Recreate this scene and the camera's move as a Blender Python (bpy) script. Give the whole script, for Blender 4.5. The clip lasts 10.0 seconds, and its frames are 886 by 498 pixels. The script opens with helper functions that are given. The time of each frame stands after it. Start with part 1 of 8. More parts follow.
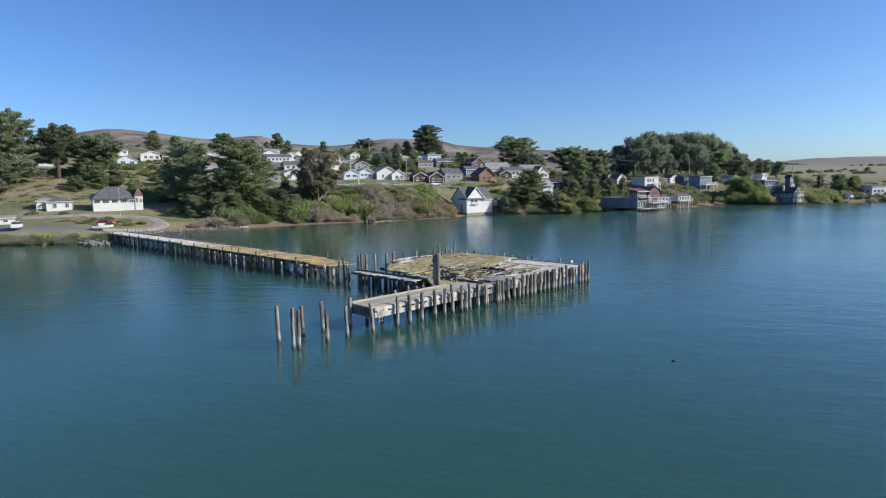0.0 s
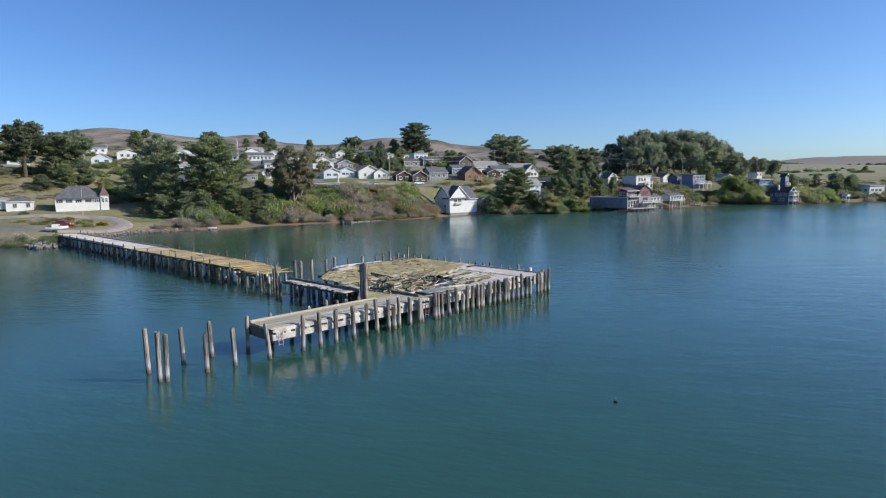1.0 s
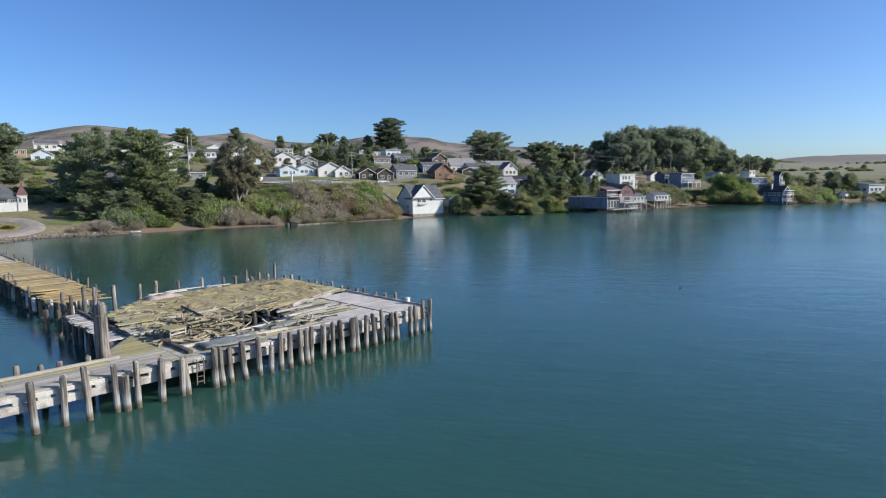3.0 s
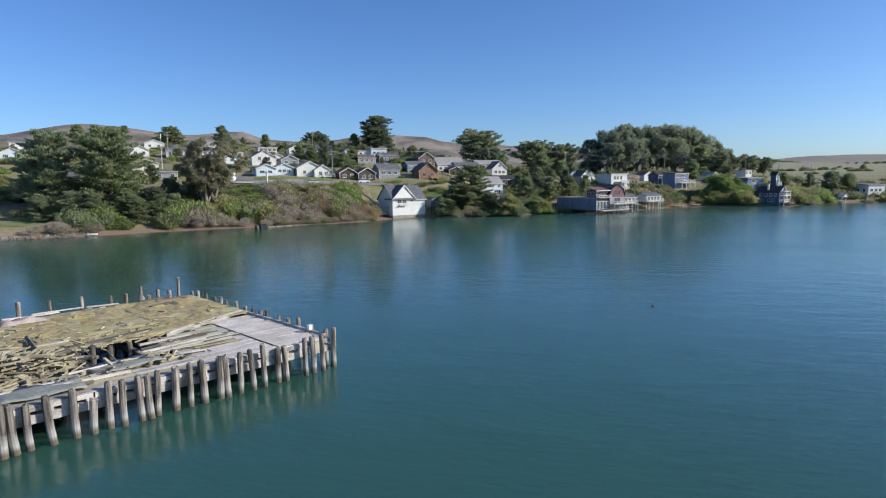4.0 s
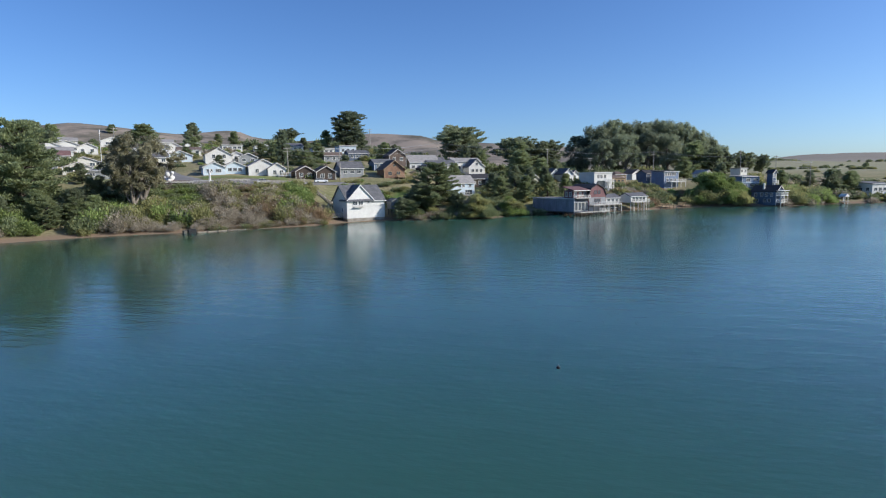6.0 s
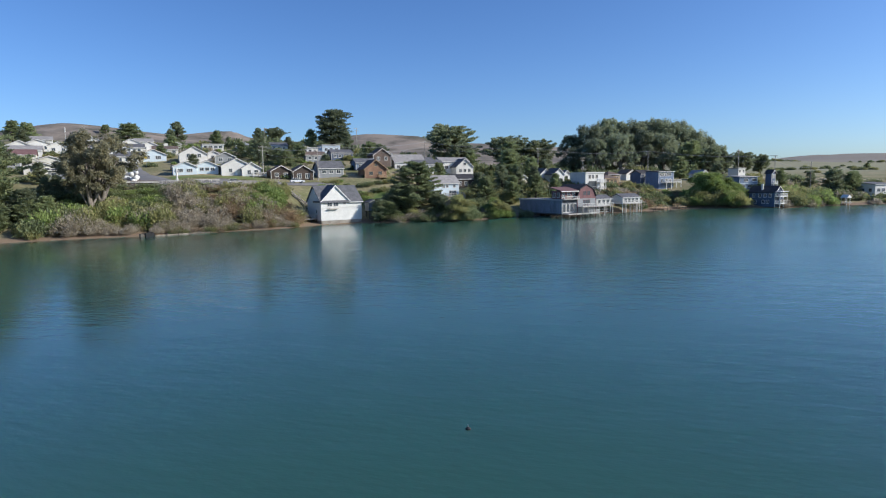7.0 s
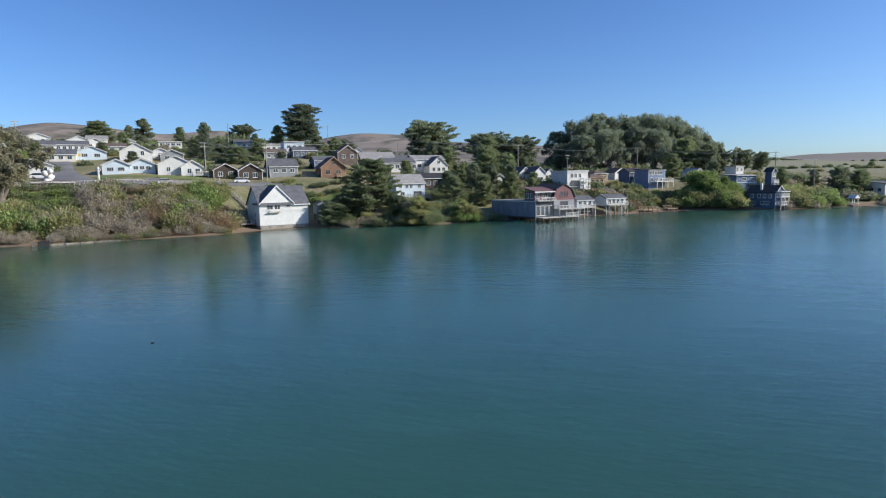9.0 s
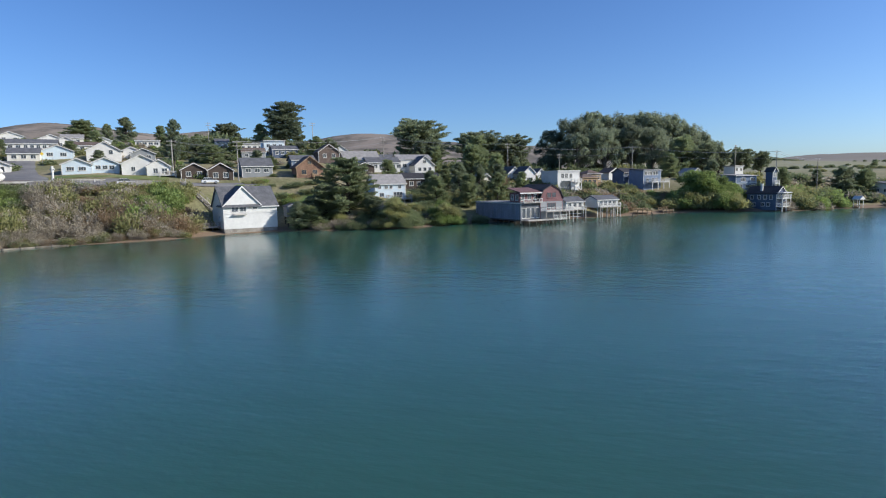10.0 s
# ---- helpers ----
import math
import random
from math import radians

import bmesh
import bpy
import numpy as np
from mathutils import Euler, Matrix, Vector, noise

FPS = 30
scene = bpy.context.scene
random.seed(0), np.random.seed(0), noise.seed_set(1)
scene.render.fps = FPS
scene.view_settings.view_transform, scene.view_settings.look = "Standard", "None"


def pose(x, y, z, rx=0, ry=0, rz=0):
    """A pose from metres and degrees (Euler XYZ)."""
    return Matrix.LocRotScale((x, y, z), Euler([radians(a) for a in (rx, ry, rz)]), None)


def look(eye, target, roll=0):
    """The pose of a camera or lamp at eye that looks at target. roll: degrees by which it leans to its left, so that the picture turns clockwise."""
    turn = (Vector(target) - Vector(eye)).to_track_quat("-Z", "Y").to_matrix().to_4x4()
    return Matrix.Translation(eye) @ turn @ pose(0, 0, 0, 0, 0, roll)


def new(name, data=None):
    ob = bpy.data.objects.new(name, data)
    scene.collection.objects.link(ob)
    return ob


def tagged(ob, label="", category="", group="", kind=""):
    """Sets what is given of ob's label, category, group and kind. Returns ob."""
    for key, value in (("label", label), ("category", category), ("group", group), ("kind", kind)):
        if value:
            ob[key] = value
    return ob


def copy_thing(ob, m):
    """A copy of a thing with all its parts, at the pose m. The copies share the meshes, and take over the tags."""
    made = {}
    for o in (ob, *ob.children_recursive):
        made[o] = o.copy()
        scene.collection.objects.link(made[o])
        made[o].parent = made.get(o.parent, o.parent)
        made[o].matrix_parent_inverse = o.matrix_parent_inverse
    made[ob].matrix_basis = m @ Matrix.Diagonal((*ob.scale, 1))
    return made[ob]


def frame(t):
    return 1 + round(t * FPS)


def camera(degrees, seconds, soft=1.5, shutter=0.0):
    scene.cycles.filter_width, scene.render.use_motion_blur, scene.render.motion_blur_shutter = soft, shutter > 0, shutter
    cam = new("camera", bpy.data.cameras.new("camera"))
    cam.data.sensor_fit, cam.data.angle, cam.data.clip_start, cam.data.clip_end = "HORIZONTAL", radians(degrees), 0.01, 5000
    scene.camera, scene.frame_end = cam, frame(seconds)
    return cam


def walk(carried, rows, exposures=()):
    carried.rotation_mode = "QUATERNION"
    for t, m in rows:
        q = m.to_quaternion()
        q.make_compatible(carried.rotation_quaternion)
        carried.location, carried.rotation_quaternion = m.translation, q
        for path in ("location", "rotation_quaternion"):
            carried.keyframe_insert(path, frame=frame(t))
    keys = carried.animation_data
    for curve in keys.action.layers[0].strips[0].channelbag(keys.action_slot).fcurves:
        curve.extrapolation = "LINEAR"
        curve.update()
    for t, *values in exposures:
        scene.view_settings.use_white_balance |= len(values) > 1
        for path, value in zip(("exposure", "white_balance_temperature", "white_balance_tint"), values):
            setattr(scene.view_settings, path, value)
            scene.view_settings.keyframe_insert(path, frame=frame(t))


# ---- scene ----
cam = camera(73.0, 10.0, 1.1)
PATH = [
    (0, (0.211, -1.965, 11.635), (-0.262, -0.034, 11.422), -1.0),
    (0.5, (2.156, 2.453, 11.51), (1.685, 4.384, 11.296), -1.0),
    (1, (4.151, 7.126, 11.396), (3.682, 9.058, 11.181), -1.0),
    (1.5, (6.098, 12.088, 11.281), (5.63, 14.021, 11.064), -1.1),
    (2, (8.07, 17.126, 11.198), (7.603, 19.059, 10.981), -1.0),
    (2.5, (9.943, 22.279, 11.14), (9.477, 24.212, 10.922), -1.0),
    (4, (15.4, 36.851, 11.242), (14.937, 38.785, 11.021), -0.9),
    (4.5, (17.313, 41.842, 11.333), (16.849, 43.775, 11.111), -0.9),
    (5, (19.224, 46.848, 11.365), (18.759, 48.781, 11.142), -0.9),
    (5.5, (21.102, 52.034, 11.248), (20.636, 53.966, 11.024), -1.0),
    (7, (26.378, 67.554, 10.764), (25.909, 69.486, 10.544), -1.0),
    (7.5, (28.088, 72.853, 10.67), (27.617, 74.784, 10.451), -1.1),
    (8, (29.69, 78.171, 10.612), (29.218, 80.102, 10.392), -1.0),
    (8.5, (31.151, 83.7, 10.555), (30.679, 85.631, 10.335), -1.1),
    (9, (32.49, 89.242, 10.486), (32.018, 91.173, 10.266), -1.1),
    (9.5, (33.914, 94.763, 10.416), (33.44, 96.693, 10.198), -1.1),
    (10, (35.433, 99.933, 10.351), (34.958, 101.864, 10.133), -1.1),
]
walk(cam, [(t, look(eye, target, roll)) for t, eye, target, roll in PATH])

# ---------------------------------------------------------------- light
SUN_EL, SUN_AZ = radians(27), radians(83)          # azimuth from +y towards +x
world = bpy.data.worlds.new("sky")
scene.world = world
world.use_nodes = True
wn = world.node_tree.nodes
sky = wn.new("ShaderNodeTexSky")
sky.sky_type = 'NISHITA'
sky.sun_disc = False
sky.sun_elevation, sky.sun_rotation = SUN_EL, SUN_AZ
sky.altitude, sky.air_density, sky.dust_density, sky.ozone_density = 1500, 1.0, 3.0, 3.0
wn["Background"].inputs["Strength"].default_value = 0.135
clear = wn.new("ShaderNodeHueSaturation")
clear.inputs["Hue"].default_value, clear.inputs["Saturation"].default_value = 0.503, 1.12
cool = wn.new("ShaderNodeMix")
cool.data_type, cool.blend_type = 'RGBA', 'MULTIPLY'
cool.inputs["Factor"].default_value = 1.0
cool.inputs["B"].default_value = (0.80, 0.97, 1.2, 1)
world.node_tree.links.new(sky.outputs[0], clear.inputs["Color"])
world.node_tree.links.new(clear.outputs[0], cool.inputs["A"])
world.node_tree.links.new(cool.outputs["Result"], wn["Background"].inputs["Color"])
sun = new("sun", bpy.data.lights.new("sun", 'SUN'))
sun.data.energy, sun.data.angle, sun.data.color = 5.0, radians(0.53), (1.0, 0.965, 0.91)
sun_dir = Vector((math.cos(SUN_EL) * math.sin(SUN_AZ), math.cos(SUN_EL) * math.cos(SUN_AZ), math.sin(SUN_EL)))
sun.matrix_world = look(sun_dir * 300, (0, 0, 0))

# ---------------------------------------------------------------- materials


def surface(name, base, other=None, size=1.0, fine=None, rough=0.8, bump=0.2, metal=0.0, spread=0.0, stretch=(1, 1, 1), low=0.35, high=0.65, spec=0.3, mottle=0.21):
    """A matt surface: two colours mixed by noise of the given size in metres, finer grain over it, and a shade of its own per object."""
    m = bpy.data.materials.new(name)
    m.use_nodes = True
    n, link = m.node_tree.nodes, m.node_tree.links.new
    b = n["Principled BSDF"]
    b.inputs["Roughness"].default_value, b.inputs["Metallic"].default_value = rough, metal
    b.inputs["Specular IOR Level"].default_value = spec
    geo = n.new("ShaderNodeNewGeometry")
    scale = n.new("ShaderNodeMapping")
    scale.inputs["Scale"].default_value = [1 / (size * s) for s in stretch]
    link(geo.outputs["Position"], scale.inputs["Vector"])
    tex = n.new("ShaderNodeTexNoise")
    tex.inputs["Detail"].default_value, tex.inputs["Scale"].default_value = 5, 1.0
    link(scale.outputs[0], tex.inputs["Vector"])
    ramp = n.new("ShaderNodeMapRange")
    ramp.inputs["From Min"].default_value, ramp.inputs["From Max"].default_value = low, high
    link(tex.outputs["Fac"], ramp.inputs["Value"])
    mix = n.new("ShaderNodeMix")
    mix.data_type = 'RGBA'
    mix.inputs["A"].default_value = (*base, 1)
    mix.inputs["B"].default_value = (*(other or [c * 0.75 for c in base]), 1)
    link(ramp.outputs[0], mix.inputs["Factor"])
    grain = n.new("ShaderNodeTexNoise")
    grain.inputs["Scale"].default_value, grain.inputs["Detail"].default_value = 1 / (fine or size * 0.12), 3
    link(geo.outputs["Position"], grain.inputs["Vector"])
    shade = n.new("ShaderNodeMapRange")
    shade.inputs["To Min"].default_value, shade.inputs["To Max"].default_value = 1 - mottle, 1 + mottle
    shade.inputs["From Min"].default_value, shade.inputs["From Max"].default_value = 0.3, 0.7
    link(grain.outputs["Fac"], shade.inputs["Value"])
    hsv = n.new("ShaderNodeHueSaturation")
    link(mix.outputs["Result"], hsv.inputs["Color"])
    if spread:
        info = n.new("ShaderNodeObjectInfo")
        own = n.new("ShaderNodeMapRange")
        own.inputs["To Min"].default_value, own.inputs["To Max"].default_value = 1 - spread, 1 + spread
        link(info.outputs["Random"], own.inputs["Value"])
        times = n.new("ShaderNodeMath")
        times.operation = 'MULTIPLY'
        link(own.outputs[0], times.inputs[0])
        link(shade.outputs[0], times.inputs[1])
        link(times.outputs[0], hsv.inputs["Value"])
    else:
        link(shade.outputs[0], hsv.inputs["Value"])
    link(hsv.outputs[0], b.inputs["Base Color"])
    if bump:
        relief = n.new("ShaderNodeBump")
        relief.inputs["Strength"].default_value, relief.inputs["Distance"].default_value = bump, (fine or size * 0.12) * 0.5
        link(grain.outputs["Fac"], relief.inputs["Height"])
        link(relief.outputs[0], b.inputs["Normal"])
    return m


def tinted_below(m, z, soft, colour):
    """Gives a material another colour under the height z: the wet, weed-grown foot of a pile or rock."""
    n, link = m.node_tree.nodes, m.node_tree.links.new
    b = n["Principled BSDF"]
    old = b.inputs["Base Color"].links[0].from_socket
    geo, xyz = n.new("ShaderNodeNewGeometry"), n.new("ShaderNodeSeparateXYZ")
    link(geo.outputs["Position"], xyz.inputs[0])
    tex = n.new("ShaderNodeTexNoise")
    tex.inputs["Scale"].default_value = 2.5
    link(geo.outputs["Position"], tex.inputs["Vector"])
    add = n.new("ShaderNodeMath")
    add.operation = 'MULTIPLY_ADD'
    link(tex.outputs["Fac"], add.inputs[0])
    add.inputs[1].default_value = soft * 2
    link(xyz.outputs["Z"], add.inputs[2])
    fac = n.new("ShaderNodeMapRange")
    fac.inputs["From Min"].default_value, fac.inputs["From Max"].default_value = z, z + soft * 2
    link(add.outputs[0], fac.inputs["Value"])
    mix = n.new("ShaderNodeMix")
    mix.data_type = 'RGBA'
    mix.inputs["A"].default_value = (*colour, 1)
    link(old, mix.inputs["B"])
    link(fac.outputs[0], mix.inputs["Factor"])
    link(mix.outputs["Result"], b.inputs["Base Color"])
    return m


def leaves(name, base, other, rough=0.7):
    """Foliage: each leaf tuft its own shade, with larger patches over the crown, and a little light through it."""
    m = bpy.data.materials.new(name)
    m.use_nodes = True
    n, link = m.node_tree.nodes, m.node_tree.links.new
    b = n["Principled BSDF"]
    b.inputs["Roughness"].default_value = rough
    b.inputs["Specular IOR Level"].default_value = 0.25
    geo = n.new("ShaderNodeNewGeometry")
    tex = n.new("ShaderNodeTexNoise")
    tex.inputs["Scale"].default_value, tex.inputs["Detail"].default_value = 0.45, 3
    link(geo.outputs["Position"], tex.inputs["Vector"])
    add = n.new("ShaderNodeMath")
    add.operation = 'MULTIPLY_ADD'
    link(geo.outputs["Random Per Island"], add.inputs[0])
    add.inputs[1].default_value = 0.5
    link(tex.outputs["Fac"], add.inputs[2])
    fac = n.new("ShaderNodeMapRange")
    fac.inputs["From Min"].default_value, fac.inputs["From Max"].default_value = 0.4, 1.05
    link(add.outputs[0], fac.inputs["Value"])
    mix = n.new("ShaderNodeMix")
    mix.data_type = 'RGBA'
    mix.inputs["A"].default_value, mix.inputs["B"].default_value = (*base, 1), (*other, 1)
    link(fac.outputs[0], mix.inputs["Factor"])
    info = n.new("ShaderNodeObjectInfo")
    own = n.new("ShaderNodeMapRange")
    own.inputs["To Min"].default_value, own.inputs["To Max"].default_value = 0.8, 1.2
    link(info.outputs["Random"], own.inputs["Value"])
    hsv = n.new("ShaderNodeHueSaturation")
    link(own.outputs[0], hsv.inputs["Value"])
    link(mix.outputs["Result"], hsv.inputs["Color"])
    link(hsv.outputs[0], b.inputs["Base Color"])
    through_leaf = n.new("ShaderNodeBsdfTranslucent")
    link(hsv.outputs[0], through_leaf.inputs["Color"])
    blend = n.new("ShaderNodeMixShader")
    blend.inputs[0].default_value = 0.5
    link(b.outputs[0], blend.inputs[1])
    link(through_leaf.outputs[0], blend.inputs[2])
    link(blend.outputs[0], n["Material Output"].inputs["Surface"])
    return m


def water_surface():
    m = bpy.data.materials.new("bay_water")
    m.use_nodes = True
    n, link = m.node_tree.nodes, m.node_tree.links.new
    b = n["Principled BSDF"]
    b.inputs["IOR"].default_value = 1.4
    b.subsurface_method = 'BURLEY'
    b.inputs["Subsurface Weight"].default_value, b.inputs["Subsurface Scale"].default_value = 1.0, 1.6
    b.inputs["Subsurface Radius"].default_value = (0.5, 1.0, 1.0)
    geo = n.new("ShaderNodeNewGeometry")

    def noise_at(size, stretch, turn, detail):
        mp = n.new("ShaderNodeMapping")
        mp.inputs["Rotation"].default_value = (0, 0, turn)
        mp.inputs["Scale"].default_value = (1 / (size * stretch), 1 / size, 1 / size)
        link(geo.outputs["Position"], mp.inputs["Vector"])
        t = n.new("ShaderNodeTexNoise")
        t.inputs["Scale"].default_value, t.inputs["Detail"].default_value = 1, detail
        link(mp.outputs[0], t.inputs["Vector"])
        return t

    patch = noise_at(55, 2.2, 0.5, 3)
    fac = n.new("ShaderNodeMapRange")
    fac.inputs["From Min"].default_value, fac.inputs["From Max"].default_value = 0.35, 0.65
    link(patch.outputs["Fac"], fac.inputs["Value"])
    mix = n.new("ShaderNodeMix")
    mix.data_type = 'RGBA'
    mix.inputs["A"].default_value, mix.inputs["B"].default_value = (0.029, 0.084, 0.061, 1), (0.032, 0.098, 0.074, 1)
    link(fac.outputs[0], mix.inputs["Factor"])
    link(mix.outputs["Result"], b.inputs["Base Color"])
    gloss = n.new("ShaderNodeMapRange")
    gloss.inputs["To Min"].default_value, gloss.inputs["To Max"].default_value = 0.12, 0.18
    link(fac.outputs[0], gloss.inputs["Value"])
    xyz = n.new("ShaderNodeSeparateXYZ")             # the wind ruffles the open bay to the east
    link(geo.outputs["Position"], xyz.inputs[0])
    edge_of_wind = n.new("ShaderNodeMath")
    edge_of_wind.operation = 'MULTIPLY_ADD'
    link(patch.outputs["Fac"], edge_of_wind.inputs[0])
    edge_of_wind.inputs[1].default_value = 60.0
    link(xyz.outputs["X"], edge_of_wind.inputs[2])
    windy = n.new("ShaderNodeMapRange")
    windy.inputs["From Min"].default_value, windy.inputs["From Max"].default_value, windy.inputs["To Max"].default_value = 60, 120, 0.05
    link(edge_of_wind.outputs[0], windy.inputs["Value"])
    ruffled = n.new("ShaderNodeMath")
    link(gloss.outputs[0], ruffled.inputs[0])
    link(windy.outputs[0], ruffled.inputs[1])
    link(ruffled.outputs[0], b.inputs["Roughness"])
    small, large = noise_at(0.4, 2.6, 0.35, 4), noise_at(2.2, 2.6, 0.15, 3)
    add = n.new("ShaderNodeMath")
    add.operation = 'MULTIPLY_ADD'
    link(large.outputs["Fac"], add.inputs[0])
    add.inputs[1].default_value = 2.6
    link(small.outputs["Fac"], add.inputs[2])
    relief = n.new("ShaderNodeBump")
    relief.inputs["Strength"].default_value, relief.inputs["Distance"].default_value = 0.33, 0.06
    link(add.outputs[0], relief.inputs["Height"])
    link(relief.outputs[0], b.inputs["Normal"])
    return m


def land_surface():
    """Wet sand by the water, scrub and rough grass on the slopes, dry brown pasture on the hills."""
    m = surface("land", (0.18, 0.18, 0.085), (0.31, 0.26, 0.155), 14.0, 0.8, 0.95, 0.4, spec=0.1)
    n, link = m.node_tree.nodes, m.node_tree.links.new
    b = n["Principled BSDF"]
    old = b.inputs["Base Color"].links[0].from_socket
    geo, xyz = n.new("ShaderNodeNewGeometry"), n.new("ShaderNodeSeparateXYZ")
    link(geo.outputs["Position"], xyz.inputs[0])
    creases = n.new("ShaderNodeTexNoise")
    creases.inputs["Scale"].default_value, creases.inputs["Detail"].default_value, creases.inputs["Roughness"].default_value = 0.016, 10, 0.66
    link(geo.outputs["Position"], creases.inputs["Vector"])
    pasture = n.new("ShaderNodeValToRGB")
    pasture.color_ramp.elements[0].position, pasture.color_ramp.elements[0].color = 0.38, (0.125, 0.115, 0.09, 1)
    pasture.color_ramp.elements[1].position, pasture.color_ramp.elements[1].color = 0.6, (0.31, 0.255, 0.205, 1)
    link(creases.outputs["Fac"], pasture.inputs[0])
    far = n.new("ShaderNodeMapRange")
    far.inputs["From Min"].default_value, far.inputs["From Max"].default_value = 430, 620
    link(xyz.outputs["Y"], far.inputs["Value"])
    mix = n.new("ShaderNodeMix")
    mix.data_type = 'RGBA'
    link(far.outputs[0], mix.inputs["Factor"])
    link(old, mix.inputs["A"])
    green = n.new("ShaderNodeMapRange")              # the fields east of the village are greener
    green.inputs["From Min"].default_value, green.inputs["From Max"].default_value, green.inputs["To Max"].default_value = 20, 160, 0.8
    link(xyz.outputs["X"], green.inputs["Value"])
    field = n.new("ShaderNodeMix")
    field.data_type = 'RGBA'
    link(green.outputs[0], field.inputs["Factor"])
    link(pasture.outputs[0], field.inputs["A"])
    field.inputs["B"].default_value = (0.3, 0.29, 0.175, 1)
    ridge = n.new("ShaderNodeMapRange")              # beyond y 1220 the land turns a greyish brown
    ridge.inputs["From Min"].default_value, ridge.inputs["From Max"].default_value, ridge.inputs["To Max"].default_value = 1220, 1420, 0.75
    link(xyz.outputs["Y"], ridge.inputs["Value"])
    bare = n.new("ShaderNodeMix")
    bare.data_type = 'RGBA'
    link(ridge.outputs[0], bare.inputs["Factor"])
    link(field.outputs["Result"], bare.inputs["A"])
    bare.inputs["B"].default_value = (0.27, 0.232, 0.205, 1)
    link(bare.outputs["Result"], mix.inputs["B"])
    beach = n.new("ShaderNodeMapRange")
    beach.inputs["From Min"].default_value, beach.inputs["From Max"].default_value = 1.35, 0.6
    wobble = n.new("ShaderNodeMath")
    wobble.operation = 'MULTIPLY_ADD'
    link(creases.outputs["Fac"], wobble.inputs[0])
    wobble.inputs[1].default_value = 0.5
    link(xyz.outputs["Z"], wobble.inputs[2])
    link(wobble.outputs[0], beach.inputs["Value"])
    sand = n.new("ShaderNodeMix")
    sand.data_type = 'RGBA'
    link(beach.outputs[0], sand.inputs["Factor"])
    link(mix.outputs["Result"], sand.inputs["A"])
    sand.inputs["B"].default_value = (0.24, 0.17, 0.115, 1)
    link(sand.outputs["Result"], b.inputs["Base Color"])
    return m


WATER, LAND = water_surface(), land_surface()
GREY_WOOD = surface("weathered_grey_wood", (0.48, 0.44, 0.39), (0.32, 0.29, 0.25), 1.2, 0.06, 0.85, 0.4, spread=0.22, stretch=(1, 1, 2.5))
FASCIA_WOOD = surface("stained_bleached_wood", (0.53, 0.485, 0.43), (0.2, 0.175, 0.15), 0.7, 0.07, 0.85, 0.5, spread=0.16, low=0.42, high=0.72)
ARM_WOOD = surface("tan_grey_planks", (0.44, 0.385, 0.28), (0.36, 0.33, 0.28), 1.2, 0.06, 0.9, 0.5, spread=0.2)
ALGAE_WOOD = surface("green_tinged_planks", (0.4, 0.385, 0.27), (0.47, 0.44, 0.36), 1.8, 0.08, 0.85, 0.3, spread=0.08)
PALE_WOOD = surface("sun_bleached_wood", (0.66, 0.59, 0.515), (0.49, 0.435, 0.37), 1.5, 0.08, 0.85, 0.35, spread=0.08)
MOSS_WOOD = surface("mossy_wood", (0.4, 0.34, 0.14), (0.36, 0.32, 0.2), 1.6, 0.12, 0.9, 0.6, spread=0.2)
MOSS = surface("moss_mat", (0.42, 0.315, 0.135), (0.355, 0.29, 0.165), 1.0, 0.12, 0.95, 0.7, spread=0.1, mottle=0.24)
OCHRE_WOOD = surface("lichen_ochre_wood", (0.45, 0.325, 0.14), (0.33, 0.25, 0.13), 1.4, 0.1, 0.9, 0.5, spread=0.22)
STRAW_WOOD = surface("straw_coloured_wood", (0.5, 0.43, 0.28), (0.26, 0.21, 0.13), 0.9, 0.08, 0.9, 0.4, spread=0.2)
DRIFT_WOOD = surface("grey_brown_driftwood", (0.25, 0.215, 0.17), (0.13, 0.11, 0.085), 0.8, 0.07, 0.9, 0.5, spread=0.25)
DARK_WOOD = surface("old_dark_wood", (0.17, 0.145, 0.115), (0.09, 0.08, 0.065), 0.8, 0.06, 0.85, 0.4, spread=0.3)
PILE_WOOD = tinted_below(tinted_below(surface("pile_wood", (0.3, 0.258, 0.215), (0.09, 0.076, 0.062), 0.16, 0.05, 0.85, 0.6, spread=0.4, stretch=(1, 1, 9), low=0.42, high=0.6), 0.7, 0.3, (0.37, 0.345, 0.31)), 0.2, 0.14, (0.13, 0.108, 0.075))
# the low sun on these piles is put into their pale colour
WHITE_PILE = tinted_below(surface("barnacled_pile_wood", (0.56, 0.55, 0.54), (0.3, 0.29, 0.27), 0.5, 0.06, 0.9, 0.5, spread=0.45, stretch=(1, 1, 4)), 0.15, 0.2, (0.06, 0.055, 0.045))
ROCK = tinted_below(surface("shore_rock", (0.3, 0.27, 0.23), (0.17, 0.155, 0.13), 0.9, 0.1, 0.9, 0.7, spread=0.2), 0.1, 0.25, (0.06, 0.055, 0.045))
ASPHALT = surface("worn_asphalt", (0.16, 0.155, 0.15), (0.22, 0.21, 0.2), 5.0, 0.12, 0.9, 0.15)
GRAVEL = surface("pale_gravel", (0.36, 0.31, 0.26), (0.28, 0.24, 0.2), 3.0, 0.15, 0.95, 0.3)
LAWN = surface("lawn", (0.13, 0.19, 0.05), (0.2, 0.2, 0.08), 4.0, 0.2, 0.95, 0.5)
WHITE = surface("white_painted_boards", (0.72, 0.7, 0.645), (0.65, 0.63, 0.58), 3.0, 0.6, 0.6, 0.0, mottle=0.05)
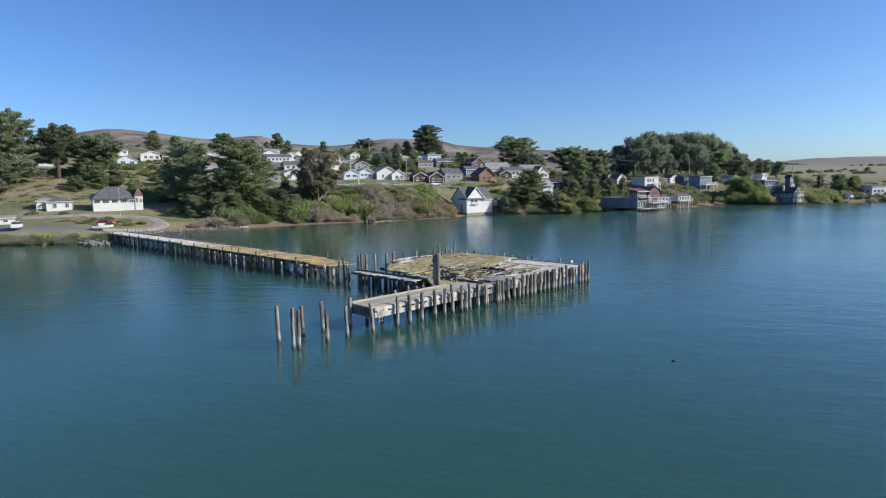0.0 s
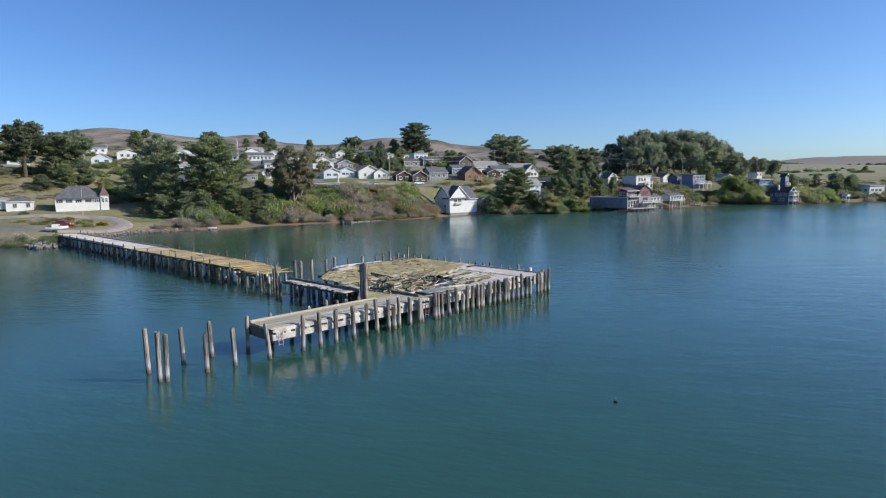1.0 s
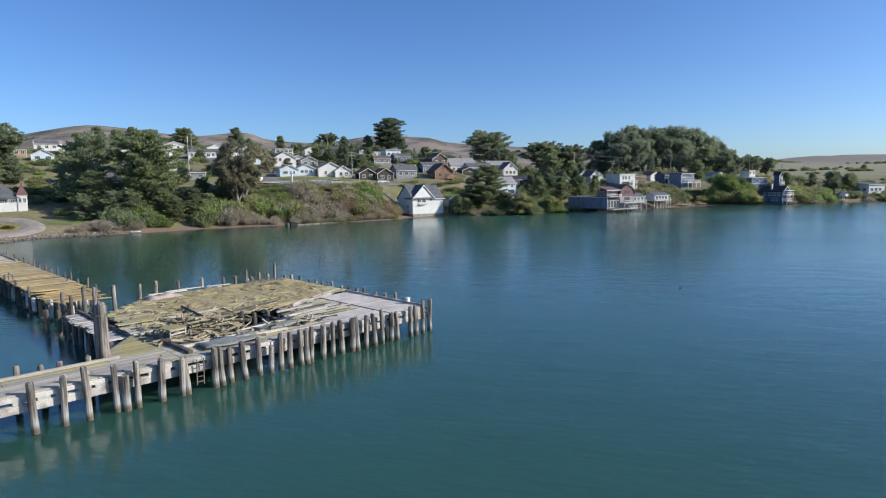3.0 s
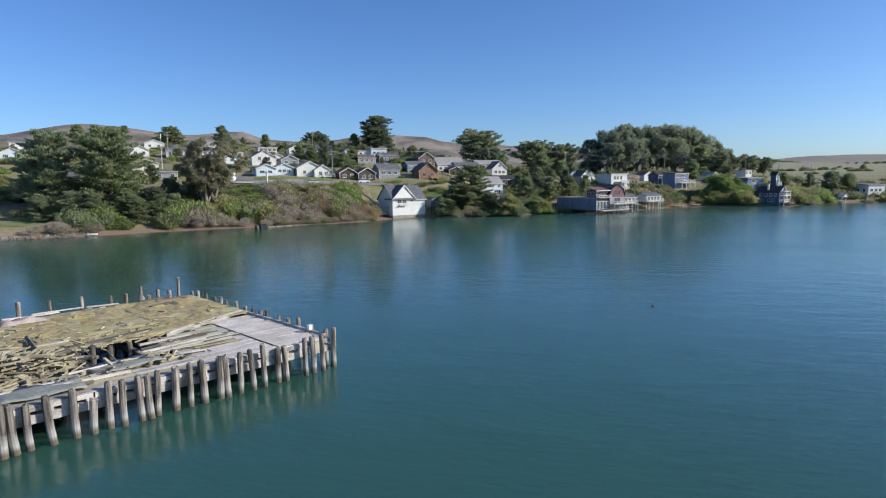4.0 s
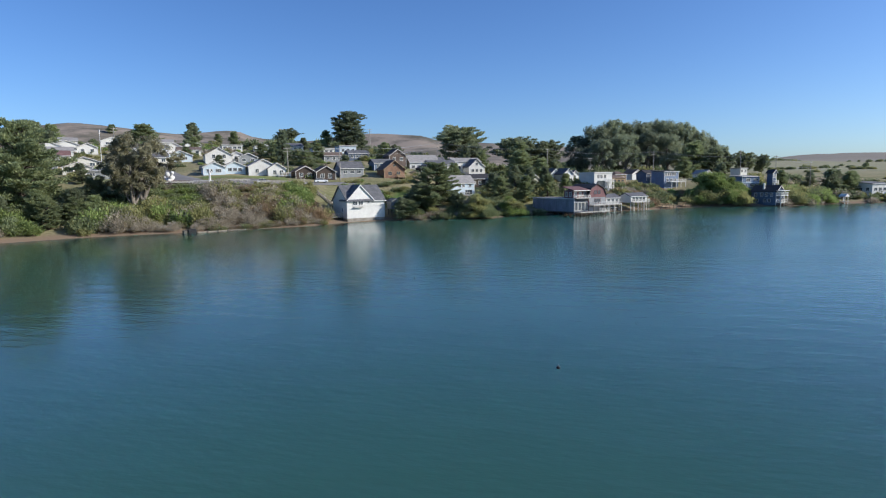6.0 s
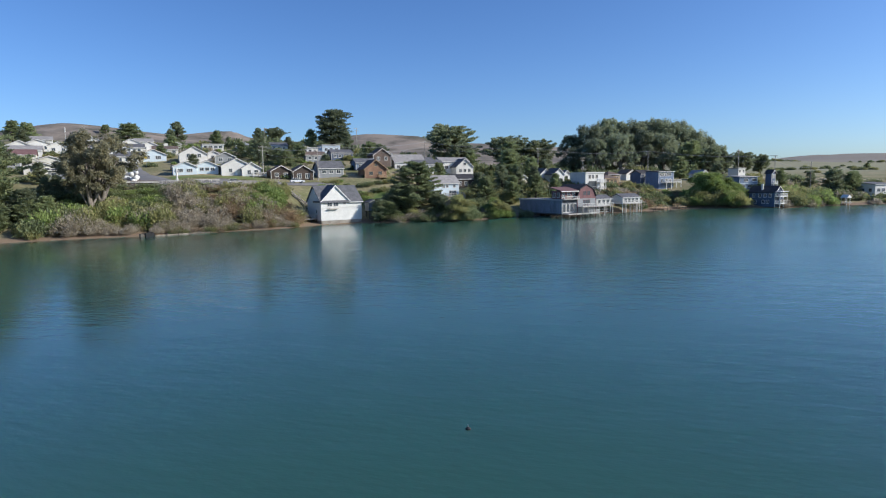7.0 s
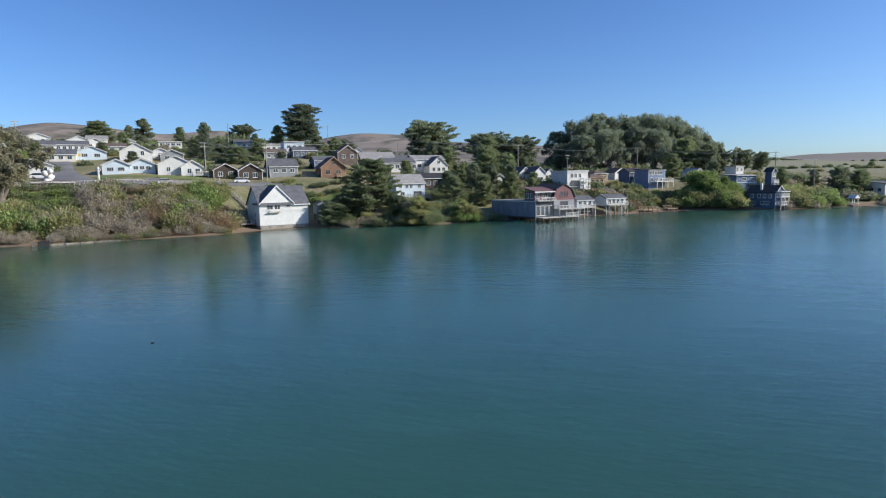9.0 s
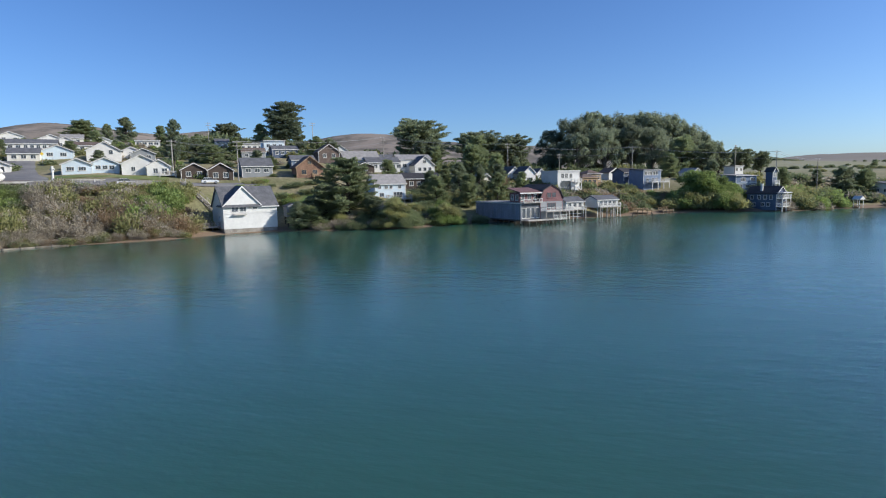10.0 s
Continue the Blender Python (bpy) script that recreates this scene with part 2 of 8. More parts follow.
CREAM = surface("cream_painted_boards", (0.72, 0.68, 0.58), (0.64, 0.6, 0.5), 2.0, 0.2, 0.6, 0.1, mottle=0.05)
PALE_BLUE = surface("pale_blue_boards", (0.61, 0.69, 0.72), (0.54, 0.62, 0.66), 2.0, 0.2, 0.6, 0.1, mottle=0.05)
BLUE = surface("blue_boards", (0.17, 0.225, 0.31), (0.14, 0.185, 0.26), 2.0, 0.2, 0.6, 0.1, mottle=0.05)
DARK_BLUE = surface("slate_blue_boards", (0.115, 0.15, 0.21), (0.085, 0.11, 0.16), 2.0, 0.2, 0.6, 0.1, mottle=0.05)
GREY = surface("grey_boards", (0.3, 0.31, 0.31), (0.24, 0.25, 0.25), 2.0, 0.2, 0.7, 0.15, mottle=0.05)
SHED_GREY = surface("weathered_shed_boards", (0.27, 0.28, 0.31), (0.19, 0.195, 0.215), 1.6, 0.2, 0.8, 0.25, stretch=(1, 1, 4))
RED = surface("barn_red_shingles", (0.23, 0.11, 0.108), (0.17, 0.085, 0.085), 1.5, 0.15, 0.75, 0.2)
CEDAR = surface("orange_cedar_boards", (0.31, 0.185, 0.12), (0.22, 0.125, 0.08), 1.5, 0.15, 0.7, 0.2)
TAN = surface("tan_boards", (0.42, 0.3, 0.18), (0.34, 0.24, 0.14), 1.5, 0.15, 0.7, 0.2)
BROWN = surface("dark_brown_boards", (0.09, 0.065, 0.05), (0.06, 0.045, 0.035), 1.5, 0.15, 0.7, 0.2)
ROOF_GREY = surface("grey_shingle_roof", (0.15, 0.15, 0.155), (0.1, 0.1, 0.105), 1.2, 0.2, 0.85, 0.3)
ROOF_PALE = surface("pale_shingle_roof", (0.33, 0.31, 0.29), (0.26, 0.245, 0.23), 1.2, 0.2, 0.85, 0.3)
ROOF_BROWN = surface("brown_shingle_roof", (0.17, 0.125, 0.1), (0.12, 0.09, 0.075), 1.2, 0.2, 0.85, 0.3)
ROOF_DARK = surface("charcoal_roof", (0.055, 0.053, 0.055), (0.04, 0.038, 0.04), 1.2, 0.2, 0.8, 0.3)
ROOF_RED = surface("dull_red_roof", (0.2, 0.115, 0.108), (0.155, 0.085, 0.08), 1.2, 0.2, 0.8, 0.3)
CONCRETE = surface("stained_concrete", (0.36, 0.33, 0.28), (0.24, 0.21, 0.17), 1.0, 0.15, 0.9, 0.3)
BARK = surface("bark", (0.11, 0.085, 0.065), (0.07, 0.055, 0.042), 0.6, 0.1, 0.9, 0.6)
PALE_BARK = surface("pale_bark", (0.25, 0.215, 0.175), (0.14, 0.12, 0.1), 1.2, 0.2, 0.85, 0.3)
METAL = surface("galvanised_metal", (0.45, 0.46, 0.47), None, 1.0, 0.1, 0.45, 0.05, metal=0.8)
WIRE = surface("cable", (0.3, 0.3, 0.3), None, 1.0, 0.1, 0.5, 0)
YELLOW = surface("yellow_paint", (0.8, 0.55, 0.05), None, 1.0, 0.1, 0.5, 0)
RUBBER = surface("rubber", (0.03, 0.03, 0.03), None, 0.3, 0.05, 0.8, 0)
CAR_WHITE = surface("white_car_paint", (0.75, 0.75, 0.74), (0.7, 0.7, 0.7), 2.0, 0.3, 0.3, 0, spec=0.5, mottle=0.05)
CAR_RED = surface("red_car_paint", (0.4, 0.05, 0.05), (0.33, 0.04, 0.04), 2.0, 0.3, 0.3, 0, spec=0.5)
CAR_DARK = surface("dark_car_paint", (0.06, 0.065, 0.07), (0.05, 0.055, 0.06), 2.0, 0.3, 0.3, 0, spec=0.5)
GLASS = surface("window_glass", (0.045, 0.055, 0.065), (0.08, 0.09, 0.1), 1.5, 0.4, 0.08, 0, spec=0.6)
CANVAS = surface("faded_canvas", (0.46, 0.37, 0.31), (0.34, 0.29, 0.25), 0.6, 0.08, 0.9, 0.3)
TEAL_CLOTH = surface("teal_tarpaulin", (0.29, 0.29, 0.24), (0.23, 0.235, 0.2), 1.0, 0.15, 0.6, 0.3)
CYPRESS = leaves("cypress_leaves", (0.19, 0.225, 0.14), (0.34, 0.375, 0.22))
DENSE = leaves("dark_conifer_leaves", (0.2, 0.25, 0.13), (0.36, 0.395, 0.195))
PINE = leaves("pine_needles", (0.16, 0.2, 0.13), (0.29, 0.33, 0.195))
EUCALYPT = leaves("eucalyptus_leaves", (0.225, 0.262, 0.17), (0.395, 0.43, 0.275))
EUCALYPT_TAN = leaves("dry_eucalyptus_leaves", (0.23, 0.22, 0.135), (0.38, 0.35, 0.22))
SHRUB_GREEN = leaves("green_shrub_leaves", (0.18, 0.245, 0.08), (0.33, 0.395, 0.135))
SHRUB_OLIVE = leaves("olive_shrub_leaves", (0.3, 0.305, 0.13), (0.48, 0.46, 0.205))
SHRUB_TAUPE = leaves("bare_willow_twigs", (0.39, 0.34, 0.26), (0.57, 0.5, 0.385))
SHRUB_RUST = leaves("rusty_shrub_leaves", (0.29, 0.21, 0.13), (0.45, 0.33, 0.21))
SHRUB_YELLOW = leaves("yellow_gorse_leaves", (0.17, 0.14, 0.025), (0.42, 0.33, 0.04))
STRAW = leaves("dry_straw", (0.45, 0.39, 0.28), (0.72, 0.64, 0.5))

# ---------------------------------------------------------------- building blocks
rng = random.Random(7)
nrg = np.random.default_rng(7)


class Shape:
    """Vertices and faces of one mesh, put together from shaped pieces."""

    def __init__(self):
        self.v, self.f = [], []

    def add(self, verts, faces, m=None):
        k = len(self.v)
        self.v += [tuple(m @ Vector(p)) if m else tuple(p) for p in verts]
        self.f += [tuple(i + k for i in face) for face in faces]
        return self

    def box(self, x0, y0, z0, x1, y1, z1, m=None, chamfer=0.0):
        c = min(chamfer, (x1 - x0) / 3, (y1 - y0) / 3)
        if c <= 0:
            return self.add([(x0, y0, z0), (x1, y0, z0), (x1, y1, z0), (x0, y1, z0), (x0, y0, z1), (x1, y0, z1), (x1, y1, z1), (x0, y1, z1)],
                            [(3, 2, 1, 0), (4, 5, 6, 7), (0, 1, 5, 4), (1, 2, 6, 5), (2, 3, 7, 6), (3, 0, 4, 7)], m)
        low = [(x0, y0, z0), (x1, y0, z0), (x1, y1, z0), (x0, y1, z0)]
        mid = [(x, y, z1 - c) for x, y, _ in low]
        top = [(x0 + c, y0 + c, z1), (x1 - c, y0 + c, z1), (x1 - c, y1 - c, z1), (x0 + c, y1 - c, z1)]
        ring = [(a, (a + 1) % 4, 4 + (a + 1) % 4, 4 + a) for a in range(4)] + [(4 + a, 4 + (a + 1) % 4, 8 + (a + 1) % 4, 8 + a) for a in range(4)]
        return self.add(low + mid + top, [(3, 2, 1, 0), (8, 9, 10, 11)] + ring, m)

    def prism(self, profile, y0, y1, m=None):
        """A profile in x and z, pushed from y0 to y1."""
        n = len(profile)
        verts = [(x, y0, z) for x, z in profile] + [(x, y1, z) for x, z in profile]
        sides = [(a, (a + 1) % n, n + (a + 1) % n, n + a) for a in range(n)]
        return self.add(verts, [tuple(range(n))[::-1], tuple(range(n, 2 * n))] + [s[::-1] for s in sides], m)

    def tube(self, points, radii, sides=8, cap=True):
        """A round bar through points with a radius at each."""
        points = [Vector(p) for p in points]
        k = len(self.v)
        for i, p in enumerate(points):
            along = (points[min(i + 1, len(points) - 1)] - points[max(i - 1, 0)]).normalized()
            side = along.cross(Vector((0.31, 0.95, 0.05))).normalized()
            up = along.cross(side)
            for a in range(sides):
                w = 2 * math.pi * a / sides
                self.v.append(tuple(p + radii[i] * (math.cos(w) * side + math.sin(w) * up)))
        for i in range(len(points) - 1):
            for a in range(sides):
                b = (a + 1) % sides
                self.f.append((k + i * sides + a, k + i * sides + b, k + (i + 1) * sides + b, k + (i + 1) * sides + a))
        if cap:
            self.f.append(tuple(k + a for a in range(sides))[::-1])
            self.f.append(tuple(k + (len(points) - 1) * sides + a for a in range(sides)))
        return self

    def mesh(self, name, material, smooth=False):
        me = bpy.data.meshes.new(name)
        me.from_pydata(self.v, [], self.f)
        me.materials.append(material)
        if smooth:
            me.shade_smooth()
        bm = bmesh.new()
        bm.from_mesh(me)
        bmesh.ops.recalc_face_normals(bm, faces=bm.faces)
        bm.to_mesh(me)
        bm.free()
        return me


def thing(name, m, label, category, group="", kind=""):
    ob = new(name)
    ob.empty_display_size = 0.5
    ob.matrix_world = m
    return tagged(ob, label, category, group, kind)


def part(name, shape, material, parent, label="", smooth=False, m=None):
    """Links a shape, or a mesh that is ready, as one mesh object under a thing or part."""
    me = shape if isinstance(shape, bpy.types.Mesh) else shape.mesh(name, material, smooth)
    ob = new(name, me)
    ob.parent = parent
    if m is not None:
        ob.matrix_basis = m
    return tagged(ob, label)


def whole(name, shape, material, m, label, category, group="", kind="", smooth=False):
    """A thing that is one mesh."""
    me = shape if isinstance(shape, bpy.types.Mesh) else shape.mesh(name, material, smooth)
    ob = new(name, me)
    ob.matrix_world = m
    return tagged(ob, label, category, group, kind)


# ---------------------------------------------------------------- the lie of the land
# the waterline, from the west shore round the cove to the far north shore
SHORE = [(-2600, -700), (-600, -60), (-260, 60), (-128, 104), (-111, 110), (-103, 104), (-104, 116), (-112, 128), (-113, 138), (-110, 147),
         (-99, 154), (-90, 169), (-79, 179), (-69, 186), (-57, 198.5), (-49.5, 206), (-47, 213), (-45, 219), (-36, 227.5), (-27, 229), (-12, 233.5), (-3, 242), (4, 252),
         (20, 264), (36, 275), (47, 285), (61, 299), (80, 303), (96, 303), (108, 314), (131, 326), (180, 352), (420, 440), (2600, 900)]
# per stretch of shore (by the x of the nearest waterline point): heights at these distances inland
INLAND = (0, 4, 9, 16, 24, 34, 48, 66, 90, 125, 175, 260)
RISE = [
    (-300, (0, 1.2, 2.4, 3.0, 3.2, 3.6, 5.5, 11, 18, 25, 31, 36)),
    (-128, (0, 1.2, 2.4, 3.0, 3.2, 3.6, 5.2, 10.5, 19, 25.5, 31, 36)),
    (-113, (0, 0.9, 1.8, 2.6, 3.2, 4.2, 5.4, 10.0, 18, 24, 30, 36)),
    (-104, (0, 0.8, 1.7, 3.0, 5.0, 9.0, 12.0, 16.0, 20, 25, 30, 36)),
    (-92, (0, 0.7, 1.6, 4.0, 7.5, 10.5, 13.0, 16.0, 20.0, 25.0, 31, 38)),
    (-78, (0, 0.7, 1.8, 6.5, 10.8, 12.0, 13.0, 15.5, 20.0, 25.5, 31, 38)),
    (-52, (0, 0.8, 3.0, 8.5, 11.8, 13.0, 14.2, 17.0, 20.5, 25.5, 31, 38)),
    (-40, (0, 0.8, 2.2, 6.0, 10.0, 13.8, 15.0, 18.3, 22.0, 26.5, 31.5, 37)),
    (-20, (0, 1.8, 4.5, 7.0, 9.0, 12.0, 14.8, 18.0, 21.5, 25.0, 29.5, 35)),
    (5, (0, 0.8, 2.2, 4.0, 6.0, 8.5, 11.2, 14.6, 17.8, 21.5, 25.5, 30.5)),
    (45, (0, 0.6, 2.0, 4.5, 7.0, 9.0, 10.5, 12.0, 13.8, 16.5, 20, 24)),
    (85, (0, 1.0, 3.5, 7.0, 9.0, 10.0, 10.8, 11.6, 12.6, 14, 16, 18)),
    (125, (0, 0.8, 2.0, 3.8, 5.6, 7.0, 8.0, 9.0, 10.5, 12, 14, 16)),
    (2600, (0, 0.8, 2.0, 3.8, 5.6, 7.0, 8.0, 9.0, 10.5, 12, 14, 16)),
]
# far hills: x, y, height, half width, half depth
HILLS = [(-839, 938, 62, 182, 188), (-1182, 764, 39, 216, 293), (-566, 1009, 6, 192, 475), (-758, 1241, 50, 155, 179), (-595, 1284, 27, 154, 184),
         (-399, 1239, 33, 123, 90), (-256, 1245, 22, 159, 177), (-52, 1344, 19, 236, 264), (221, 1523, 9, 316, 198), (674, 1950, 40, 278, 366),
         (1159, 2080, 22, 402, 245), (1306, 1770, 77, 114, 554), (2711, 1939, 41, 516, 90), (488, 772, 15, 50, 217)]


def shore_distance(x, y):
    """Metres inland from the waterline (negative: out on the water) and the x of the nearest waterline point."""
    best = np.full(x.shape, 1e12)
    near = np.zeros(x.shape)
    side = np.zeros(x.shape)
    for (ax, ay), (bx, by) in zip(SHORE[:-1], SHORE[1:]):
        dx, dy = bx - ax, by - ay
        k = np.clip(((x - ax) * dx + (y - ay) * dy) / (dx * dx + dy * dy), 0, 1)
        px, py = ax + k * dx, ay + k * dy
        d = (x - px) ** 2 + (y - py) ** 2
        cross = dx * (y - ay) - dy * (x - ax)
        take = d < best - 1e-9
        best = np.where(take, d, best)
        near = np.where(take, px, near)
        side = np.where(take, cross, side)
    # which side: a test by crossings along the ray towards +y
    inside = np.zeros(x.shape, bool)
    for (ax, ay), (bx, by) in zip(SHORE[:-1], SHORE[1:]):
        hit = (x >= min(ax, bx)) & (x < max(ax, bx))
        yy = ay + (x - ax) * (by - ay) / (bx - ax if bx != ax else 1e-9)
        inside ^= hit & (yy < y)
    return np.where(inside, 1, -1) * np.sqrt(best), near


def soft_noise(x, y, size, seed):
    """Smooth value noise between -1 and 1 with lumps of about the given size."""
    gx, gy = x / size + seed * 17.3, y / size - seed * 9.1
    ix, iy = np.floor(gx), np.floor(gy)
    fx, fy = gx - ix, gy - iy
    fx, fy = fx * fx * (3 - 2 * fx), fy * fy * (3 - 2 * fy)

    def corner(a, b):
        return np.sin(a * 127.1 + b * 311.7 + seed * 74.7) * 43758.5453 % 1.0

    top = corner(ix, iy) * (1 - fx) + corner(ix + 1, iy) * fx
    low = corner(ix, iy + 1) * (1 - fx) + corner(ix + 1, iy + 1) * fx
    return 2 * (top * (1 - fy) + low * fy) - 1


def slopes(x, y):
    """The slope behind the shore, before smoothing, and the distance inland."""
    s, near = shore_distance(x, y)
    rows = np.stack([np.interp(s, INLAND, r) for _, r in RISE])
    at = np.clip(np.interp(near, [a for a, _ in RISE], range(len(RISE))), 0, len(RISE) - 1.001)
    k = at.astype(int)
    w = at - k
    take = np.take_along_axis
    z = take(rows, k[None], 0)[0] * (1 - w) + take(rows, k[None] + 1, 0)[0] * w
    return np.where(s < 0, np.maximum(s * 0.14, -5.0), z), s


def heights(x, y):
    """Height of the ground over the water at places given as arrays."""
    x, y = np.asarray(x, float), np.asarray(y, float)
    z, s = slopes(x, y)
    ring = [slopes(x + 11 * math.cos(a), y + 11 * math.sin(a))[0] for a in np.arange(0, 6.2, 0.9)]
    z = z + (sum(ring) / len(ring) - z) * np.clip((s - 14) / 24, 0, 0.9)
    rise = np.clip((s - 200) / 800, 0, 1)
    z = z + rise * rise * (3 - 2 * rise) * np.interp(x, [-1000, -700, -450, 100, 500, 1500], [18, 22, 38, 33, 14, 12])
    for hx, hy, high, wide, deep in HILLS:
        z = z + high * np.exp(-(((x - hx) / wide) ** 2 + ((y - hy) / deep) ** 2)) * np.clip((s - 120) / 200, 0, 1)
    rough = np.clip(s / 30, 0, 1)
    z = z + rough * 0.35 * soft_noise(x, y, 9.0, 1) + np.clip((s - 250) / 300, 0, 1) * (5 * soft_noise(x, y, 160.0, 2) + 2.5 * soft_noise(x, y, 60.0, 3))
    return z


def ground_at(x, y):
    return float(heights(np.array([x]), np.array([y]))[0])


# ---------------------------------------------------------------- ground and water


def graded(*spans):
    """Grid lines: (from, to, step) one after another."""
    out = [spans[0][0]]
    for a, b, step in spans:
        n = max(1, round((b - a) / step))
        out += [a + (b - a) * i / n for i in range(1, n + 1)]
    return np.array(out)


gx = graded((-3600, -1400, 120), (-1400, -330, 26), (-330, -170, 8), (-170, 140, 2.6), (140, 300, 9), (300, 1200, 40), (1200, 3600, 120))
gy = graded((-3200, -200, 300), (-200, 40, 30), (40, 90, 8), (90, 350, 2.6), (350, 520, 8), (520, 1700, 24), (1700, 3600, 80))
mx, my = np.meshgrid(gx, gy)
mz = heights(mx, my)
land = bpy.data.meshes.new("ground")
nx, ny = len(gx), len(gy)
idx = np.arange(nx * ny).reshape(ny, nx)
quads = np.stack([idx[:-1, :-1], idx[:-1, 1:], idx[1:, 1:], idx[1:, :-1]], -1).reshape(-1, 4)
land.from_pydata(np.stack([mx, my, mz], -1).reshape(-1, 3).tolist(), [], quads.tolist())
land.materials.append(LAND)
land.shade_smooth()
tagged(new("ground", land), "grassy coastal slopes rising from a sandy shore to dry brown hills", "ground", kind="structure")

TIDE = -0.12
sea = Shape().add([(-3600, -3200, TIDE), (3600, -3200, TIDE), (3600, 1000, TIDE), (-3600, 1000, TIDE)], [(0, 1, 2, 3)])
tagged(new("water", sea.mesh("water", WATER)), "calm blue-green bay water with fine ripples", "water", kind="structure")


def strip(name, line, width, material, label, lift=0.07, kind="structure", category="road"):
    """A way laid over the ground along a line, with a slight camber."""
    pts = []
    for (ax, ay), (bx, by) in zip(line[:-1], line[1:]):
        n = max(1, int(math.hypot(bx - ax, by - ay) / 2.5))
        pts += [(ax + (bx - ax) * i / n, ay + (by - ay) * i / n) for i in range(n)]
    pts.append(line[-1])
    for _ in range(4):
        pts = [pts[0]] + [tuple((a[k] + 2 * b[k] + c[k]) / 4 for k in (0, 1)) for a, b, c in zip(pts, pts[1:], pts[2:])] + [pts[-1]]
    sh, n = Shape(), 6
    offs = np.linspace(-0.5, 0.5, n)
    vx, vy = [], []
    for i, (x, y) in enumerate(pts):
        a, b = pts[max(i - 1, 0)], pts[min(i + 1, len(pts) - 1)]
        d = math.hypot(b[0] - a[0], b[1] - a[1]) or 1
        sx, sy = -(b[1] - a[1]) / d, (b[0] - a[0]) / d
        w = width if not callable(width) else width(i / (len(pts) - 1))
        for o in offs:
            vx.append(x + sx * o * w)
            vy.append(y + sy * o * w)
    z = np.maximum(heights(np.array(vx), np.array(vy)), 0.3).reshape(-1, n)
    z = z * 0.35 + z.mean(1, keepdims=True) * 0.65 + lift + 0.25
    z[:, 0] -= 0.55
    z[:, -1] -= 0.55
    sh.v = [tuple(p) for p in zip(vx, vy, z.ravel().tolist())]
    sh.f = [(i * n + k, i * n + k + 1, (i + 1) * n + k + 1, (i + 1) * n + k) for i in range(len(pts) - 1) for k in range(n - 1)]
    ob = new(name, sh.mesh(name, material, True))
    return tagged(ob, label, category, kind=kind)


strip("road", [(-420, -10), (-260, 66), (-190, 92), (-150, 109), (-131, 117), (-121, 125)], 6.5, ASPHALT, "grey asphalt shore road along the bay")
strip("gravel_drive", [(-121, 125), (-117, 134), (-118, 145), (-126, 152), (-136, 152), (-146, 145), (-158, 137)], 5.5, GRAVEL, "pale gravel drive curving round the planted island")
strip("street", [(-76, 222), (-90, 213), (-106, 224), (-126, 241), (-150, 266), (-178, 297), (-215, 340), (-260, 395)], lambda k: 13 - 6 * k, ASPHALT, "grey asphalt village street climbing the hill")
strip("lane", [(-80, 224), (-66, 236), (-57, 245), (-52, 249)], 4.5, ASPHALT, "narrow asphalt lane before the houses")

# riprap along the west shore and the groyne at the foot of the pier
rocks = Shape()
for i in range(620):
    k = rng.random()
    if i < 380:
        a, b = [((-260, 60), (-128, 104)), ((-128, 104), (-111, 110)), ((-111, 110), (-103, 104)), ((-103, 104), (-104, 116)), ((-104, 116), (-112, 128))][rng.choice((0, 0, 0, 1, 1, 2, 2, 3, 3, 4))]
    else:
        a, b = [((-112, 128), (-113, 138)), ((-113, 138), (-110, 147)), ((-110, 147), (-99, 154))][rng.choice((0, 0, 1, 1, 2))]
    x, y = a[0] + (b[0] - a[0]) * k + rng.gauss(0, 1.2), a[1] + (b[1] - a[1]) * k + rng.gauss(0.6, 1.2)
    r = rng.uniform(0.25, 0.75) if i < 380 else rng.uniform(0.15, 0.4)
    z = max(ground_at(x, y), -0.2) + r * 0.25
    ball = bmesh.new()
    bmesh.ops.create_icosphere(ball, subdivisions=1, radius=r)
    m = pose(x, y, z, rng.uniform(0, 360), rng.uniform(0, 360), rng.uniform(0, 360)) @ Matrix.Diagonal((1, rng.uniform(0.6, 1), rng.uniform(0.5, 0.8), 1))
    rocks.add([v.co * rng.uniform(0.8, 1.15) for v in ball.verts], [[v.index for v in f.verts] for f in ball.faces], m)
    ball.free()
tagged(new("shore_rocks", rocks.mesh("shore_rocks", ROCK)), "grey and brown boulders tipped along the shore", "rocks", kind="stuff")

# ---------------------------------------------------------------- the ruined pier
# local metres: u along the front edge, v towards the shore; the origin at the outer end of the arm
PIER = Matrix.Translation((-16.62, 42.88, 0)) @ Matrix.Rotation(radians(58.8), 4, 'Z')
DECK = 1.8


def pile_mesh(name, length, r, seed, material, lean=0.0):
    """A driven timber pile: tapered, a little crooked, with a worn, split head."""
    p = random.Random(seed)
    sh = Shape()
    zs = [-2.5, -0.4, 0.5 * length - 0.4, length - 0.12, length - 0.03]
    pts = [(lean * z + p.uniform(-0.03, 0.03), p.uniform(-0.03, 0.03), z) for z in zs]
    sh.tube(pts, [r * 1.08, r * 1.05, r, r * 0.97, r * 0.8], 10)
    k = len(sh.v) - 10
    sh.v[k:] = [(x, y, z + p.uniform(-0.06, 0.05)) for x, y, z in sh.v[k:]]
    return sh.mesh(name, material, False)


PILES = {}


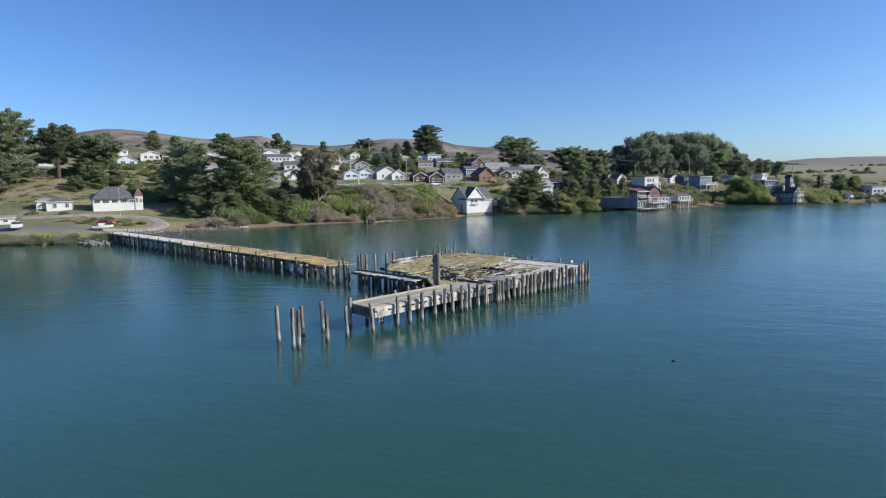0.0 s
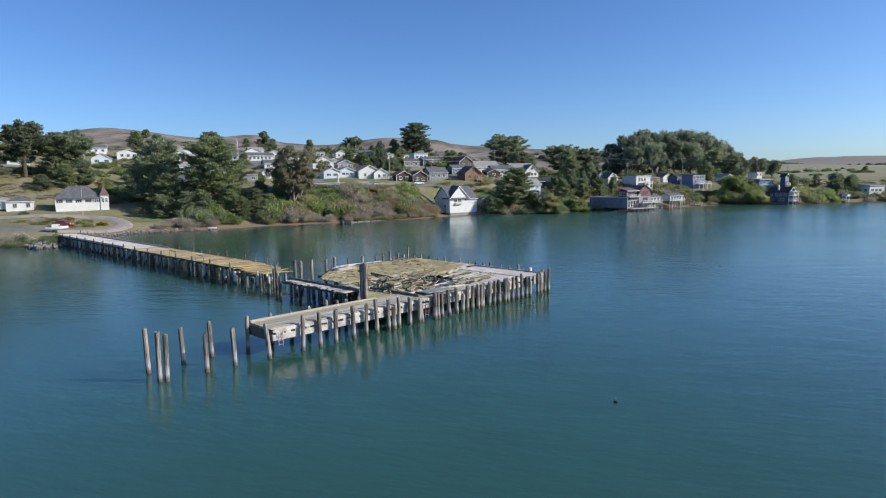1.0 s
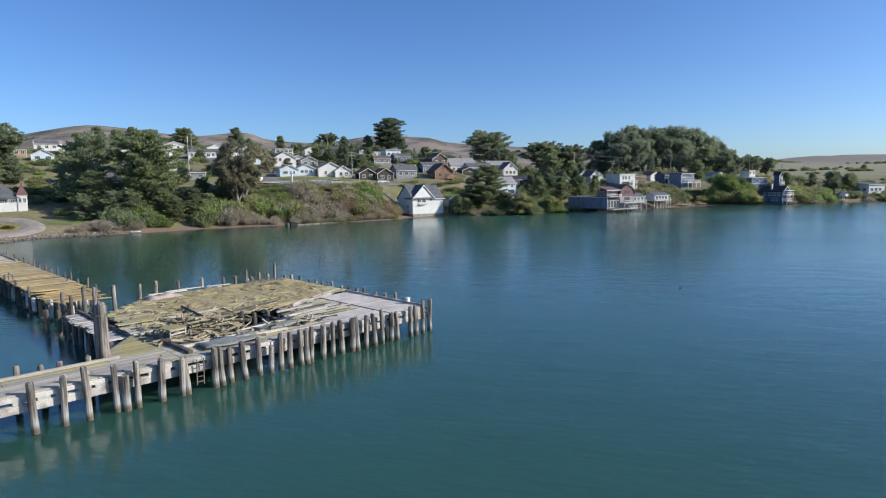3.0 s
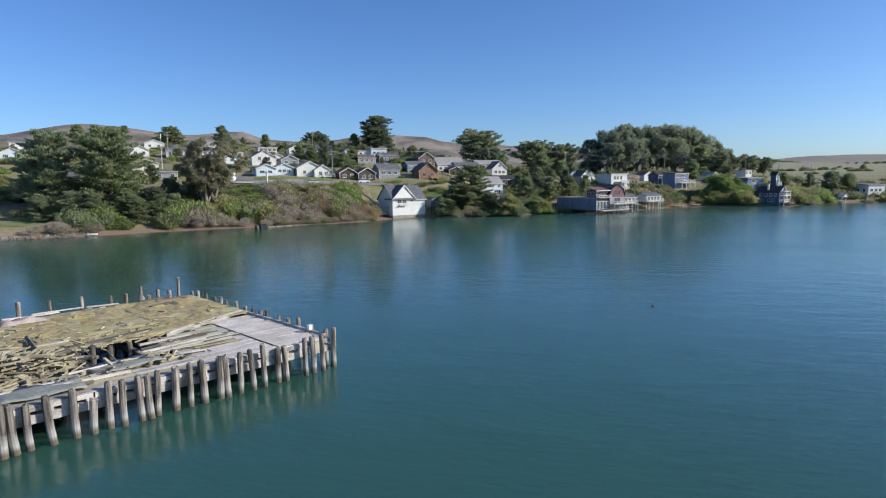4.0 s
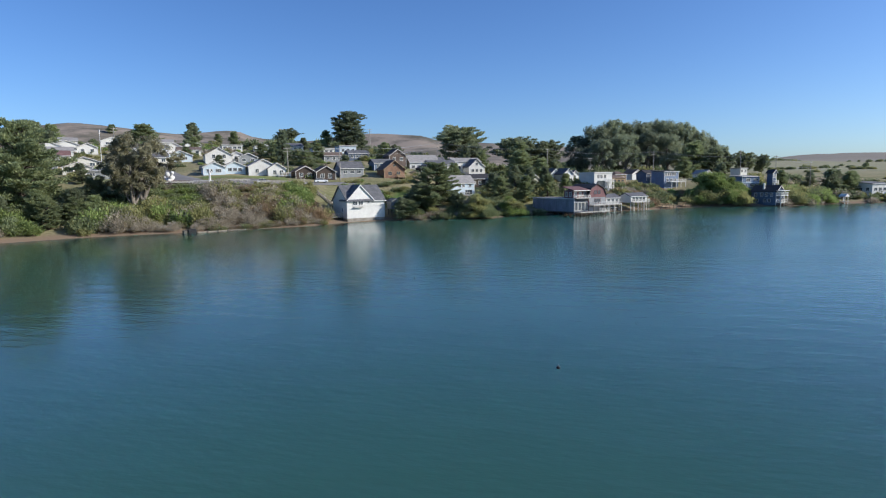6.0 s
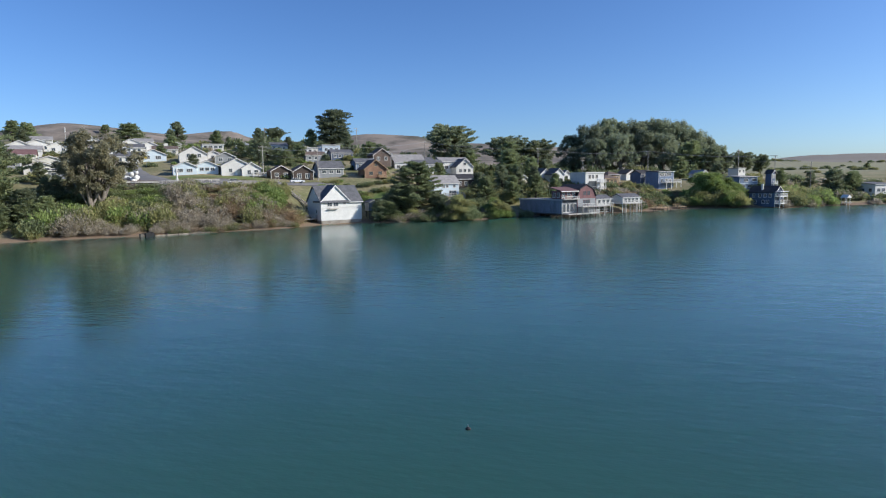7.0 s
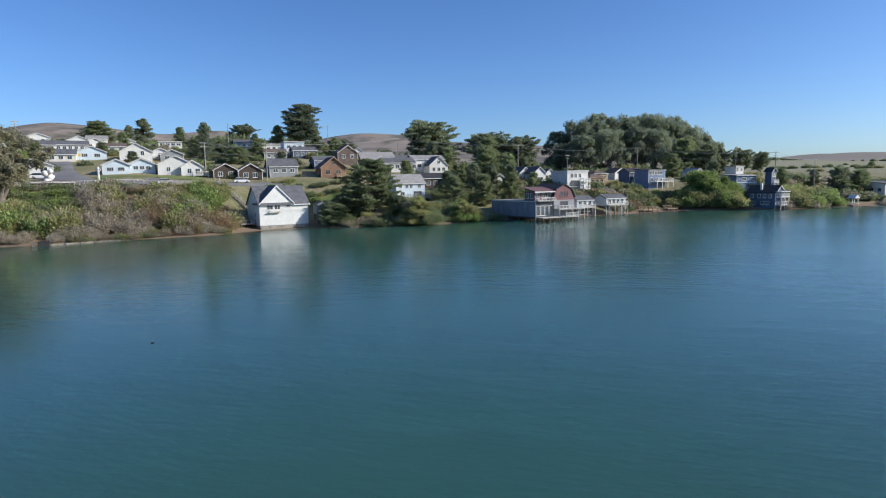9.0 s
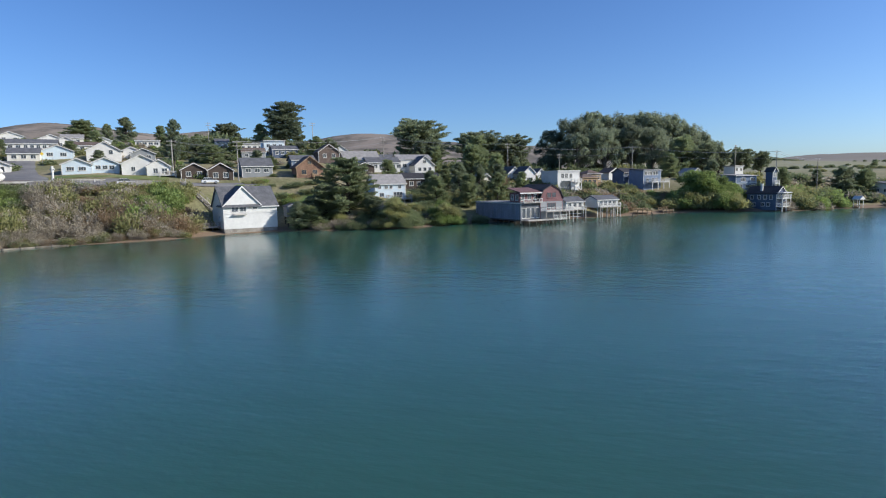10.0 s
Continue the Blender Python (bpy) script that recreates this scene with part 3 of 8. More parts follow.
def pile(parent, u, v, top, r=0.15, material=None, lean=0.0):
    """A pile under the given parent. Alike piles share meshes: the height goes in steps."""
    material = material or PILE_WOOD
    step = round(top / 0.2)
    key = (step, round(r, 2), material.name, round(lean, 2), rng.randrange(2))
    if key not in PILES:
        PILES[key] = pile_mesh("post", step * 0.2, r, hash(key[:2]) % 999 + len(PILES), material, lean)
    return part("post", PILES[key], material, parent, m=pose(u, v, 0, rng.gauss(0, 0.8), rng.gauss(0, 0.8), rng.uniform(0, 360) if not lean else rng.uniform(-20, 20)))


BOARDS = {}


def board(parent, u0, v0, length, wide, thick, z, material, turn=0.0, tilt=0.0, roll=0.0, name="plank"):
    """A plank with worn edges, centred on (u0, v0); alike planks share meshes."""
    key = (round(length, 1), round(wide, 2), round(thick, 2), material.name, rng.randrange(3))
    if key not in BOARDS:
        p = random.Random(len(BOARDS))
        L, w, t = length / 2, wide / 2, thick
        sh = Shape()
        n = 3
        for i in range(n):
            x = -L + 2 * L * i / (n - 1)
            e = p.uniform(0, 0.05) if i in (0, n - 1) else 0
            b = p.uniform(-0.012, 0.012)
            sh.v += [(x + e, -w, b - t), (x - e, w, b - t), (x - e * 0.5, w, b - 0.008), (x, w - 0.007, b), (x, -w + 0.007, b), (x + e * 0.5, -w, b - 0.008)]
        for i in range(n - 1):
            for a in range(6):
                c = (a + 1) % 6
                sh.f.append((i * 6 + a, (i + 1) * 6 + a, (i + 1) * 6 + c, i * 6 + c))
        sh.f += [tuple(range(6)), tuple(range((n - 1) * 6, n * 6))[::-1]]
        BOARDS[key] = sh.mesh(name, material)
    return part(name, BOARDS[key], material, parent, m=pose(u0, v0, z, roll, tilt, turn))


platform = thing("pier_platform", PIER, "ruined timber wharf platform on piles with a narrow arm", "wharf")

# fascia along the front and round the arm: a lower beam, blocks and an upper cap, bleached by the sun
bu = 0.3
while bu < 32.4:
    n = min(rng.uniform(4.2, 5.6), 32.45 - bu)
    part("fascia_beam", Shape().box(0, 0.02, 0.92, n - 0.03, 0.3, 1.32, chamfer=0.02), FASCIA_WOOD, platform, "bleached timber beam", m=pose(bu, 0.26, 0, 0, rng.gauss(0, 0.12), rng.gauss(0, 0.15)))
    part("cap_beam", Shape().box(0, 0, 1.5, n - 0.05, 0.26, 1.72, chamfer=0.02), FASCIA_WOOD, platform, "bleached timber cap", m=pose(bu, 0.24 + rng.uniform(-0.02, 0.02), 0, 0, rng.gauss(0, 0.15), rng.gauss(0, 0.15)))
    k = 0.25
    while k < n - 0.3:
        part("spacer_block", Shape().box(0, 0.01, 1.322, rng.uniform(0.25, 0.7), 0.26, 1.498), FASCIA_WOOD, platform, m=pose(bu + k, 0.26, 0))
        k += rng.uniform(0.7, 1.15)
    bu += n
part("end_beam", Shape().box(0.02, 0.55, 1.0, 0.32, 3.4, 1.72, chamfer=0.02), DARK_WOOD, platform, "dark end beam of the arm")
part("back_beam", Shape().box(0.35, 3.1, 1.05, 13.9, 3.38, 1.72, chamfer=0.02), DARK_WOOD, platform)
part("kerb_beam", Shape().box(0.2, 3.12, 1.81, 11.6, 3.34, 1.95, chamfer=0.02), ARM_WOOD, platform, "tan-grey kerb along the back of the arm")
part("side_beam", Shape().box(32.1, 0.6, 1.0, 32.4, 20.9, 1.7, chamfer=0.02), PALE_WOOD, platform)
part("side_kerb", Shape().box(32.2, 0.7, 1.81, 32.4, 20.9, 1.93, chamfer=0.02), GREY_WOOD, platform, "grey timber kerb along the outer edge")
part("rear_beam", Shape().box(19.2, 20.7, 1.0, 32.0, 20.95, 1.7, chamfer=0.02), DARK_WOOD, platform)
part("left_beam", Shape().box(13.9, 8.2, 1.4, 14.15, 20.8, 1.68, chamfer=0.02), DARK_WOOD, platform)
# the lower ledge along the left edge, its boards bleached white-grey
v = 9.2
while v < 20.4:
    wide = 1.25 - 0.02 * (v - 9) + rng.uniform(-0.25, 0.25)
    if rng.random() > 0.08:
        board(platform, 13.85 - wide / 2, v, wide, 0.3, 0.06, 1.5 + rng.uniform(-0.03, 0.03), PALE_WOOD if rng.random() < 0.25 else GREY_WOOD, rng.gauss(0, 2.0), 0, rng.gauss(0, 2))
    v += 0.33
for u in (12.9, 13.6):
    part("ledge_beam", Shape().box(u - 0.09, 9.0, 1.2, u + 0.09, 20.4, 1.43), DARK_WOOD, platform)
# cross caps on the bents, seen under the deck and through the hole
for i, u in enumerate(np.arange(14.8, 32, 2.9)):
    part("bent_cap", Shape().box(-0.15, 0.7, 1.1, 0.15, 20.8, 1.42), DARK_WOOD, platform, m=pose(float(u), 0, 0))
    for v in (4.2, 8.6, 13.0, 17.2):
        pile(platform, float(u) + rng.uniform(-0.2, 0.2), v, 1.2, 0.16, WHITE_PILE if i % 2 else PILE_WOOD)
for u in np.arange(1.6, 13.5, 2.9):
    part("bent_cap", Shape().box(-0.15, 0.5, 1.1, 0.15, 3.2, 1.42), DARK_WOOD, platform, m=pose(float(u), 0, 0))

# the fender piles of the front, in their uneven order
for u, top in ((-0.2, 2.4), (2.45, 2.4), (3.95, 2.4), (5.25, 2.4), (6.9, 2.4), (8.1, 2.4), (9.15, 2.6), (10.4, 2.4), (10.85, 1.8), (11.4, 2.4), (12.6, 2.2), (13.65, 2.0), (13.95, 2.0), (15.5, 2.2),
               (15.95, 2.2), (16.5, 2.0), (17.35, 2.2), (18.3, 2.2), (19.0, 1.6), (19.7, 2.2), (20.3, 2.2), (21.1, 2.2), (21.5, 2.2), (21.9, 2.2), (22.8, 2.2), (23.5, 2.2), (24.25, 2.2), (25.15, 2.2),
               (25.5, 2.2), (26.25, 2.2), (27.0, 2.2), (27.7, 2.4), (28.6, 2.0), (29.1, 2.0), (30.4, 2.2), (31.0, 2.2), (31.6, 2.2)):
    pile(platform, u, rng.uniform(-0.12, 0.05), top, rng.choice((0.15, 0.16, 0.17, 0.19)), lean=rng.choice((0.0, -0.02, -0.04, -0.06, 0.02)))
pile(platform, 32.52, 0.12, 2.4, 0.18)
for u, v, top in ((-0.2, 3.0, 2.4), (2.0, 3.55, 2.2), (3.7, 3.55, 2.0), (5.2, 3.5, 2.2), (6.9, 3.6, 2.4), (8.0, 3.6, 2.2), (8.8, 3.6, 2.2), (10.2, 3.6, 2.2)):
    pile(platform, u, v, top, 0.15)
# outer (right) edge
v = 0.9
while v < 21.3:
    pile(platform, 32.56 + rng.uniform(-0.05, 0.05), v, rng.choice((2.2, 2.2, 2.2, 2.4)), rng.choice((0.14, 0.16)))
    v += rng.uniform(0.9, 1.7)
# rear edge: tall, uneven heads
for u, top in ((31.4, 3.6), (30.7, 2.6), (29.7, 2.8), (29.0, 2.4), (28.6, 2.4), (28.3, 3.2), (27.3, 2.8), (26.2, 2.8), (24.1, 3.0), (22.0, 3.0), (20.1, 3.2)):
    pile(platform, u, 21.1, top, rng.choice((0.13, 0.15, 0.17)))
for u, v, top in ((18.6, 20.8, 3.2), (16.6, 20.5, 3.4), (15.1, 20.4, 3.4)):
    pile(platform, u, v, top, 0.15)
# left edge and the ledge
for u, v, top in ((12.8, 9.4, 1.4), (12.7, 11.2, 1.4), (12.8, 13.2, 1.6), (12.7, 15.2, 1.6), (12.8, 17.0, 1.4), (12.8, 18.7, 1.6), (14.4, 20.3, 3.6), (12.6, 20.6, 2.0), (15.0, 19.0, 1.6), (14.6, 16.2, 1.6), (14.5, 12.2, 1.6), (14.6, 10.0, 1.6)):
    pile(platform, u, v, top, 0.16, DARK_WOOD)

# decking: the arm, the bleached corner, the wrecked middle and the mossy rear
for v in np.arange(0.42, 3.1, 0.29):
    u = 0.15
    while u < 13.8:
        n = min(rng.choice((3.6, 4.8, 6.0)), 13.95 - u)
        if n > 0.5:
            board(platform, u + n / 2, float(v) + 0.05, n - 0.03, 0.27, 0.07, DECK + rng.uniform(-0.012, 0.012), ARM_WOOD if rng.random() < 0.8 else MOSS_WOOD, rng.gauss(0, 0.12), 0, rng.gauss(0, 0.6))
        u += n
# infill between arm and platform
for i in range(14):
    v = 3.3 + i * 0.36
    board(platform, 14.0 - (4.0 - i * 0.28) / 2, v, 4.0 - i * 0.28, 0.34, 0.07, DECK - 0.012, MOSS_WOOD, rng.gauss(0, 0.3))


def moss_from(u):
    """Where the raised mossy deck begins, at a place along the front."""
    return float(np.interp(u, [14, 17, 19.5, 21, 25.4, 31.9], [12.4, 11.2, 10.2, 9.0, 8.1, 10.85]))


def rear_left(v):
    """The ragged left end of the deck boards at a distance from the front."""
    return 13.95 if v < 12 else 14.5 + max(0.0, v - 15.8) * 0.95


rows = np.arange(0.44, 20.7, 0.34)
for v in rows:
    v = float(v)
    u = rear_left(v) + (rng.uniform(-0.3, 0.3) if v > 12 else 0)
    while u < 32.2:
        n = min(rng.choice((3.0, 4.5, 6.0, 7.5)), 32.28 - u)
        if n < 0.6:
            break
        if u < 28.4 and u + n > 28.95 and v < moss_from(28.95):
            n = 28.95 - u
        mid = u + n / 2
        mat, z = GREY_WOOD, DECK
        raised = v > moss_from(mid) + 0.1
        if raised:
            mat, z = (MOSS_WOOD, DECK + 0.16)
        elif mid > 25.0:
            mat = ALGAE_WOOD if v > 3.4 + 0.6 * (mid - 25) + rng.gauss(0, 0.5) and mid < 28.9 and rng.random() < 0.85 else PALE_WOOD
        elif mid > 22 and v < 8:
            mat = GREY_WOOD if v < 3.2 or rng.random() < 0.5 else ALGAE_WOOD
        else:
            mat = MOSS_WOOD if rng.random() < 0.65 else GREY_WOOD
        # the hole and the torn-up stretch round it
        pieces = [(u, n)]
        if 4.4 < v < 8.4 and u < 24.4 and u + n > 19.6:
            pieces = [(u, 19.6 - u + rng.uniform(-0.7, 0.4)), (24.1 + rng.uniform(-0.6, 0.7), u + n - 24.3)]
        for pu, pn in pieces:
            if pn < 0.5:
                continue
            wreck = 1.0 if (pu < 24 and 2.5 < v < 10.5) else 0.35 if raised else 0.0
            if wreck > 0.5 and rng.random() < 0.07:
                continue
            board(platform, pu + pn / 2, v, pn - 0.02, 0.335, 0.07, z + rng.uniform(-0.01, 0.012) + wreck * rng.uniform(-0.03, 0.05), mat,
                  rng.gauss(0, 0.1 + 1.0 * wreck), rng.gauss(0, 0.05 + 0.5 * wreck), rng.gauss(0, 0.5 + 2 * wreck))
        u += n
# the raised mossy rear: the oblique step board, moss cushions and torn edges
part("step_beam", Shape().box(0, -0.08, 1.81, 7.0, 0.06, 2.0, chamfer=0.02), GREY_WOOD, platform, "bleached step between the bare and the mossy deck", m=pose(25.45, 8.1, 0, 0, 0, 23.0))
for k, (sn, sz) in enumerate(((2.3, 2.03), (1.7, 2.06), (2.6, 2.04))):
    board(platform, 26.6 + 2.1 * k, 8.75 + 0.9 * k, sn, 0.24, 0.04, sz, PALE_WOOD, 23 + rng.gauss(0, 3), 0, rng.gauss(0, 4))
part("seam_batten", Shape().box(28.9, 0.6, 1.806, 29.0, 9.3, 1.835), DARK_WOOD, platform, "dark seam across the planking")
part("seam_batten", Shape().box(24.8, 6.2, 1.806, 28.9, 6.26, 1.832), DARK_WOOD, platform)
for ga, gb, gn in ((24.4, 4.4, 3.4), (24.6, 5.2, 4.2), (24.5, 5.9, 3.6), (24.8, 7.2, 3.2), (25.4, 3.8, 2.6)):
    board(platform, ga + gn / 2, gb, gn, 0.22, 0.05, 1.9, ALGAE_WOOD if rng.random() < 0.6 else MOSS_WOOD, rng.gauss(3, 2.5), rng.gauss(0, 1), rng.gauss(0, 5))
    # a thin dark strip beside each board, drawn for the shadow in the slit
    board(platform, ga + gn / 2 + 0.3, gb - 0.2, gn, 0.1, 0.03, 1.86, DARK_WOOD, rng.gauss(3, 1.5))
# torn board ends hanging over the hole from the mossy side
for k in range(16):
    board(platform, 19.2 + 0.36 * k + rng.uniform(-0.1, 0.1), 8.75 + rng.uniform(-0.2, 0.35), rng.choice((0.8, 1.1, 1.5)), 0.22, 0.06, 1.93 + rng.uniform(-0.05, 0.06), MOSS_WOOD if k % 3 else DARK_WOOD, 90 + rng.gauss(0, 14), rng.gauss(6, 5), rng.gauss(0, 6))
moss = Shape()
mu = np.linspace(14.6, 32.0, 150)
low = np.array([moss_from(a) + 0.2 for a in mu])
high_edge = np.minimum(20.7, 15.8 + (mu - 14.5) / 0.95)
span = np.linspace(0, 1, 76)
cu = np.repeat(mu[None], 76, 0)
cv = low + (high_edge - low) * span[:, None]
cz = 2.0 + 0.05 * soft_noise(cu, cv, 1.4, 4) + 0.055 * soft_noise(cu, cv, 0.5, 5) + 0.045 * soft_noise(cu, cv, 0.24, 6) + 0.12 * np.exp(-((cu - 29) / 3) ** 2 - ((cv - 18.5) / 3) ** 2)
cz = cz - 0.14 * np.clip(soft_noise(cu, cv, 0.9, 8) * 1.6 - 0.25, 0, 1)
edge = np.minimum.reduce([(cu - 14.6) * 0.25, (32.0 - cu) * 0.6, (cv - low) * 0.6, (high_edge - cv) * 0.6])
cz = cz - 0.2 * np.clip(0.4 - edge, 0, 1)
k = np.arange(150 * 76).reshape(76, 150)
moss.v = np.stack([cu, cv, cz], -1).reshape(-1, 3).tolist()
moss.f = np.stack([k[:-1, :-1], k[:-1, 1:], k[1:, 1:], k[1:, :-1]], -1).reshape(-1, 4).tolist()
part("moss_mat", moss, MOSS, platform, "yellow-green moss grown over the rear planks", True)
# bleached boards left along the rear edge
for ru, rv, rn, turn in ((22.4, 20.9, 3.2, -3), (25.4, 20.6, 2.2, -2), (21.4, 20.3, 2.0, 6), (19.2, 19.9, 1.4, 40), (30.6, 19.5, 1.8, 4), (29.2, 20.3, 2.4, -1)):
    board(platform, ru, rv, rn, 0.26, 0.07, 2.2, PALE_WOOD if ru < 26 else DARK_WOOD, turn, rng.gauss(0, 1.5), rng.gauss(0, 5))

# a ladder on the front, with its rungs
ladder = part("ladder", Shape().box(-0.22, -0.06, 0.2, -0.17, 0.0, 1.7).box(0.17, -0.06, 0.2, 0.22, 0.0, 1.7), DARK_WOOD, platform, "old timber ladder", m=pose(14.75, 0.2, 0, 4))
for z in (0.35, 0.65, 0.95, 1.25):
    part("rung", Shape().box(-0.17, -0.05, z, 0.17, -0.01, z + 0.05), DARK_WOOD, ladder)
ladder = part("ladder", Shape().box(-0.18, -0.04, 0.5, -0.15, 0.0, 1.5).box(0.15, -0.04, 0.5, 0.18, 0.0, 1.5), GREY_WOOD, platform, "thin weathered ladder", m=pose(0.85, 0.2, 0))
for z in (0.6, 0.9, 1.2):
    part("rung", Shape().box(-0.16, -0.04, z, 0.16, -0.01, z + 0.03), GREY_WOOD, ladder)

# the tall bundle of piles at the root of the arm
cluster = thing("pile_cluster", PIER @ Matrix.Translation((11.0, 3.9, 0)), "tall bundle of weathered mooring piles rising above the deck", "mooring piles")
for a, (du, dv) in enumerate(((0, -0.17), (0.17, 0.1), (-0.17, 0.12), (0.02, 0.28))):
    pile(cluster, du, dv, 4.8 if a else 5.0, 0.2)
part("strap", Shape().tube([(0, 0.05, 4.2), (0, 0.05, 4.3)], [0.42, 0.42], 12), DARK_WOOD, cluster, "rusty dark strap")

# piles that stand alone off the end of the arm
for u, v, top in ((-6.97, 2.9, 2.8), (-7.14, 0.5, 3.0), (-6.78, 0.35, 2.8), (-4.69, 3.1, 2.4), (-4.36, 0.2, 2.4), (-2.62, 3.45, 2.45), (-2.5, 0.25, 2.4)):
    lone = thing("mooring_post", PIER @ Matrix.Translation((u, v, 0)), "grey weathered timber pile standing alone in the water", "pile", "free-standing piles off the wharf")
    pile(lone, 0, 0, top, 0.15)
for u, v, top in ((12.2, 22.4, 1.8), (13.4, 22.7, 3.0), (12.5, 24.5, 1.4), (14.6, 25.4, 2.2), (13.9, 26.6, 1.6), (15.9, 23.0, 3.0), (17.6, 24.2, 2.8), (12.8, 21.6, 1.6)):
    lone = thing("mooring_post", PIER @ Matrix.Translation((u, v, 0)), "dark timber pile standing where the pier has fallen", "pile", "piles in the gap of the pier")
    pile(lone, 0, 0, top, 0.14, DARK_WOOD)

# the long access pier to the shore
access = thing("access_pier", PIER, "long derelict timber pier reaching to the shore", "pier")
SHORE_END = 117.0
bents = np.arange(29.5, SHORE_END, 2.75)
for i, v in enumerate(bents):
    v = float(v)
    drop = 0.0
    part("bent_cap", Shape().box(13.35, -0.14, 1.3, 17.7, 0.14, 1.58), DARK_WOOD, access, m=pose(0, v, -drop))
    for u in (13.2, 14.5, 15.6, 16.6, 17.5):
        pile(access, u + rng.uniform(-0.1, 0.1), v + rng.uniform(-0.1, 0.1), 1.4, rng.choice((0.16, 0.19)), WHITE_PILE if rng.random() < 0.8 else DARK_WOOD)
    if i % 2:
        pile(access, 13.1, v + 0.9, 2.4, 0.11, DARK_WOOD)
    pile(access, 17.85, v + 0.7, 2.6 if i % 2 else 2.2, 0.11, DARK_WOOD)
for u in (13.35, 15.5, 17.55):
    part("stringer", Shape().box(u - 0.1, 34.0, 1.582, u + 0.1, SHORE_END, 1.73), DARK_WOOD, access)
part("edge_kerb", Shape().box(13.2, 72.0, 1.82, 13.4, SHORE_END, 1.98, chamfer=0.02), GREY_WOOD, access, "grey kerb beam")
part("edge_kerb", Shape().box(17.5, 64.0, 1.82, 17.7, SHORE_END, 1.98, chamfer=0.02), GREY_WOOD, access, "grey kerb beam")
v = 33.2
while v < SHORE_END:
    lichen = v < 62 or rng.random() < max(0.0, (84 - v) / 24)
    wob = 1.3 if v < 42 else 0.6
    board(access, 15.45 + rng.gauss(0, 0.06 * wob), v, 4.6, 0.31, 0.08, DECK + rng.uniform(-0.015, 0.015) * (1 + wob), (DARK_WOOD if rng.random() < 0.06 else STRAW_WOOD if rng.random() < 0.15 else OCHRE_WOOD) if lichen else PALE_WOOD, rng.gauss(0, 1.2 * wob), 0, rng.gauss(0, 1.0))
    v += 0.325
# the fallen end: sagging boards on leaning piles
for i in range(26):
    v = 26.9 + i * 0.25
    if rng.random() < 0.2:
        continue
    board(access, 15.6 + rng.gauss(0, 0.25), v, rng.choice((3.9, 4.4, 4.6)), 0.24, 0.07, 1.42 + 0.03 * i * 0.4 + rng.uniform(-0.03, 0.04), OCHRE_WOOD, rng.gauss(2, 3.5), rng.gauss(1.5, 1.5), rng.gauss(0, 3))
part("fallen_beam", Shape().box(0, -0.12, 0, 6.5, 0.12, 0.24, chamfer=0.02), DARK_WOOD, access, m=pose(13.4, 27.0, 1.15, 0, 3, 88))
part("fallen_beam", Shape().box(0, -0.12, 0, 6.5, 0.12, 0.24, chamfer=0.02), DARK_WOOD, access, m=pose(17.3, 27.4, 1.2, 0, -2, 91))
for u, v, top in ((13.5, 27.2, 1.8), (15.2, 27.6, 1.0), (17.2, 27.2, 1.2), (14.0, 31.2, 1.2), (13.3, 32.6, 1.4), (16.9, 32.0, 1.2)):
    pile(access, u, v, top, 0.15, WHITE_PILE, lean=rng.choice((0.0, 0.05, -0.05)))
# bent pipe handrails
for v0 in (41.0, 50.0, 47.0):
    u = 17.6 if v0 == 47.0 else 13.3
    part("pipe_rail", Shape().tube([(u, v0, 1.8), (u, v0 + 0.05, 2.55), (u, v0 + 2.3, 2.6), (u, v0 + 2.4, 1.85)], [0.04] * 4, 6), DARK_WOOD, access, "bent iron pipe rail")
part("broken_pole", Shape().tube([(17.3, 38.0, 1.8), (17.1, 35.5, 3.0), (16.8, 34.0, 4.0)], [0.045, 0.035, 0.02], 6), DARK_WOOD, access, "broken leaning pole")

# loose timber on the platform: heap, beams and scattered boards
heap = Shape()
for i in range(420):
    u, v = (rng.gauss(17.6, 1.6), rng.gauss(6.6, 1.7)) if i < 230 else (rng.uniform(15, 25), rng.uniform(2.2, 11.8))
    if 19.4 < u < 24.3 and 4.3 < v < 8.6:
        continue
    u, v = min(max(u, 14.6), 25.5), min(max(v, 1.6), 11.7)
    n, w, t = rng.uniform(0.5, 2.6), rng.uniform(0.07, 0.2), rng.uniform(0.04, 0.1)
    z = DECK + 0.05 + (0.75 * rng.random() * math.exp(-((u - 17.6) / 1.8) ** 2 - ((v - 6.6) / 1.8) ** 2)) + 0.04 * rng.random()
    heap.box(-n / 2, -w / 2, 0, n / 2, w / 2, t, PIER @ pose(u, v, z, rng.gauss(0, 16), rng.gauss(0, 11), rng.gauss(20, 60)))
tagged(new("splintered_timber", heap.mesh("splintered_timber", STRAW_WOOD)), "splintered grey boards strewn over the wrecked deck", "debris", kind="stuff")
litter = Shape()
for i in range(120):
    u = rng.uniform(15.2, 31.4)
    v = rng.uniform(moss_from(u) + 0.6, min(20.4, 15.4 + (u - 14.5) / 0.95))
    if u > 26 and rng.random() < 0.6:
        continue
    n, w = rng.uniform(0.15, 0.9), rng.uniform(0.04, 0.11)
    litter.box(-n / 2, -w / 2, 0, n / 2, w / 2, rng.uniform(0.03, 0.08), PIER @ pose(u, v, 2.03 + 0.06 * rng.random(), rng.gauss(0, 8), rng.gauss(0, 5), rng.gauss(10, 50)))
tagged(new("scattered_wood", litter.mesh("scattered_wood", STRAW_WOOD)), "bits of broken wood scattered on the moss", "debris", kind="stuff")
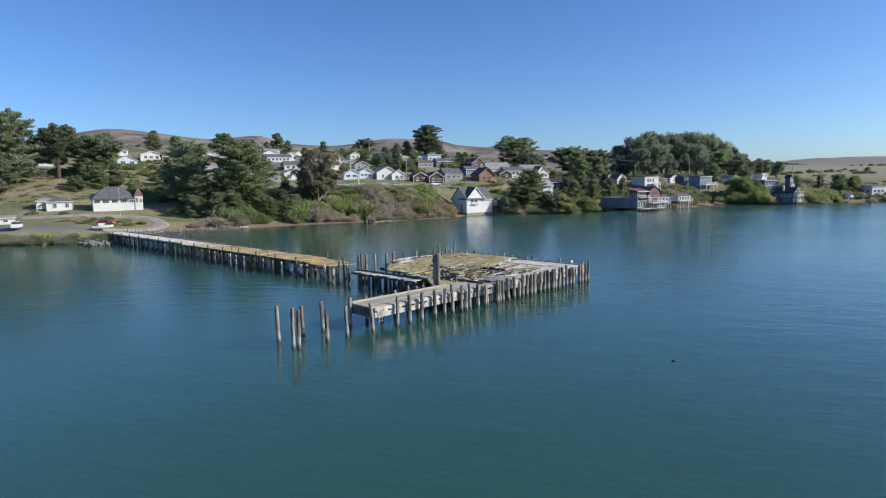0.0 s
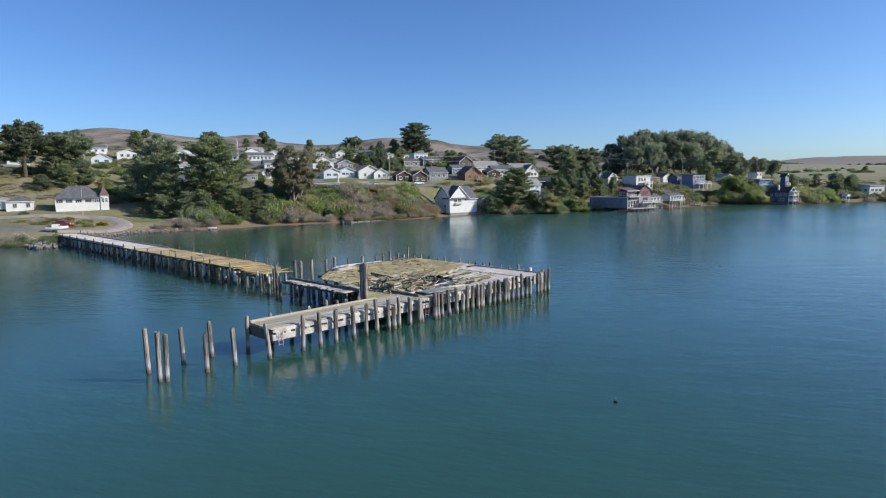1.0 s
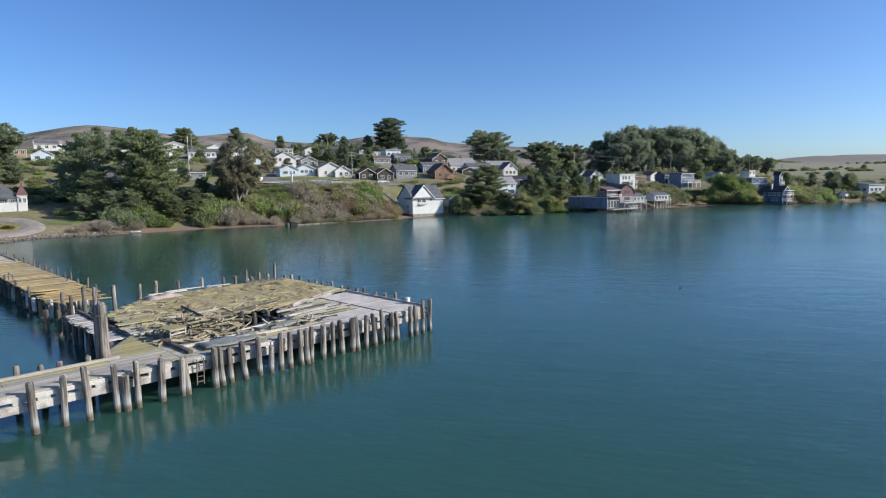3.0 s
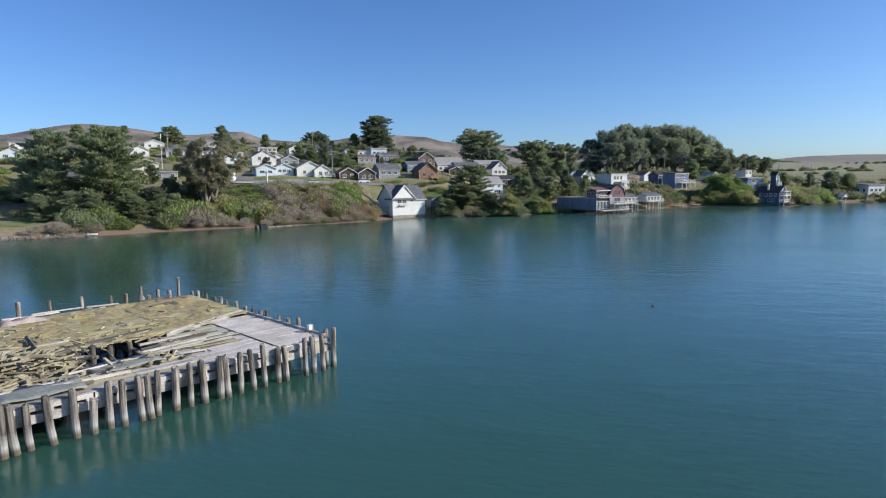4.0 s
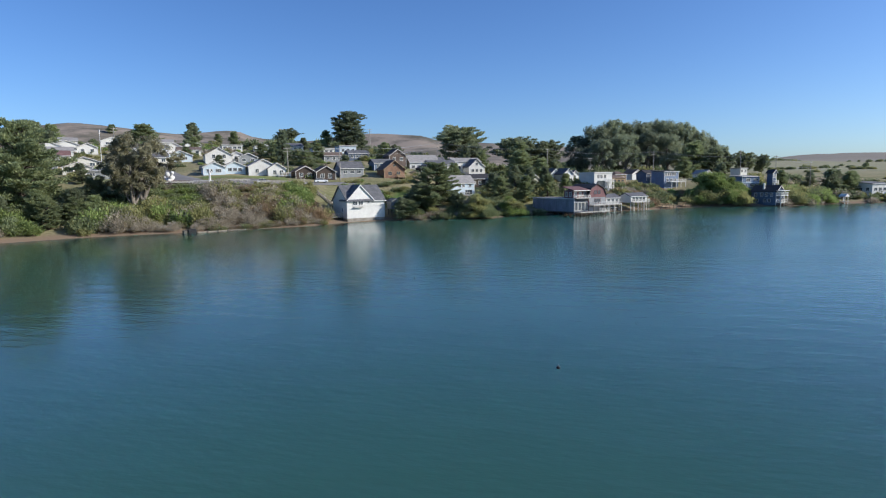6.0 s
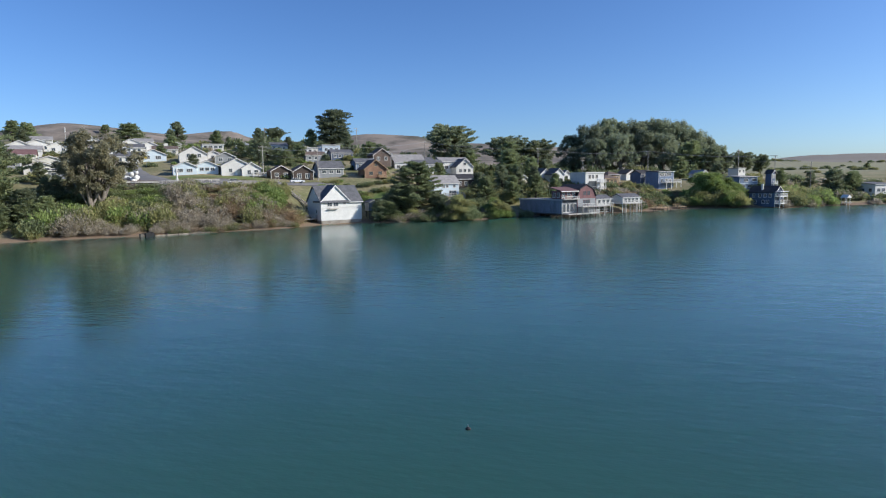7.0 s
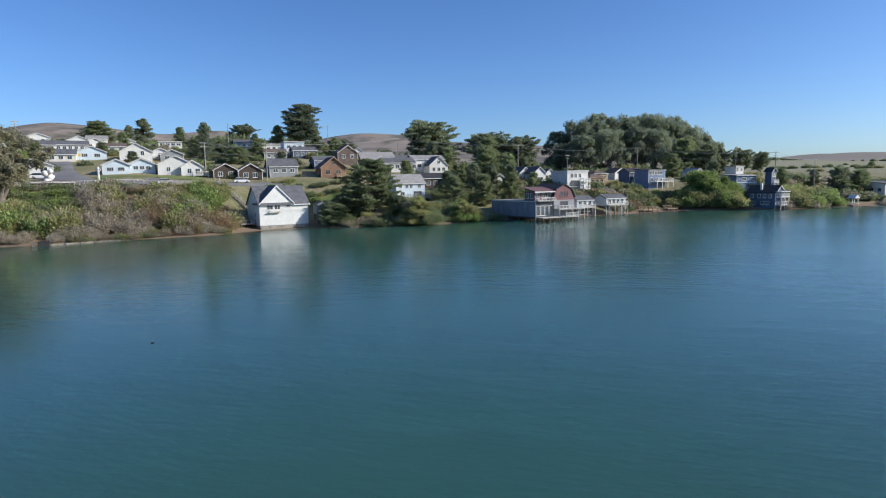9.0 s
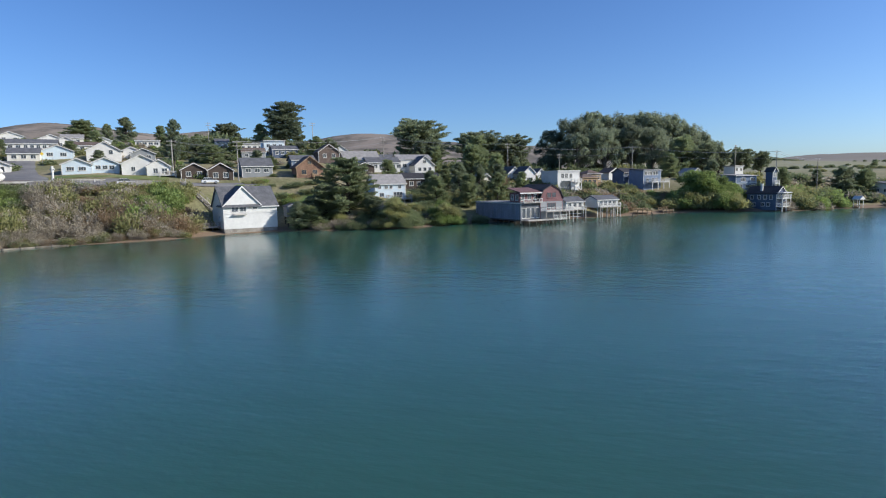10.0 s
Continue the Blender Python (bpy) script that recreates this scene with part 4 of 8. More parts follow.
for u, v, n, turn, tilt, z, mat, w in ((18.9, 7.6, 5.2, -38, 3, 2.0, DARK_WOOD, 0.28), (14.6, 4.3, 6.6, 91, 0, 1.9, DARK_WOOD, 0.26), (16.4, 5.0, 4.4, 12, 0, 1.9, DARK_WOOD, 0.22), (22.4, 9.4, 5.6, 8, -1, 1.98, DARK_WOOD, 0.3),
                                     (20.6, 9.3, 4.2, 6, 0, 1.95, GREY_WOOD, 0.2), (24.6, 4.6, 3.6, 10, 0, 1.9, ARM_WOOD, 0.22), (24.9, 5.3, 3.9, 7, 0, 1.9, GREY_WOOD, 0.2),
                                     (25.2, 6.1, 4.2, 9, 0, 1.9, DARK_WOOD, 0.16), (25.0, 7.0, 3.2, 5, 0, 1.9, ARM_WOOD, 0.2), (20.3, 3.7, 3.4, 8, 0, 1.95, PALE_WOOD, 0.14),
                                     (21.9, 3.6, 2.6, -25, 0, 1.9, PALE_WOOD, 0.12), (17.5, 9.8, 4.8, -8, 0, 1.95, MOSS_WOOD, 0.26), (15.6, 8.2, 3.6, 30, 1, 1.92, GREY_WOOD, 0.2),
                                     (19.0, 10.9, 5.0, 4, 0, 1.95, GREY_WOOD, 0.24), (30.2, 19.4, 2.6, 2, 0, 2.12, DARK_WOOD, 0.2), (28.6, 17.6, 1.8, 20, 0, 2.1, DARK_WOOD, 0.22),
                                     (17.0, 2.6, 4.4, 3, 0, 1.88, PALE_WOOD, 0.24), (19.6, 2.0, 3.4, -4, 0, 1.88, PALE_WOOD, 0.24)):
    whole("loose_timber", Shape().box(-n / 2, -w / 2, -w * 0.3, n / 2, w / 2, w * 0.3, chamfer=0.015), mat, PIER @ pose(u, v, z + 0.02, 0, tilt, turn), "long loose timber lying on the wrecked deck", "timber", "loose timbers on the deck")
# jagged stumps in the hole and the sunken sheet beside it
for u, v, top in ((20.4, 7.6, 2.0), (21.2, 7.9, 2.2), (22.1, 7.7, 2.0), (23.2, 7.8, 2.0), (19.9, 6.6, 1.8)):
    st = thing("broken_stump", PIER @ Matrix.Translation((u, v, 0)), "jagged dark stump of a pile in the hole of the deck", "pile", "stumps in the hole")
    pile(st, 0, 0, top, 0.16, DARK_WOOD)
sheet = Shape()
for i in range(7):
    for k in range(5):
        sheet.v.append((i * 0.6 - 1.8, k * 0.5 - 1.0, 0.05 * math.sin(i * 1.7 + k) + 0.03 * rng.random()))
sheet.f = [(i * 5 + k, (i + 1) * 5 + k, (i + 1) * 5 + k + 1, i * 5 + k + 1) for i in range(6) for k in range(4)]
for fu, fv, turn in ((21.5, 3.4, 6), (17.3, 1.7, -2)):
    flap = whole("tarpaulin", sheet.mesh("tarpaulin", TEAL_CLOTH, True), TEAL_CLOTH, PIER @ pose(fu, fv, 1.93, 0, 0, turn), "faded grey-green tarpaulin lying on the planks", "tarpaulin")
    flap.modifiers.new("thickness", 'SOLIDIFY').thickness = 0.03
# small white box added on the outer corner in place of a perched gull
lamp = thing("navigation_box", PIER @ Matrix.Translation((32.2, 2.2, 1.95)), "small white box standing for a gull on the wharf corner", "box")
part("box", Shape().box(-0.12, -0.12, 0, 0.12, 0.12, 0.28, chamfer=0.03), WHITE, lamp)
part("lid", Shape().box(-0.15, -0.15, 0.28, 0.15, 0.15, 0.32), WHITE, lamp)
# floats on the water
for x, y in ((5.66, 38.66), (21.31, 92.58), (3.4, 123.6)):
    fl = thing("mooring_float", pose(x, y, TIDE), "small dark mooring float on the water", "float", "mooring floats")
    fl.scale = (0.65, 0.65, 0.65)
    part("ball", Shape().tube([(0, 0, -0.14), (0, 0, -0.06), (0, 0, 0.06), (0, 0, 0.15), (0, 0, 0.19)], [0.09, 0.19, 0.19, 0.1, 0.03], 10), RUBBER, fl, "", True)
    part("ring", Shape().tube([(0, 0, 0.18), (0, 0, 0.3)], [0.03, 0.03], 6), METAL, fl)

# the sagging canvas-covered bundle at the rear and the plank across it
bundle = thing("canvas_bundle", PIER @ pose(19.9, 19.0, 2.0, 0, 0, 4), "collapsed pinkish-grey canvas bundle on the mossy deck", "bundle")
hump = Shape()
for i in range(13):
    for k in range(7):
        hu, hv = (i / 12 - 0.5) * 2.8, (k / 6 - 0.5) * 1.3
        rim = max(0.0, 1 - max(abs(hu) / 1.42, abs(hv) / 0.66) ** 6)
        hump.v.append((hu, hv, rim * (0.3 + 0.09 * math.sin(hu * 4.1 + 0.5) + 0.07 * math.sin(hv * 7 + hu * 5))))
hump.f = [(i * 7 + k, (i + 1) * 7 + k, (i + 1) * 7 + k + 1, i * 7 + k + 1) for i in range(12) for k in range(6)]
part("cover", hump, CANVAS, bundle, "", True)
part("plank", Shape().box(-1.2, 0.1, 0.34, 1.4, 0.28, 0.4, pose(0, 0, 0, 0, 3, 3)), PALE_WOOD, bundle, "pale plank lying across it")
# a broken crate and two leaning spars by the hole
crate = thing("broken_crate", PIER @ pose(15.3, 5.2, 1.88, 0, 0, 14), "broken wooden crate with open sides in the wreckage", "crate")
for x in (-0.55, 0.5):
    for y in (-0.5, 0.5):
        part("leg", Shape().box(x, y, 0, x + 0.08, y + 0.08, 0.62), GREY_WOOD, crate)
for z in (0.3, 0.52):
    part("slat", Shape().box(-0.55, -0.54, z, 0.58, -0.505, z + 0.09), GREY_WOOD, crate)
part("top", Shape().box(-0.62, -0.55, 0.625, 0.64, 0.6, 0.67), MOSS_WOOD, crate)
for (ua, va, za), (ub, vb, zb), w, mat in (((18.98, 13.0, 2.2), (18.46, 4.8, 1.95), 0.13, DARK_WOOD), ((20.5, 8.9, 2.25), (20.7, 5.9, 1.95), 0.05, STRAW_WOOD), ((21.5, 6.2, 2.1), (21.1, 2.7, 1.9), 0.05, STRAW_WOOD), ((17.2, 9.4, 2.3), (16.2, 5.6, 1.92), 0.07, STRAW_WOOD), ((18.1, 8.2, 2.25), (17.4, 5.2, 1.9), 0.09, GREY_WOOD)):
    whole("loose_spar", Shape().tube([(ua, va, za), ((ua + ub) / 2 + 0.03, (va + vb) / 2, (za + zb) / 2 + 0.02), (ub, vb, zb)], [w, w, w * 0.8], 4), mat, PIER, "long loose spar leaning over the wreckage", "timber", "loose timbers on the deck")
# ---------------------------------------------------------------- houses
# a house stands with the middle of its front at the origin, facing -y, its depth towards +y
HEAD = {}
swap = Matrix(((0, 1, 0, 0), (1, 0, 0, 0), (0, 0, 1, 0), (0, 0, 0, 1)))


def window(parent, face, x, z, w, h, width, depth, trim, bars=1):
    """A window with frame, glazing bars and sill, set in one wall; the pane is a part of it."""
    at = {'F': pose(x, 0, z), 'R': pose(width / 2, x, z, 0, 0, 90), 'L': pose(-width / 2, x, z, 0, 0, -90), 'B': pose(x, depth, z, 0, 0, 180)}[face]
    key = (round(w, 2), round(h, 2), trim.name, bars)
    if key not in HEAD:
        a, b, t = w / 2, h / 2, 0.1
        ring = [(sx * (a + o), yy, sz * (b + o)) for yy in (-0.07, 0.02) for o in (t, 0.0) for sx, sz in ((-1, -1), (1, -1), (1, 1), (-1, 1))]
        quads = []
        for i in range(4):
            k = (i + 1) % 4
            quads += [(i, k, 4 + k, 4 + i), (8 + i, 12 + i, 12 + k, 8 + k), (i, 8 + i, 8 + k, k), (4 + i, 4 + k, 12 + k, 12 + i)]
        HEAD[key] = (Shape().add(ring, quads).mesh("window", trim), Shape().box(-a, -0.03, -b, a, -0.012, b).mesh("pane", GLASS),
                     Shape().box(-a - 0.16, -0.14, -b - t - 0.06, a + 0.16, 0.0, -b - t - 0.002).mesh("sill", trim), Shape().box(-0.03, -0.05, -b + 0.002, 0.03, -0.031, b - 0.002).mesh("glazing_bar", trim))
    win = part("window", HEAD[key][0], trim, parent, m=at)
    part("pane", HEAD[key][1], GLASS, win, "dark reflecting glass")
    part("sill", HEAD[key][2], trim, win)
    for i in range(bars):
        part("glazing_bar", HEAD[key][3], trim, win, m=pose(-w / 2 + w * (i + 1) / (bars + 1), 0, 0))
    return win


def door(parent, face, x, w, h, width, material, z0=0.0):
    at = {'F': pose(x, 0, z0), 'R': pose(width / 2, x, z0, 0, 0, 90), 'L': pose(-width / 2, x, z0, 0, 0, -90)}[face]
    d = part("door", Shape().box(-w / 2, -0.05, 0, w / 2, 0.02, h).box(-w / 2 + 0.12, -0.065, 0.2, w / 2 - 0.12, -0.05, h * 0.45).box(-w / 2 + 0.12, -0.065, h * 0.52, w / 2 - 0.12, -0.05, h - 0.15), material, parent, m=at)
    part("door_frame", Shape().box(-w / 2 - 0.12, -0.08, 0, -w / 2, 0.02, h + 0.12).box(w / 2, -0.08, 0, w / 2 + 0.12, 0.02, h + 0.12).box(-w / 2, -0.08, h, w / 2, 0.02, h + 0.12), WHITE, d)


def railing(parent, line, z, high, material, gap=1.2, name="railing"):
    """A rail with posts and thin balusters along a line."""
    rail = Shape()
    for (ax, ay), (bx, by) in zip(line[:-1], line[1:]):
        n = math.hypot(bx - ax, by - ay)
        m = pose(ax, ay, z, 0, 0, math.degrees(math.atan2(by - ay, bx - ax)))
        rail.box(0, -0.05, high - 0.08, n, 0.05, high, m).box(0, -0.03, 0.12, n, 0.03, 0.2, m)
        for i in range(int(n / gap) + 1):
            rail.box(min(i * gap, n - 0.1), -0.05, 0, min(i * gap, n - 0.1) + 0.1, 0.05, high + 0.06, m)
        for i in range(int(n / 0.3)):
            rail.box(i * 0.3 + 0.1, -0.015, 0.2, i * 0.3 + 0.14, 0.015, high - 0.08, m)
    return part(name, rail, material, parent)


def balcony(parent, x0, x1, y0, y1, z, rail_mat, floor_mat, foot=-3.0, stilts=True, high=1.0):
    """A deck on stilts with its railing on three sides. y0 is the outer edge."""
    deck = part("deck", Shape().box(x0, y0, z - 0.18, x1, y1, z, chamfer=0.02), floor_mat, parent, "timber deck")
    railing(deck, [(x0 + 0.05, y1), (x0 + 0.05, y0 + 0.05), (x1 - 0.05, y0 + 0.05), (x1 - 0.05, y1)], z, high, rail_mat)
    if stilts:
        n = max(2, int((x1 - x0) / 2.2) + 1)
        for i in range(n):
            px = x0 + 0.15 + (x1 - x0 - 0.3) * i / (n - 1)
            part("stilt", Shape().box(px - 0.1, y0 + 0.1, foot, px + 0.1, y0 + 0.3, z - 0.18), floor_mat, deck)
    return deck


def house(x, y, yaw, w, d, h, roof, rise, wall_mat, roof_mat, trim, label, wins=(), over=0.4, chimney=None, z=None, foot=-3.0, category="house", group="village houses", name="house"):
    """roof: 'front' (gable to the front), 'side' (ridge along the front), 'hip', 'flat', 'shed', 'gambrel'."""
    z = ground_at(x, y) if z is None else z
    hs = thing(name, pose(x, y, z, 0, 0, yaw), label, category, group)
    a, wall, top = w / 2, Shape(), Shape()
    if roof == 'front':
        wall.prism([(-a, foot), (a, foot), (a, h), (0, h + rise), (-a, h)], 0, d)
        k = rise / a
        for s in (-1, 1):
            top.prism([(0, h + rise + 0.02), (s * (a + over), h - over * k + 0.02), (s * (a + over), h - over * k + 0.22), (0, h + rise + 0.26)], -over, d + over)
    elif roof == 'gambrel':
        wall.prism([(-a, foot), (a, foot), (a, h), (a * 0.72, h + rise * 0.62), (0, h + rise), (-a * 0.72, h + rise * 0.62), (-a, h)], 0, d)
        for s in (-1, 1):
            top.prism([(s * (a + 0.15), h - 0.1), (s * (a + 0.35), h - 0.1), (s * (a * 0.72 + 0.18), h + rise * 0.62 + 0.2), (s * a * 0.72, h + rise * 0.62 + 0.02)], -0.25, d + 0.25)
            top.prism([(s * a * 0.72, h + rise * 0.62 + 0.02), (s * (a * 0.72 + 0.18), h + rise * 0.62 + 0.2), (0, h + rise + 0.24), (0, h + rise + 0.02)], -0.25, d + 0.25)
    elif roof == 'side':
        wall.prism([(0, foot), (d, foot), (d, h), (d / 2, h + rise), (0, h)], -a, a, swap)
        k = rise / (d / 2)
        for c, s in ((0, -1), (d, 1)):
            top.prism([(d / 2, h + rise + 0.02), (c + s * over, h - over * k + 0.02), (c + s * over, h - over * k + 0.22), (d / 2, h + rise + 0.26)], -a - over, a + over, swap)
    elif roof == 'hip':
        wall.box(-a, 0, foot, a, d, h)
        r = max(a - d / 2, 0.4)
        o = over
        base = [(-a - o, -o, h), (a + o, -o, h), (a + o, d + o, h), (-a - o, d + o, h)]
        eave = [(px, py, h + 0.18) for px, py, _ in base]
        ridge = [(-r, d / 2, h + rise), (r, d / 2, h + rise)]
        top.add(base + eave + ridge, [(3, 2, 1, 0), (0, 1, 5, 4), (1, 2, 6, 5), (2, 3, 7, 6), (3, 0, 4, 7), (4, 5, 9, 8), (5, 6, 9), (6, 7, 8, 9), (7, 4, 8)])
    elif roof == 'shed':
        wall.add([(-a, 0, foot), (a, 0, foot), (a, d, foot), (-a, d, foot), (-a, 0, h), (a, 0, h), (a, d, h + rise), (-a, d, h + rise)],
                 [(3, 2, 1, 0), (4, 5, 6, 7), (0, 1, 5, 4), (1, 2, 6, 5), (2, 3, 7, 6), (3, 0, 4, 7)])
        k = rise / d
        top.add([(-a - over, -over, h - over * k + 0.02), (a + over, -over, h - over * k + 0.02), (a + over, d + over, h + rise + over * k + 0.02), (-a - over, d + over, h + rise + over * k + 0.02),
                 (-a - over, -over, h - over * k + 0.2), (a + over, -over, h - over * k + 0.2), (a + over, d + over, h + rise + over * k + 0.2), (-a - over, d + over, h + rise + over * k + 0.2)],
                [(3, 2, 1, 0), (4, 5, 6, 7), (0, 1, 5, 4), (1, 2, 6, 5), (2, 3, 7, 6), (3, 0, 4, 7)])
    else:
        wall.box(-a, 0, foot, a, d, h)
        top.box(-a - over, -over, h + 0.003, a + over, d + over, h + 0.3, chamfer=0.05)
    part("wall", wall, wall_mat, hs)
    part("roof", top, roof_mat, hs)
    # pale barge and corner boards
    edge = Shape()
    for cx in (-a, a):
        edge.box(cx - 0.07, -0.03, 0, cx + 0.07, 0.06, h - 0.05)
    if roof == 'front':
        k = rise / a
        for s in (-1, 1):
            edge.prism([(0, h + rise - 0.12), (s * (a + over), h - over * k - 0.12), (s * (a + over), h - over * k + 0.1), (0, h + rise + 0.1)], -over - 0.05, -over)
    elif roof in ('hip', 'side', 'flat', 'shed'):
        hz = h + (-over * rise / (d / 2) if roof == 'side' else 0)
        edge.box(-a - over, -over - 0.05, hz - 0.05, a + over, -over, hz + 0.15)
    part("trim", edge, trim, hs)
    for win in wins:
        window(hs, *win[:5], w, d, trim, win[5] if len(win) > 5 else 1)
    if chimney:
        cx, cy, ch = chimney
        part("chimney", Shape().box(cx - 0.3, cy - 0.3, h, cx + 0.3, cy + 0.3, ch).box(cx - 0.36, cy - 0.36, ch, cx + 0.36, cy + 0.36, ch + 0.15), CONCRETE, hs)
    return hs


def row(face, xs, z, w, h, bars=1):
    return [(face, x, z, w, h, bars) for x in xs]


# the white boathouse at the water: a broad cross gable to the bay
bh = thing("boathouse", pose(-40.3, 223.4, 0, 0, 0, 48), "white boathouse with grey roof standing at the water's edge", "house", "village houses")
bh.scale = (1.08, 1, 1)
part("footing", Shape().box(-5.6, 0.12, -2, 5.6, 9.5, 1.0), CONCRETE, bh, "stained concrete footing")
part("wall", Shape().box(-5.7, 0.0, 0.95, 5.7, 9.6, 4.6).prism([(0.15, 4.6), (9.6, 4.6), (9.6, 6.2), (4.9, 10.3), (0.15, 6.2)], -5.7, 5.7, swap), WHITE, bh)
part("gable_wall", Shape().prism([(-5.68, 4.62), (5.68, 4.62), (5.68, 6.2), (2.3, 6.2), (-1.7, 10.4), (-5.68, 6.2)], 0.0, 0.14).prism([(-5.6, 6.0), (2.2, 6.0), (-1.7, 10.4)], 0.14, 4.0), WHITE, bh)
part("ledge", Shape().box(-5.8, -0.1, 4.4, 5.8, 0.06, 4.55), WHITE, bh)
top = Shape()
for c, s in ((0, -1), (9.6, 1)):
    top.prism([(4.9, 10.34), (c + s * 0.5, 5.78), (c + s * 0.5, 6.0), (4.9, 10.6)], -6.0, 6.0, swap)
part("roof", top, ROOF_GREY, bh, "grey shingle roof")
top = Shape()
for s in (-1, 1):
    top.prism([(-1.7, 10.44), (-1.7 + s * 4.25, 5.9), (-1.7 + s * 4.25, 6.12), (-1.7, 10.72)], -0.3, 4.9)
part("gable_roof", top, ROOF_GREY, bh)
edge = Shape()
for s in (-1, 1):
    edge.prism([(-1.7, 10.3), (-1.7 + s * 4.25, 5.75), (-1.7 + s * 4.25, 6.08), (-1.7, 10.68)], -0.36, -0.3)
edge.box(-6.1, -0.4, 5.75, -4.9, 0.0, 5.95).box(2.2, -0.55, 5.72, 6.05, 0.0, 5.95)
part("trim", edge, WHITE, bh)
for x, z, w, h in ((-3.3, 5.35, 1.25, 1.0), (-1.6, 5.35, 1.25, 1.0), (0.9, 5.6, 0.8, 0.6)):
    window(bh, 'F', x, z, w, h, 11.4, 9.6, WHITE, 1)
# two plain boxes stand for the skiff hanging on the front
shelf = part("hoist_platform", Shape().box(-3.9, -0.8, 4.05, -1.0, -0.1, 4.17).box(-3.6, -0.7, 4.17, -1.3, -0.15, 4.4), GREY_WOOD, bh, "small grey skiff hung under the windows, as plain boxes")
window(bh, 'L', 3.0, 3.4, 0.8, 1.0, 11.4, 9.6, WHITE)
# annexes beside it: the small dark shed and the landing
shed = house(-33.6, 231.0, 44, 3.0, 3.0, 2.2, 'front', 0.6, GREY, ROOF_GREY, GREY, "small dark grey shed beside the boathouse", [('F', 0, 1.3, 0.9, 0.7)], 0.25, z=3.3, foot=-0.2, name="shed", category="shed")
landing = thing("landing", pose(-46.8, 219.2, 0, 0, 0, 48), "small timber landing with a rail beside the boathouse", "landing")
part("deck", Shape().box(-2.6, 0.3, 1.3, 1.2, 3.2, 1.45), GREY_WOOD, landing)
railing(landing, [(-2.5, 0.4), (1.1, 0.4)], 1.45, 1.0, GREY_WOOD)
for x in (-2.4, -0.6, 1.0):
    part("stilt", Shape().box(x - 0.08, 0.5, -1.5, x + 0.08, 0.66, 1.3), DARK_WOOD, landing)

# first row above the bluff
house(-82.4, 239.2, 40, 9.2, 9.0, 3.0, 'front', 2.3, WHITE, ROOF_PALE, WHITE, "white cottage with a broad gable", [('F', -1.9, 1.5, 0.9, 1.1), ('F', 1.6, 1.5, 0.9, 1.1), ('L', 4, 1.5, 1.2, 1.0)])
hs = house(-78.0, 240.6, 40, 5.8, 8.0, 2.7, 'front', 1.8, WHITE, ROOF_PALE, WHITE, "white cottage wing with a railed deck", [('F', -0.8, 1.5, 1.0, 1.2), ('F', 1.4, 1.4, 1.2, 1.4)])
balcony(hs, 0.0, 4.2, -2.0, 0, 0.3, WHITE, WHITE, -3)
house(-95.0, 230.8, 40, 6.8, 8.0, 2.6, 'front', 1.5, PALE_BLUE, ROOF_PALE, WHITE, "pale blue cottage with a low gable and wide windows", row('F', (-1.5, 1.2), 1.4, 1.6, 0.9, 2))
house(-90.6, 235.4, 40, 6.8, 8.0, 2.6, 'front', 1.5, PALE_BLUE, ROOF_PALE, WHITE, "pale blue cottage with a window band", row('F', (-1.5, 0.1, 1.7), 1.5, 1.1, 0.9, 1))
house(-111.0, 257.5, 40, 9.4, 9.0, 3.2, 'front', 2.6, WHITE, ROOF_GREY, WHITE, "tall white house with a grey gable", row('F', (-1.8, 1.9), 2.6, 1.0, 1.3))
house(-69.2, 243.4, 40, 6.4, 7.0, 2.6, 'front', 1.7, BROWN, ROOF_BROWN, WHITE, "dark brown cabin with white framed windows", row('F', (-1.4, 1.4), 1.4, 1.1, 1.1))
hs = house(-63.0, 246.4, 40, 6.6, 7.0, 2.8, 'front', 1.9, BROWN, ROOF_BROWN, WHITE, "dark brown cabin with bright white windows", row('F', (-1.3, 1.3), 1.4, 1.2, 1.3))
house(-57.6, 256.2, 40, 8.4, 7.0, 3.2, 'side', 2.2, GREY, ROOF_GREY, WHITE, "grey house with a shingle roof and three windows", row('F', (-2.5, 0, 2.5), 1.9, 1.3, 1.0) + [('R', 3.0, 1.5, 1.0, 1.2)])
hs = house(-43.6, 261.2, 38, 7.6, 8.0, 3.2, 'front', 2.9, CEDAR, ROOF_BROWN, TAN, "orange cedar cabin with a brown roof", row('F', (-1.7, 1.5), 1.6, 1.3, 1.2) + [('F', 0, 4.3, 0.8, 0.7)], 0.6)
balcony(hs, 0.5, 5.8, -2.4, 0, 0.3, TAN, TAN, -2.5)
house(-52.5, 275.0, 40, 7.2, 6.0, 2.8, 'side', 1.4, BLUE, ROOF_GREY, WHITE, "small dark blue house behind the cabin", row('F', (-2, 2), 1.6, 1.0, 1.0))
# the pale blue house over the bank
hs = house(-18.6, 259.5, 40, 9.0, 7.0, 4.3, 'side', 2.4, PALE_BLUE, ROOF_PALE, WHITE, "pale blue two-storey house with a grey roof", row('F', (-3.2, -1.2, 0.2, 2.8), 3.3, 0.8, 0.8) + [('F', 2.2, 1.1, 2.6, 1.5, 2), ('F', -2.6, 1.2, 1.2, 1.0), ('R', 3.5, 3.2, 1.0, 1.0)], chimney=(-2.2, 4.0, 7.0))
balcony(hs, -1.2, 5.6, -2.4, 0, 0.1, GREY_WOOD, GREY_WOOD, -3)

